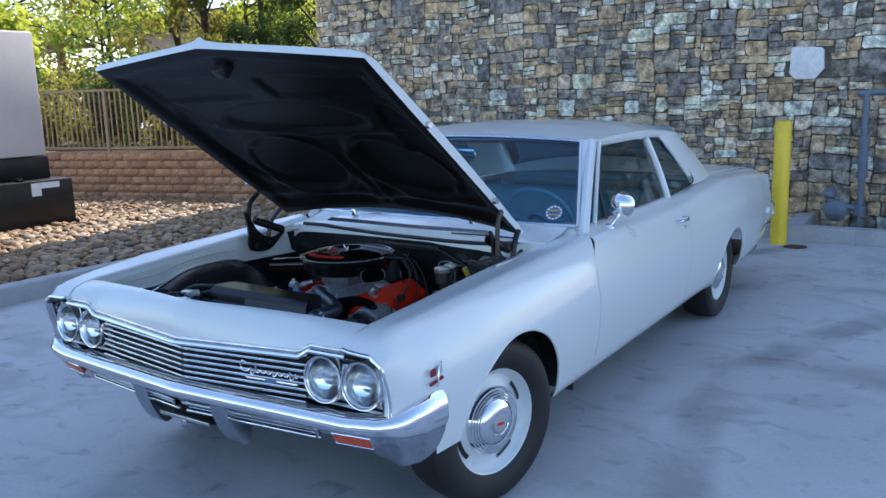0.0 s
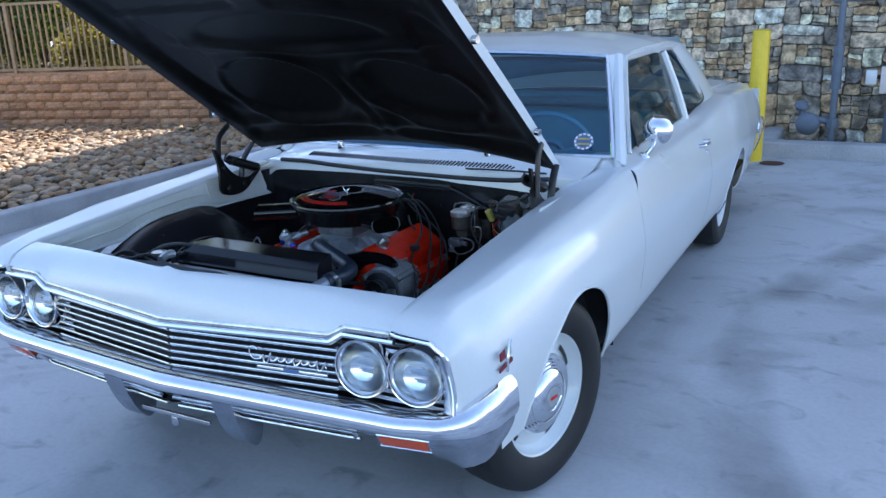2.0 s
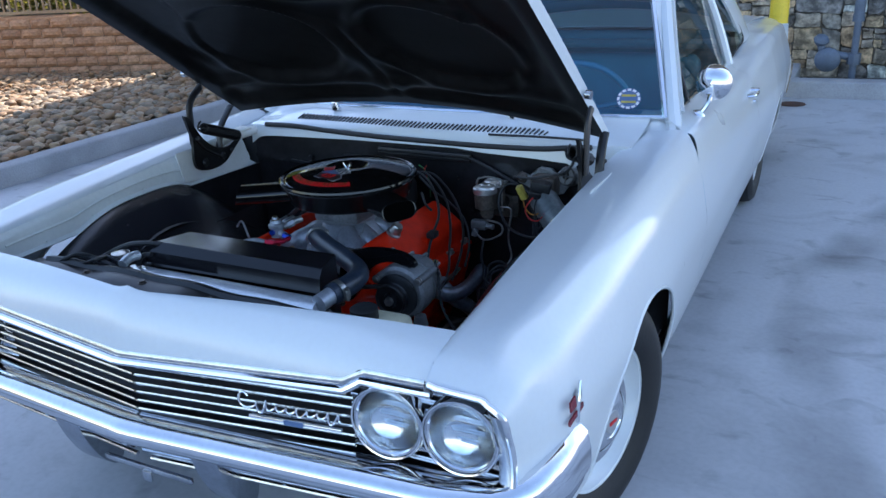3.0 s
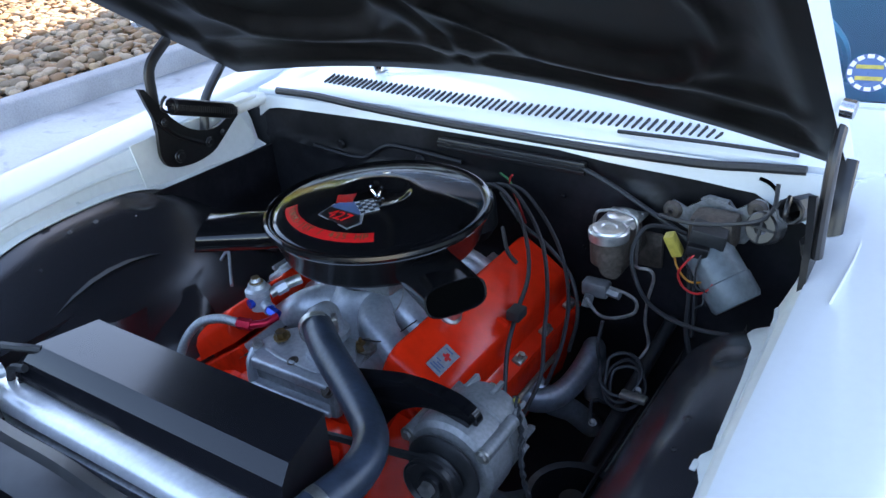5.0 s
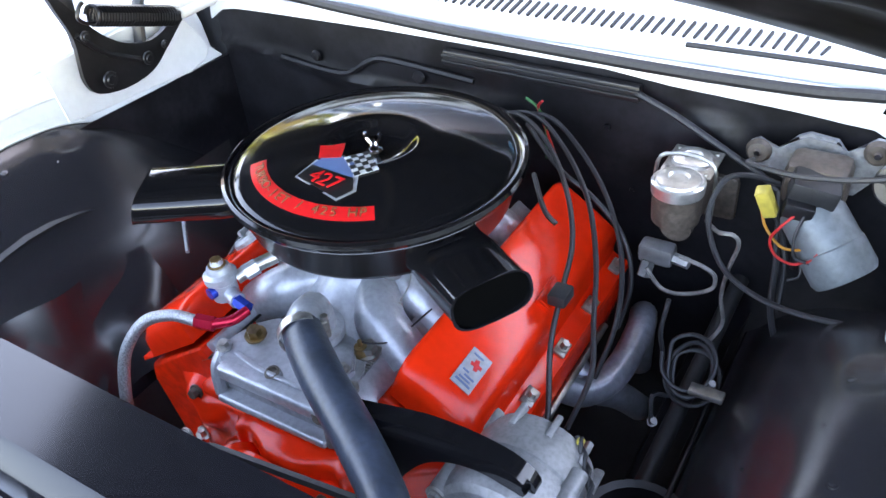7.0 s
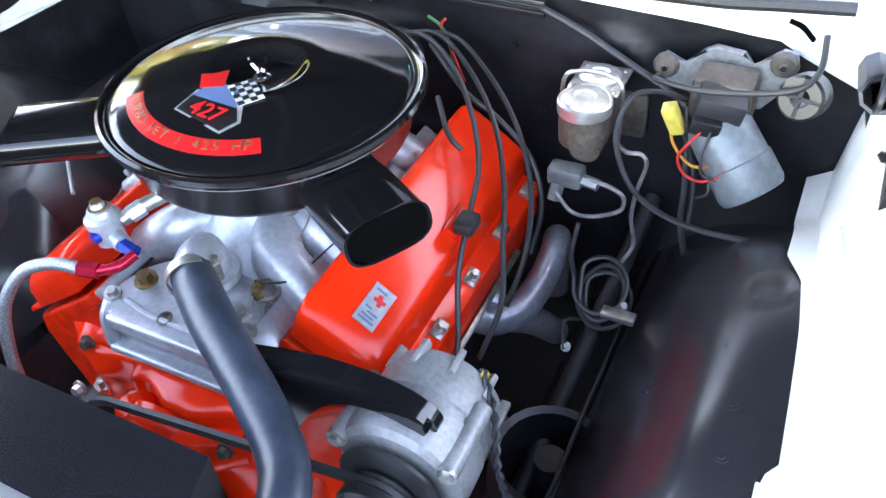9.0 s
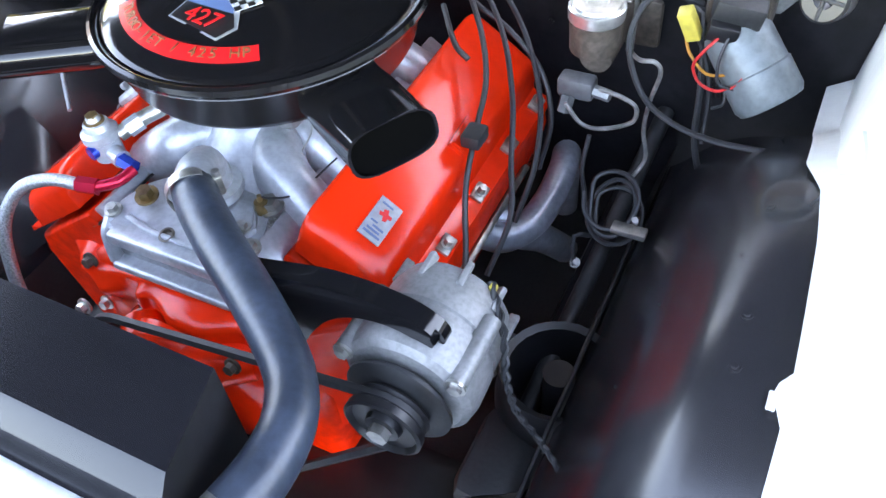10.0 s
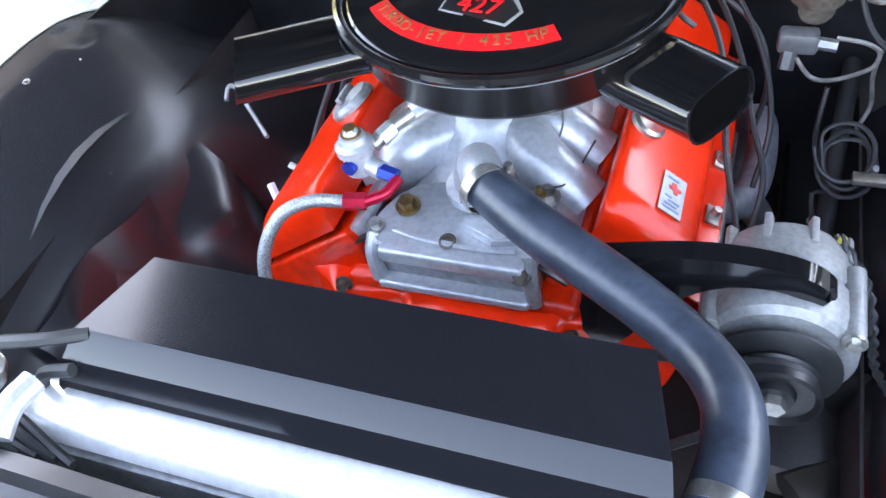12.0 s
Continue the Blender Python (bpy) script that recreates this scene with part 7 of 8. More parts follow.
bm = bmesh.new()
A0, A1, R0, R1 = radians(-143), radians(-55), 0.148, 0.171
sheet(bm, lambda u, v: AC + Vector((lerp(R0, R1, v) * math.cos(lerp(A0, A1, u)), lerp(R0, R1, v) * math.sin(lerp(A0, A1, u)), lid_z(lerp(R0, R1, v)) + 0.0008)), 40, 3)
arc = thick(part("arc_decal", bm, RED_INK, ac, "red curved decal lettered TURBO-JET 425 HP"), 0.0004, 0)
text = "TURBO-JET / 425 HP"
for i, ch in enumerate(text):
    if ch == " ":
        continue
    t = lerp(A0 + 0.09, A1 - 0.09, i / (len(text) - 1))
    rr = 0.1585
    p = AC + Vector((rr * math.cos(t), rr * math.sin(t), lid_z(rr) + 0.0013))
    words(ch, 0.0195, GOLD_INK, arc, "letter", Matrix.Translation(p) @ pose(0, 0, 0, 0, 0, math.degrees(t) + 90) @ pose(0, 0, 0, 20))
# the flag decal lies on the dome: an outline in the plane is dropped on to the lid
def on_lid(outline, lift, material, parent, name, label=""):
    bm = bmesh.new()
    bm.faces.new([bm.verts.new((x, y, lid_z(math.hypot(x - AC.x, y - AC.y)) + lift)) for x, y in outline])
    bmesh.ops.triangulate(bm, faces=bm.faces)
    return thick(part(name, bm, material, parent, label, smooth=False), 0.0004, 0)


em = on_lid([(-0.092, 0.108), (-0.010, 0.088), (0.004, 0.112), (-0.012, 0.142), (-0.052, 0.150), (-0.086, 0.148)], 0.0010, SILVER_INK, ac, "engine_decal", "crossed-flags decal with the number 427")
on_lid([(-0.089, 0.109), (-0.012, 0.091), (0.000, 0.112), (-0.014, 0.132), (-0.084, 0.137)], 0.0018, BLACK_INK, em, "decal_field")
words("427", 0.034, RED_INK, em, "number", Matrix.Translation((-0.046, 0.1135, lid_z(0.106) + 0.0028)) @ pose(0, 0, 0, 9, 0, -8))
on_lid([(-0.084, 0.136), (-0.014, 0.131), (-0.030, 0.158), (-0.058, 0.166), (-0.078, 0.160)], 0.0019, BLUE_INK, em, "decal_panel", "pale blue panel")
on_lid([(-0.084, 0.150), (-0.102, 0.177), (-0.086, 0.183), (-0.072, 0.196), (-0.055, 0.162)], 0.0022, RED_INK, em, "red_flag")
A, B, D = Vector((-0.051, 0.163)), Vector((-0.030, 0.189)), Vector((-0.013, 0.134))
at2 = lambda p, q: tuple(A + (B - A) * q + (D - A) * p)
on_lid([at2(0, 0), at2(1, 0), at2(1, 1), at2(0, 1)], 0.0022, WHITE_INK, em, "white_flag")
for i in range(6):
    for j in range(4):
        if (i + j) % 2:
            on_lid([at2(i / 6, j / 4), at2((i + 1) / 6, j / 4), at2((i + 1) / 6, (j + 1) / 4), at2(i / 6, (j + 1) / 4)], 0.0030, BLACK_INK, em, "check")

seat(-0.004, 0.038, -0.017)
# alternator, bracket
m = axis_m((0.310, -0.095, 0.668), (0, -1, 0))
alt = part("alternator", lathe(bmesh.new(), [(0, -0.085), (0.048, -0.085), (0.066, -0.072), (0.073, -0.05), (0.074, -0.016), (0.071, -0.014), (0.071, -0.006), (0.076, -0.004), (0.077, 0.030), (0.074, 0.046), (0.066, 0.052), (0.03, 0.056), (0, 0.056)], m, 44), ALT, car, "cast aluminium alternator", sharp=25)
part("alternator_fan", lathe(bmesh.new(), [(0.018, 0.058), (0.054, 0.058), (0.061, 0.064), (0.061, 0.068), (0.054, 0.072), (0.018, 0.074)], m, 36), RUBBER, alt, "black cooling fan")
part("alternator_pulley", lathe(bmesh.new(), [(0.012, 0.074), (0.040, 0.076), (0.043, 0.080), (0.034, 0.087), (0.044, 0.094), (0.0445, 0.103), (0.041, 0.105), (0.037, 0.099), (0.021, 0.097), (0.019, 0.104), (0.012, 0.105)], m, 36), BLACK, alt)
part("pulley_nut", hexbolt(bmesh.new(), (0.310, -0.196, 0.668), (0, -1, 0), 0.013, 0.014), STEEL, alt)
for a in (35, 155, 275):
    t = radians(a)
    part("case_ear", cyl(bmesh.new(), (0.310 + 0.076 * math.cos(t), -0.148, 0.668 + 0.076 * math.sin(t)), (0.310 + 0.076 * math.cos(t), -0.06, 0.668 + 0.076 * math.sin(t)), 0.011, seg=14), ALT, alt)
    part("case_bolt", hexbolt(bmesh.new(), (0.310 + 0.076 * math.cos(t), -0.149, 0.668 + 0.076 * math.sin(t)), (0, -1, 0), 0.008, 0.006), STEEL, alt)
for k in range(10):
    t = radians(20 + 36 * k)
    part("case_rib", box(bmesh.new(), (-0.004, 0.064, -0.08), (0.004, 0.0755, -0.046), 0.002, m=m @ pose(0, 0, 0, 0, 0, math.degrees(t))), ALT, alt)
part("alternator_plug", box(bmesh.new(), (0.354, -0.028, 0.716), (0.363, -0.020, 0.723), 0.002), YELLOW_PLASTIC, alt, "yellow plug")
for k in range(2):
    part("alternator_lead", tube(bmesh.new(), [Vector(p) + Vector((0.003 * math.cos(i * 1.6 + k * 3.14), 0, 0.003 * math.sin(i * 1.6 + k * 3.14))) for i, p in enumerate(spline([(0.355, -0.02, 0.722), (0.385, -0.06, 0.70), (0.400, -0.088, 0.66), (0.412, -0.092, 0.61), (0.439, -0.090, 0.56), (0.47, -0.105, 0.535), (0.51, -0.15, 0.52), (0.55, -0.25, 0.53)], 6))], 0.0028, 6, 2), GREY_WIRE if k else RUBBER, car, "twisted black alternator lead")
plate = Matrix(((1, 0, 0, 0.004), (0, 0, -1, -0.108), (0, 1, 0, 0.017), (0, 0, 0, 1)))
edge = spline([(0.110, 0.735, 0), (0.160, 0.748, 0), (0.215, 0.760, 0), (0.270, 0.762, 0), (0.315, 0.755, 0), (0.342, 0.738, 0), (0.346, 0.722, 0), (0.330, 0.722, 0), (0.290, 0.732, 0), (0.250, 0.726, 0), (0.215, 0.705, 0), (0.185, 0.668, 0), (0.150, 0.610, 0), (0.115, 0.590, 0), (0.105, 0.66, 0)], 4)
part("alternator_bracket", prism(bmesh.new(), [(p[0], p[1]) for p in edge], 0.024, plate, 0.009), BLACK_GLOSS, car, "glossy black alternator bracket", sharp=60)

seat(-0.034, 0.031, -0.032)
# fuel regulator with braided line
m = axis_m((-0.155, -0.008, 0.742), (-0.06, 0.02, 1))
reg = part("fuel_regulator", lathe(bmesh.new(), [(0, 0), (0.019, 0), (0.019, 0.026), (0.024, 0.030), (0.024, 0.040), (0.018, 0.044), (0.016, 0.052), (0.010, 0.054), (0.008, 0.062), (0, 0.063)], m, 24), ALU, car, "aluminium fuel pressure regulator")
part("adjuster", hexbolt(bmesh.new(), m @ Vector((0, 0, 0.054)), (-0.06, 0.02, 1), 0.009, 0.010), BRASS, reg)
part("port_plug", cyl(bmesh.new(), (-0.158, -0.022, 0.760), (-0.160, -0.032, 0.760), 0.009), BLUE_ANOD, reg, "blue port plug")
part("fuel_outlet", tube(bmesh.new(), [(-0.14, 0.005, 0.770), (-0.125, 0.03, 0.778), (-0.105, 0.055, 0.785)], 0.010, 12, 4), STEEL, reg)
part("outlet_hex", cyl(bmesh.new(), (-0.133, 0.015, 0.773), (-0.123, 0.032, 0.778), 0.012, seg=6), ALU, reg)
part("blue_fitting", cyl(bmesh.new(), (-0.125, -0.018, 0.752), (-0.102, -0.021, 0.748), 0.010, seg=6), BLUE_ANOD, car, "blue anodised hose fitting")
part("fitting_collar", cyl(bmesh.new(), (-0.140, -0.012, 0.753), (-0.122, -0.018, 0.752), 0.012), ALU, car)
part("red_fitting", tube(bmesh.new(), [(-0.100, -0.024, 0.748), (-0.108, -0.048, 0.745), (-0.130, -0.066, 0.744)], 0.0075, 12, 5), RED_ANOD, car, "red anodised elbow fitting")
part("red_collar", cyl(bmesh.new(), (-0.126, -0.064, 0.744), (-0.152, -0.071, 0.746), 0.011, seg=6), RED_ANOD, car)
part("braided_hose", tube(bmesh.new(), [(-0.152, -0.071, 0.746), (-0.19, -0.082, 0.750), (-0.222, -0.105, 0.742), (-0.240, -0.135, 0.705), (-0.238, -0.160, 0.65), (-0.225, -0.18, 0.58), (-0.21, -0.19, 0.48)], 0.0085, 12, 8), BRAID, car, "steel-braided fuel hose")

seat(-0.004, 0.030, -0.024)
# exhaust headers
bm = bmesh.new()
tube(bm, [bank(1, 0.24, 0.22, 0.53), (0.225, 0.238, 0.508), (0.252, 0.258, 0.492), (0.275, 0.300, 0.488), (0.284, 0.36, 0.492), (0.282, 0.43, 0.502), (0.272, 0.470, 0.492), (0.265, 0.492, 0.45), (0.262, 0.50, 0.34)], 0.024, 16, 6)
tube(bm, [bank(1, 0.25, 0.30, 0.50), (0.25, 0.30, 0.46), (0.28, 0.34, 0.42), (0.30, 0.40, 0.34)], 0.024, 14, 5)
tube(bm, [bank(1, 0.25, 0.0, 0.50), (0.25, 0.03, 0.44), (0.27, 0.08, 0.38), (0.28, 0.20, 0.30)], 0.024, 14, 5)
part("exhaust_header", bm, HEADER, car, "blue-grey coated exhaust header")
bm = bmesh.new()
for y in (0.02, 0.14, 0.30, 0.40):
    tube(bm, [bank(-1, 0.25, y - 0.03, 0.50), (-0.36, y, 0.46), (-0.40, y + 0.03, 0.38), (-0.40, y + 0.06, 0.25)], 0.024, 12, 5)
part("exhaust_header", bm, HEADER, car, "blue-grey coated exhaust header")
bm = bmesh.new()
box(bm, (-0.07, -0.005, -0.015), (0.30, 0.005, 0.015), 0.003, m=pose(0.235, 0.07, 0.53, 0, 0, 90) @ pose(0, 0, 0, 35))
part("header_flange", bm, STEEL, car)

# plug leads and cables
def lead(pts, r=0.0042, mt=GREY_WIRE, name="plug_lead"):
    return part(name, tube(bmesh.new(), pts, r, 7, 7), mt, car)


for k, pts in enumerate((
        [(-0.06, 0.50, 0.79), (0.02, 0.50, 0.815), (0.10, 0.45, 0.805), (0.165, 0.38, 0.77), (0.205, 0.31, 0.735), (0.222, 0.235, 0.705), (0.235, 0.17, 0.66), (0.262, 0.10, 0.585), (0.255, 0.06, 0.54)],
        [(-0.05, 0.52, 0.785), (0.04, 0.515, 0.812), (0.12, 0.465, 0.795), (0.19, 0.40, 0.755), (0.235, 0.33, 0.70), (0.262, 0.26, 0.645), (0.285, 0.20, 0.60), (0.275, 0.14, 0.54)],
        [(-0.04, 0.535, 0.78), (0.06, 0.525, 0.808), (0.14, 0.48, 0.79), (0.215, 0.425, 0.74), (0.265, 0.36, 0.68), (0.285, 0.29, 0.62), (0.275, 0.24, 0.55)],
        [(0.04, 0.50, 0.80), (0.13, 0.43, 0.775), (0.19, 0.42, 0.745), (0.25, 0.40, 0.70), (0.275, 0.38, 0.63), (0.265, 0.36, 0.55)],
        [(0.10, 0.40, 0.775), (0.145, 0.34, 0.76), (0.17, 0.33, 0.745)])):
    lead(pts)
for k, pts in enumerate((
        [(-0.12, 0.50, 0.77), (-0.24, 0.42, 0.775), (-0.31, 0.30, 0.735), (-0.335, 0.18, 0.68), (-0.335, 0.05, 0.60), (-0.32, 0.0, 0.53)],
        [(-0.12, 0.51, 0.76), (-0.25, 0.44, 0.76), (-0.33, 0.32, 0.715), (-0.355, 0.20, 0.65), (-0.35, 0.12, 0.55)],
        [(-0.13, 0.52, 0.75), (-0.26, 0.46, 0.745), (-0.35, 0.36, 0.69), (-0.37, 0.26, 0.60)])):
    lead(pts)
part("lead_clip", box(bmesh.new(), (0.21, 0.21, 0.695), (0.238, 0.245, 0.715), 0.004), RUBBER, car)
part("distributor", lathe(bmesh.new(), [(0, 0.06), (0.045, 0.055), (0.058, 0.03), (0.06, -0.03), (0.04, -0.06)], pose(EX, 0.50, 0.74), 24), RUBBER, car, "black distributor cap")
seat()
part("dipstick", tube(bmesh.new(), [(-0.40, 0.13, 0.645), (-0.45, 0.175, 0.655), (-0.495, 0.215, 0.66), (-0.512, 0.220, 0.655), (-0.508, 0.200, 0.646)], 0.0035, 8, 6), ALU_DULL, car, "dull steel dipstick handle")

seat()
# brake master cylinder on the firewall
def brake_cylinder():
    bm = bmesh.new()
    box(bm, (0.284, 0.440, 0.706), (0.350, 0.548, 0.778), 0.018, seg=3)
    lathe(bm, [(0.028, 0.0), (0.035, 0.004), (0.036, 0.03), (0.0375, 0.064)], pose(0.316, 0.452, 0.714), 32)
    b = part("brake_cylinder", bm, CAST_GREY, car, "rusty cast brake master cylinder with two bright caps")
    part("cover_plate", box(bmesh.new(), (0.279, 0.478, 0.776), (0.354, 0.556, 0.781), 0.002), STEEL, b, "bright cover plate")
    for y in (0.450, 0.516):
        part("reservoir_cap", lathe(bmesh.new(), [(0.038, -0.014), (0.039, -0.002), (0.0385, 0.003), (0.036, 0.005), (0.033, 0.004), (0.031, 0.008), (0.025, 0.010), (0.016, 0.010), (0.013, 0.007), (0, 0.007)] if y < 0.5 else [(0.031, 0), (0.030, 0.006), (0.026, 0.009), (0.014, 0.010), (0.011, 0.007), (0, 0.007)], pose(0.316, y, 0.781), 32), CAP_STEEL, b, "bright pressed cap")
    for y in (0.472, 0.545):
        for x in (0.288, 0.345):
            part("cover_rivet", lathe(bmesh.new(), [(0, 0.003), (0.003, 0.0025), (0.004, 0)], pose(x, max(y, 0.484), 0.781), 10), STEEL, b)
    for x in (0.274, 0.360):
        part("bail", tube(bmesh.new(), [(x, 0.48, 0.70), (x, 0.48, 0.79), (0.318 + (x - 0.318) * 0.5, 0.484, 0.806), (0.318, 0.486, 0.808)], 0.0032, 6, 4), STEEL, b)
    part("bore", cyl(bmesh.new(), (0.318, 0.452, 0.700), (0.318, 0.60, 0.700), 0.024), CAST_GREY, b)
    part("mounting_flange", box(bmesh.new(), (0.262, 0.585, 0.64), (0.375, 0.60, 0.72), 0.008), CAST_GREY, b)
    seat(0, 0.030, -0.012)
    v = part("brake_valve", box(bmesh.new(), (0.274, 0.385, 0.660), (0.328, 0.416, 0.692), 0.007), VALVE_GREY, b, "grey brake valve block")
    part("valve_port", cyl(bmesh.new(), (0.325, 0.397, 0.676), (0.352, 0.393, 0.675), 0.009, seg=6), ALU_DULL, b)
    part("valve_port", cyl(bmesh.new(), (0.292, 0.390, 0.664), (0.290, 0.378, 0.642), 0.011, seg=6), VALVE_GREY, b)

    seat()


brake_cylinder()
PIPE = mat("dull_steel_pipe", (0.26, 0.25, 0.24), 0.45, 0.6, 0.3, 40, 0.1, 90)
lead([(0.345, 0.39, 0.697), (0.38, 0.385, 0.695), (0.399, 0.385, 0.682), (0.394, 0.385, 0.657), (0.354, 0.385, 0.635), (0.324, 0.385, 0.636), (0.300, 0.385, 0.665)], 0.0032, PIPE, "brake_pipe")
lead([(0.36, 0.46, 0.72), (0.387, 0.42, 0.734), (0.408, 0.42, 0.735), (0.417, 0.42, 0.719), (0.408, 0.42, 0.67), (0.405, 0.42, 0.622), (0.413, 0.42, 0.57), (0.399, 0.40, 0.54)], 0.0032, PIPE, "brake_pipe")
coil = [(0.345, 0.36, 0.64), (0.342, 0.345, 0.59)]
for k in range(29):
    a = math.pi + k * math.tau / 9
    coil.append((0.386 + (0.040 - 0.008 * (k // 9 % 2)) * math.cos(a) + 0.004 * (k // 9), 0.352 + 0.034 * math.sin(a), 0.545 + 0.030 * math.sin(a) - 0.0016 * k))
coil += [(0.352, 0.30, 0.50), (0.36, 0.28, 0.46)]
part("brake_pipe", tube(bmesh.new(), coil, 0.0036, 7, 3), GREY_WIRE, car, "coiled grey brake line")
for x, y, z in ((0.36, 0.285, 0.46), (0.425, 0.34, 0.52)):
    part("pipe_union", hexbolt(bmesh.new(), (x, y, z), (0.3, -0.5, 0.8), 0.0055, 0.012), PIPE, car)
part("junction_tab", box(bmesh.new(), (0.40, 0.31, 0.515), (0.45, 0.33, 0.525), 0.002), STEEL, car)
lead([(0.44, 0.52, 0.77), (0.405, 0.50, 0.786), (0.376, 0.47, 0.789), (0.366, 0.44, 0.744), (0.393, 0.42, 0.686), (0.439, 0.40, 0.663), (0.509, 0.385, 0.658), (0.609, 0.37, 0.678), (0.635, 0.36, 0.70)], 0.0042, GREY_WIRE, "grey_cable")
lead([(0.40, 0.52, 0.80), (0.405, 0.48, 0.817), (0.477, 0.46, 0.825), (0.57, 0.45, 0.851), (0.597, 0.47, 0.871), (0.595, 0.50, 0.905)], 0.004, GREY_WIRE, "grey_cable")
lead([(0.44, 0.50, 0.74), (0.46, 0.50, 0.70), (0.475, 0.49, 0.65), (0.48, 0.47, 0.58)], 0.004, GREY_WIRE, "grey_cable")
lead([(0.44, 0.55, 0.74), (0.46, 0.50, 0.65), (0.47, 0.47, 0.58), (0.50, 0.45, 0.50)], 0.005, GREY_WIRE, "grey_cable")

# wiper motor on the firewall
def wiper_motor():
    axis = Vector((0.50, -0.25, -0.55))
    at = Vector((0.520, 0.490, 0.715))
    w = part("wiper_motor", lathe(bmesh.new(), [(0, -0.055), (0.040, -0.055), (0.044, -0.048), (0.045, 0.010), (0.047, 0.012), (0.047, 0.052), (0.043, 0.060), (0, 0.061)], axis_m(at, axis), 34), MOTOR, car, "pale grey wiper motor with gearbox and loose wires", sharp=30)
    bm = bmesh.new()
    prism(bm, [(0.385, 0.772), (0.383, 0.800), (0.395, 0.808), (0.425, 0.795), (0.447, 0.822), (0.462, 0.830), (0.500, 0.826), (0.515, 0.808), (0.548, 0.838), (0.566, 0.836), (0.572, 0.815), (0.560, 0.780), (0.535, 0.745), (0.47, 0.735), (0.426, 0.757)], 0.012, Matrix(((1, 0, 0, 0), (0, 0, -1, 0.578), (0, 1, 0, 0), (0, 0, 0, 1))), 0.004)
    part("motor_plate", bm, ALU_DULL, w, "dull grey bracket plate")
    part("gearbox", box(bmesh.new(), (0.445, 0.50, 0.745), (0.53, 0.566, 0.815), 0.014), CAST_GREY, w)
    part("relay_block", box(bmesh.new(), (-0.032, -0.022, -0.018), (0.032, 0.022, 0.018), 0.005, m=pose(0.490, 0.492, 0.790, 8, 10, 10)), RUBBER, w, "black relay block")
    part("relay_socket", box(bmesh.new(), (-0.020, -0.012, -0.012), (0.020, 0.012, 0.012), 0.003, m=pose(0.478, 0.470, 0.768, 8, 10, 10)), BLACK, w)
    part("vent_knob", lathe(bmesh.new(), [(0.014, 0.02), (0.030, 0.020), (0.034, 0.016), (0.034, -0.02), (0.022, -0.05)], axis_m((0.588, 0.47, 0.836), (-0.25, -0.9, 0.3)) @ Matrix.Scale(0.85, 4), 26), BLACK_INK, w, "black round plastic fitting")
    for k in range(2):
        part("knob_bar", box(bmesh.new(), (-0.030, -0.003, 0.016), (0.030, 0.003, 0.021), 0.001, m=axis_m((0.588, 0.47, 0.836), (-0.25, -0.9, 0.3)) @ Matrix.Scale(0.85, 4) @ pose(0, 0, 0, 0, 0, 90 * k)), RUBBER, w)
    for x, z in ((0.398, 0.792), (0.553, 0.822)):
        part("grommet", lathe(bmesh.new(), [(0.004, 0.014), (0.006, 0.010), (0.014, 0.009), (0.019, 0)], axis_m((x, 0.564, z), (0, -1, 0.1)), 18), CAST_GREY, w)


wiper_motor()
part("yellow_connector", box(bmesh.new(), (-0.010, -0.010, -0.024), (0.010, 0.010, 0.024), 0.003, m=pose(0.437, 0.46, 0.775, 15, -20, 0)), YELLOW_PLASTIC, car, "yellow wiring connector")
ORANGE_WIRE = mat("orange_wire", (0.5, 0.20, 0.02), 0.45, 0, 0.1, 20, 0)
for mt, pts in ((RED_WIRE, [(0.478, 0.462, 0.765), (0.462, 0.45, 0.745), (0.452, 0.45, 0.72), (0.465, 0.45, 0.695), (0.492, 0.45, 0.69), (0.518, 0.455, 0.715)]),
                (RED_WIRE, [(0.52, 0.455, 0.735), (0.515, 0.445, 0.715), (0.505, 0.445, 0.700)]),
                (ORANGE_WIRE, [(0.428, 0.495, 0.735), (0.44, 0.48, 0.718), (0.47, 0.46, 0.705), (0.505, 0.455, 0.718), (0.525, 0.46, 0.735)]),
                (GREY_WIRE, [(0.488, 0.462, 0.765), (0.483, 0.45, 0.735), (0.488, 0.445, 0.705), (0.51, 0.445, 0.70)]),
                (GREY_WIRE, [(0.49, 0.47, 0.70), (0.50, 0.455, 0.67), (0.485, 0.455, 0.655)])):
    lead(pts, 0.0022, mt, "motor_wire")

# ---- radiator and front of the bay ----
COVER_BLACK = mat("satin_black_sheet", (0.008, 0.008, 0.010), 0.17, 0, 0.05, 3, 0.0, spec=0.4)
bm = bmesh.new()


def cover_at(u, v):
    i = min(5, round(v * 5))
    yy = [-0.233, -0.330, -0.334, -0.352, -0.360, -0.364][i]
    zl = [0.803, 0.806, 0.803, 0.783, 0.755, 0.750][i]
    zr = [0.797, 0.799, 0.796, 0.780, 0.753, 0.747][i]
    xl = [-0.289, -0.314, -0.316, -0.326, -0.340, -0.341][i]
    xr = [0.200, 0.226, 0.227, 0.231, 0.235, 0.235][i]
    return Vector((lerp(xl, xr, u), yy, lerp(zl, zr, u)))


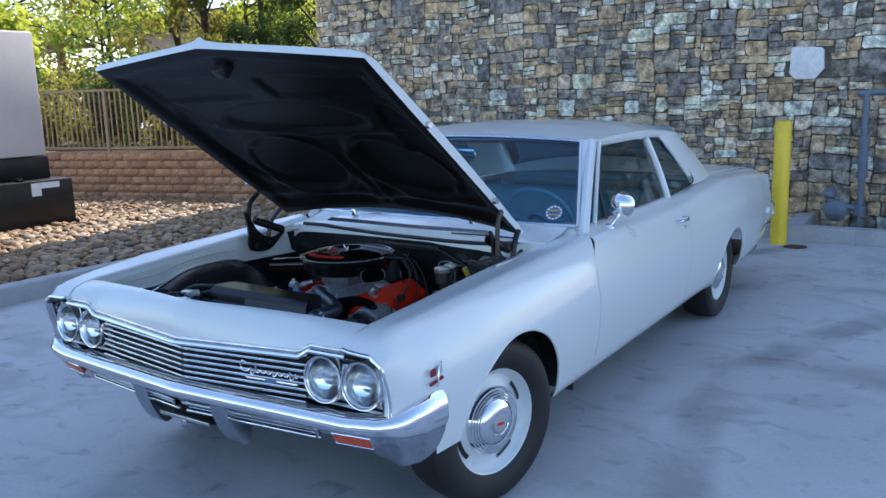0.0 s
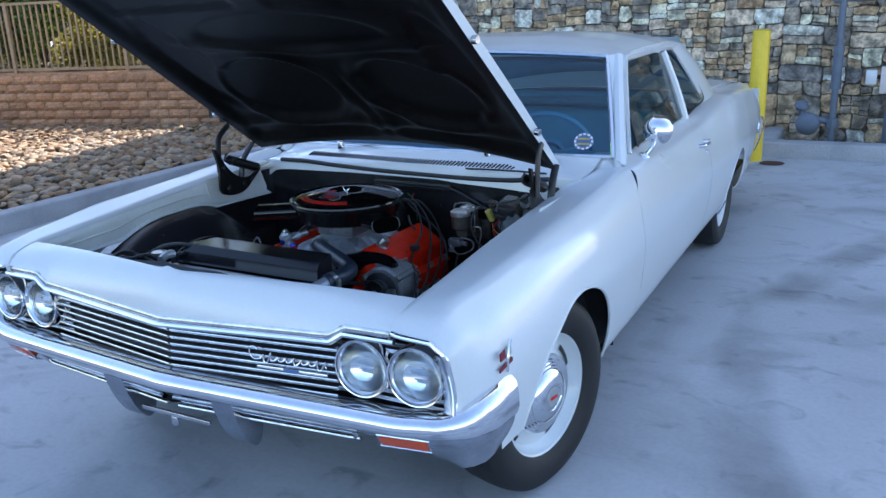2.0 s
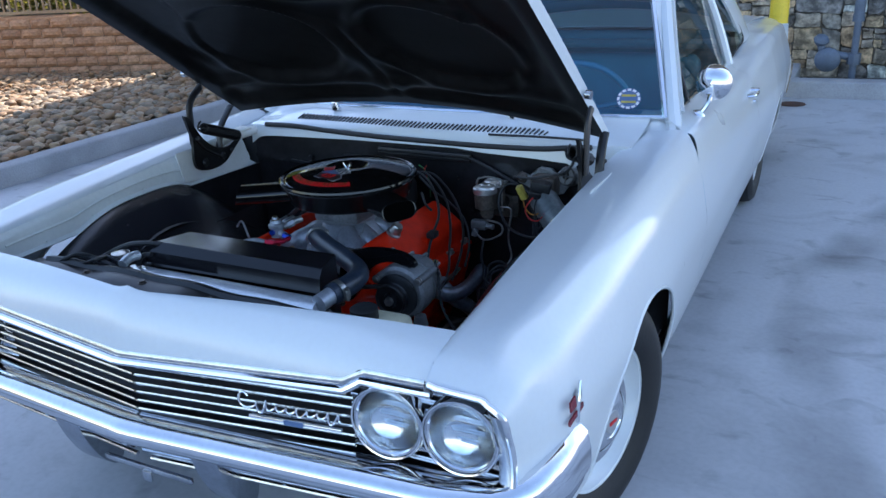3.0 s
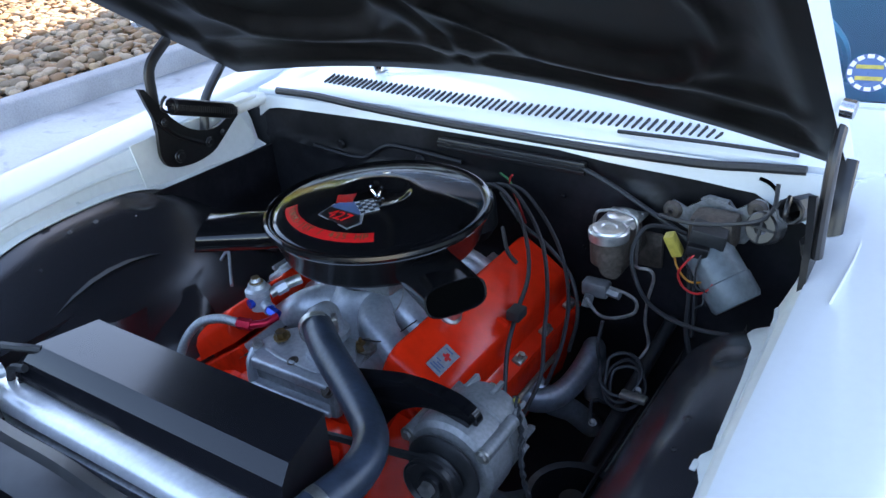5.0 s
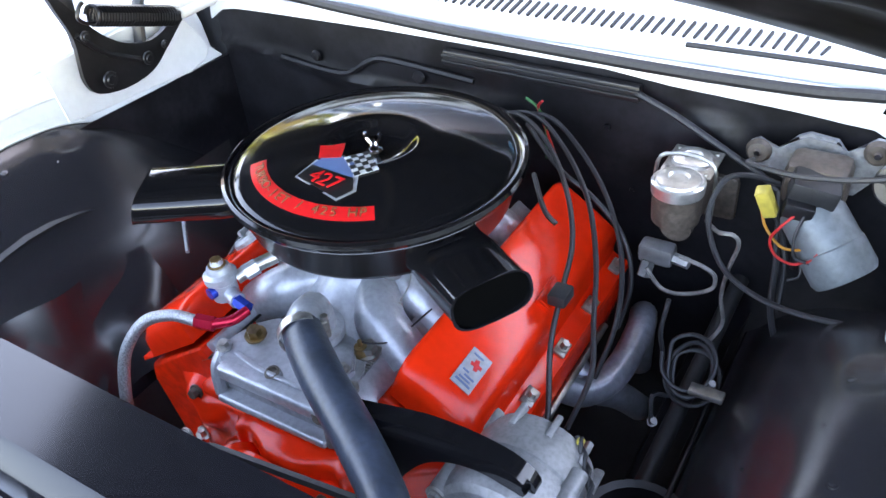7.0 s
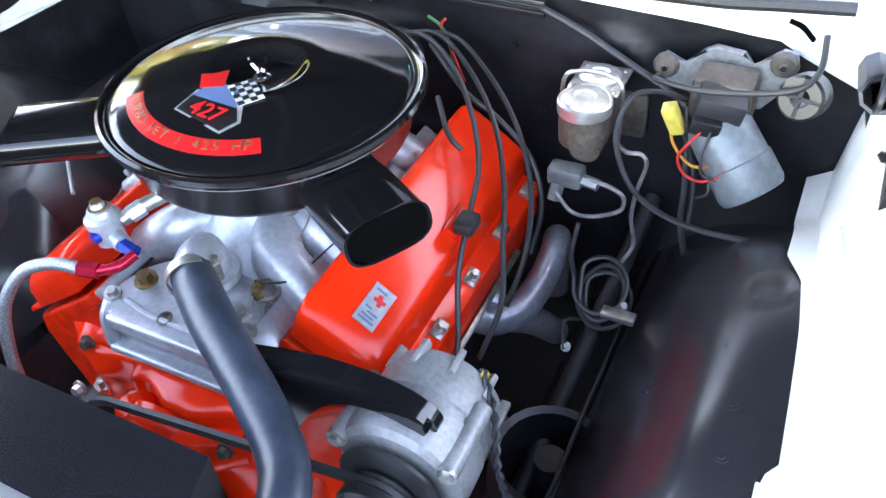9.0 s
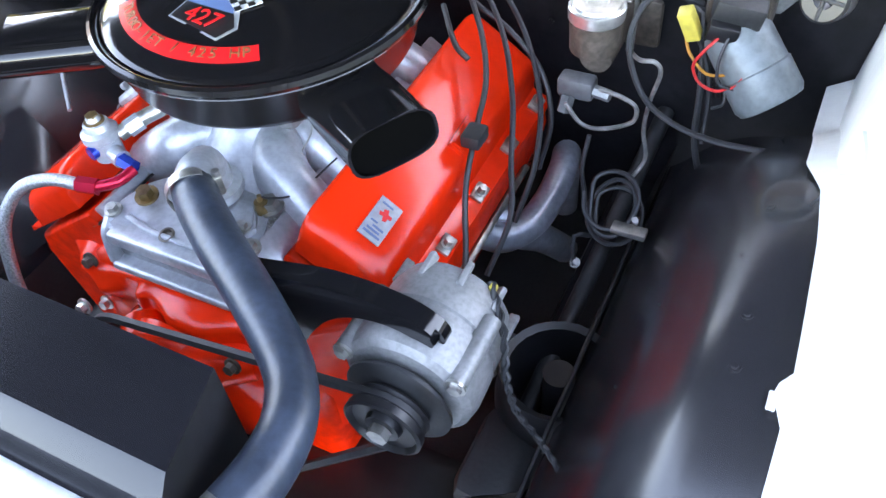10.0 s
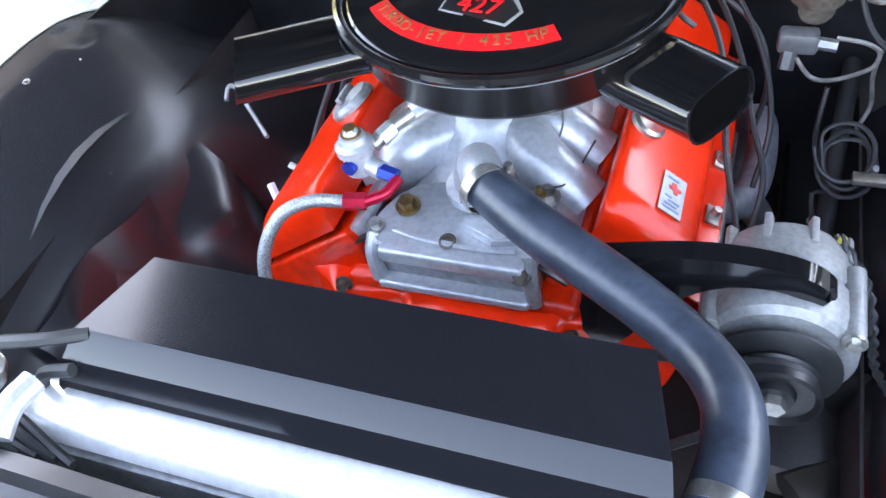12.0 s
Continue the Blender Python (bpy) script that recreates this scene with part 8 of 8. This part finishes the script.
sheet(bm, cover_at, 24, 5)
cover_front = part("radiator_cover", bm, COVER_BLACK, car, "folded satin black radiator cover", sharp=20)
bm = bmesh.new()
a = [cover_at(1.0, v) for v in (0, 0.2, 0.4, 0.6, 0.8, 1.0)]
lowr = [Vector((p.x, p.y, 0.45)) for p in (a[0], a[-1])]
bm.faces.new([bm.verts.new(p) for p in a] + [bm.verts.new(lowr[1]), bm.verts.new(lowr[0])])
a = [cover_at(0.0, v) for v in (0, 0.2, 0.4, 0.6, 0.8, 1.0)]
lowl = [Vector((p.x, p.y, 0.45)) for p in (a[0], a[-1])]
bm.faces.new([bm.verts.new(p) for p in a] + [bm.verts.new(lowl[1]), bm.verts.new(lowl[0])])
sheet(bm, lambda u, v: lerp(cover_at(u, 0) + Vector((0, -0.012, -0.03)), Vector((lerp(-0.312, 0.190, u), -0.235, 0.42)), v), 8, 4)
part("cover_sides", bm, BLACK, cover_front)
bm = bmesh.new()
box(bm, (-0.37, -0.41, 0.36), (0.26, -0.350, 0.705), 0.006, m=pose(0, 0, 0, 0, 0, 0))
rad = part("radiator", bm, ALU_DULL, car, "aluminium radiator")
bm = bmesh.new()
sheet(bm, lambda u, v: Vector((lerp(-0.385, 0.240, u), lerp(-0.344, -0.408, v), lerp(0.742, 0.736, u) - 0.018 * (2 * v - 1) ** 4)), 12, 10)
thick(part("top_tank", bm, mat("bright_aluminium", (0.85, 0.86, 0.87), 0.3, 0.5, 0.08, 20, 0.15, 120), rad, "bright aluminium top tank"), 0.03)
bm = bmesh.new()
tube(bm, [(-0.338, -0.38, 0.782), (-0.342, -0.41, 0.783), (-0.338, -0.438, 0.776)], 0.013, 10, 4)
part("tank_end", bm, ALU, rad)
part("filler_neck", lathe(bmesh.new(), [(0.018, 0), (0.019, 0.008), (0.024, 0.010), (0.025, 0.018), (0.014, 0.021), (0, 0.021)], pose(-0.40, -0.385, 0.765), 24), STEEL, rad, "zinc radiator cap")
for k, pts in enumerate(([(-0.30, -0.33, 0.80), (-0.34, -0.35, 0.805), (-0.40, -0.36, 0.795), (-0.50, -0.36, 0.75)], [(-0.31, -0.36, 0.78), (-0.345, -0.365, 0.77), (-0.38, -0.36, 0.72)])):
    lead(pts, 0.007, RUBBER, "overflow_hose")
# support panel ahead of the radiator
bm = bmesh.new()


def support_at(u, v):
    i = min(6, round(v * 6))
    y = [-0.440, -0.445, -0.462, -0.470, -0.505, -0.520, -0.530][i]
    z = [0.745, 0.772, 0.776, 0.766, 0.764, 0.755, 0.45][i]
    return Vector((lerp(-0.60, 0.50, u), y, z - 0.022 * soft(0.3, 0.75, u) + 0.003 * math.sin(u * 30)))


sheet(bm, support_at, 40, 6)
sup = thick(part("radiator_support", bm, BLACK, car, "black radiator support panel", sharp=30), 0.003)
for x in (-0.42, -0.22, 0.0, 0.22, 0.38):
    part("support_bolt", hexbolt(bmesh.new(), (x, -0.487, 0.762 - 0.022 * soft(0.3, 0.75, (x + 0.6) / 1.1)), (0, 0, 1), 0.008, 0.006), CAST_GREY, sup)
part("latch_brace", tube(bmesh.new(), [(0, -0.52, 0.74), (0, -0.60, 0.76), (0, -0.68, 0.80)], 0.02, 8, 4, flat=0.5), BLACK, car)
bm = bmesh.new()
sheet(bm, lambda u, v: Vector((lerp(-0.68, 0.68, u), lerp(-0.53, -0.66, v), lerp(0.50, 0.49, v))), 8, 3)
part("nose_floor", bm, RUBBER, car)
jar = part("washer_jar", box(bmesh.new(), (0.31, -0.42, 0.50), (0.46, -0.30, 0.705), 0.02, seg=3), CREAM_PLASTIC, car, "cream plastic washer jar with black cap")
part("jar_cap", lathe(bmesh.new(), [(0.034, 0), (0.034, 0.026), (0.028, 0.03), (0, 0.03)], pose(0.36, -0.365, 0.704), 24), RUBBER, jar, "black cap")
part("horn", lathe(bmesh.new(), [(0, 0.04), (0.05, 0.03), (0.058, 0.0), (0.05, -0.03)], axis_m((0.50, -0.46, 0.62), (0.1, -1, 0.2)), 24), BLACK, car)
part("battery_tray", box(bmesh.new(), (-0.60, -0.50, 0.44), (-0.40, -0.24, 0.46), 0.01), BLACK, car)
for k in range(5):
    lead([(-0.62, -0.50 + 0.02 * k, 0.70), (-0.55 + 0.03 * k, -0.46, 0.77 + 0.012 * (k % 3)), (-0.42, -0.45 + 0.015 * k, 0.765 + 0.01 * (k % 2)), (-0.36 + 0.02 * k, -0.43, 0.74)], 0.005, GREY_WIRE if k % 2 else RUBBER, "front_wiring")
part("hood_bump", lathe(bmesh.new(), [(0, 0.025), (0.012, 0.022), (0.016, 0)], pose(0.60, -0.52, 0.80), 12), RUBBER, car)
part("core_block", box(bmesh.new(), (-0.66, -0.60, 0.46), (-0.60, -0.44, 0.76), 0.01), BLACK, car, "black side of the radiator support")
part("core_block", box(bmesh.new(), (0.50, -0.60, 0.46), (0.66, -0.56, 0.74), 0.01), BLACK, car, "black side of the radiator support")
# creased black splash panel below the far skirt, torn at its edge
bm = bmesh.new()
sheet(bm, lambda u, v: Vector((lerp(-0.545, -0.43 + 0.02 * math.sin(u * 9), v) + 0.008 * math.sin(u * 14 + v * 3), lerp(-0.26, 0.14, u), lerp(0.62, 0.44 + 0.03 * math.sin(u * 11), v) + 0.010 * math.sin(v * 7 + u * 5))), 40, 16)
part("splash_flap", bm, SKIRT, car, "creased black rubber splash flap")
for p, q in (((-0.405, 0.105, 0.575), (-0.385, 0.085, 0.555)), ((-0.375, 0.125, 0.60), (-0.355, 0.125, 0.59))):
    part("white_tab", tube(bmesh.new(), [p, q], 0.006, 4, flat=0.4), WHITE_INK, car, "small white tab")


# ---- pieces of the walls, the fence and the stone bed ----
def lay_stones():
    singles, fv, ff = build_stones()
    for v, f, mt in singles:
        piece("stone", pydata("stone", v, f, mt), wall)
    rest = piece("stone_cladding", pydata("stone_cladding", fv, ff, STONE_FAR), wall)
    rest["kind"] = "stuff"


def lay_blocks():
    rng = random.Random(5)
    shapes = []
    for _ in range(4):
        bm = bmesh.new()
        sheet(bm, lambda u, v: Vector((0.294 * u, -0.012 * rng.random() - (0.03 if 0.01 < u < 0.99 and 0.01 < v < 0.99 else 0.0), 0.117 * v)), 5, 3)
        me = bpy.data.meshes.new("block")
        bmesh.ops.recalc_face_normals(bm, faces=bm.faces)
        bm.to_mesh(me)
        bm.free()
        me.materials.append(BLOCK)
        shapes.append(me)
    for row in range(6):
        x = 0.15 * (row % 2) + BLEN - 0.3 * 30
        while x + 0.29 <= BLEN + 0.02:
            piece("block", shapes[rng.randrange(4)], blockwall, m=BM @ pose(x, 0.035 + 0.006 * row, 0.09 + 0.122 * row))
            x += 0.3
    bm = bmesh.new()
    box(bm, (0, 0.055, 0.80), (BLEN, 0.36, 0.838), 0.01, m=BM)
    part("wall_cap", bm, BLOCK, blockwall, "flat block coping")


def fence():
    t = thing("fence", BM @ Vector((BLEN / 2, 0.15, 0.84)), "bronze-brown metal picket fence on the retaining wall", "fence")
    me = pydata("picket", *cuboid(-0.010, -0.010, 0, 0.010, 0.010, 0.93), BRONZE, False)
    post = pydata("post", *cuboid(-0.025, -0.025, -0.02, 0.025, 0.025, 0.975), BRONZE, False)
    n = int(BLEN / 0.1)
    for i in range(n):
        if i % 18 == 8:
            piece("post", post, t, m=BM @ pose(0.06 + i * 0.1, 0.16, 0.838))
        else:
            piece("picket", me, t, m=BM @ pose(0.06 + i * 0.1, 0.16, 0.875))
    for z in (0.875, 1.77):
        part("rail", box(bmesh.new(), (0, 0.142, z), (BLEN, 0.178, z + 0.035), m=BM), BRONZE, t, smooth=False)


def cuboid(x0, y0, z0, x1, y1, z1):
    v = [(x, y, z) for x in (x0, x1) for y in (y0, y1) for z in (z0, z1)]
    return v, [(0, 1, 3, 2), (4, 6, 7, 5), (0, 4, 5, 1), (2, 3, 7, 6), (0, 2, 6, 4), (1, 5, 7, 3)]


def river_stones():
    rng = random.Random(3)
    bm = bmesh.new()
    bmesh.ops.create_icosphere(bm, subdivisions=2, radius=1.0)
    base_v = [v.co.copy() for v in bm.verts]
    base_f = [tuple(v.index for v in f.verts) for f in bm.faces]
    bm.free()
    bm = bmesh.new()
    bmesh.ops.create_icosphere(bm, subdivisions=1, radius=1.0)
    low_v = [v.co.copy() for v in bm.verts]
    low_f = [tuple(v.index for v in f.verts) for f in bm.faces]
    bm.free()
    shapes = []
    for i in range(6):
        vs = [v * (1 + 0.22 * noise.noise(v * 1.3 + Vector((i * 7.1, 0, 0)))) for v in base_v]
        shapes.append(pydata("river_stone", vs, base_f, PEBBLE))
    bed = thing("river_stone_bed", (-6.5, 2.5, 0.09), "bed of loose tan and grey river stones", "river stones", kind="stuff")
    v, f = [], []
    near = 0
    step = 0.062
    for ix in range(int(9.6 / step)):
        for iy in range(int(13 / step)):
            x = -4.33 - ix * step + rng.uniform(-0.04, 0.04)
            y = -6.5 + iy * step + rng.uniform(-0.05, 0.05)
            if y > 3.15 + (x + 17) * 0.2645 - 0.02 or y < -2.5 and x < -6 or x > -4.31 or (x < -7.1 and -0.9 < y < 3.5):
                continue
            s = rng.choice((0.022, 0.027, 0.032, 0.038, 0.052)) * rng.uniform(0.85, 1.2)
            m = Matrix.LocRotScale((x, y, 0.10 + s * 0.35 + rng.uniform(0, 0.03)), Euler((rng.uniform(-0.3, 0.3), rng.uniform(-0.3, 0.3), rng.uniform(0, 6.3))), (s * rng.uniform(1.0, 1.4), s, s * rng.uniform(0.5, 0.75)))
            if near < 300 and x > -5.45 and 1.4 < y < 4.6 and rng.random() < 0.6:
                piece("river_stone", shapes[rng.randrange(6)], bed, m=m)
                near += 1
            else:
                k = len(v)
                vs = low_v if x < -6.6 else base_v
                fs = low_f if x < -6.6 else base_f
                sh = rng.uniform(0, 50)
                v += [m @ (p * (1 + 0.2 * noise.noise(p * 1.3 + Vector((sh, 0, 0))))) for p in vs]
                f += [tuple(k + q for q in face) for face in fs]
    rest = piece("river_stones", pydata("river_stones", v, f, PEBBLE_FAR), bed)
    rest["kind"] = "stuff"


lay_stones()
lay_blocks()
fence()
river_stones()
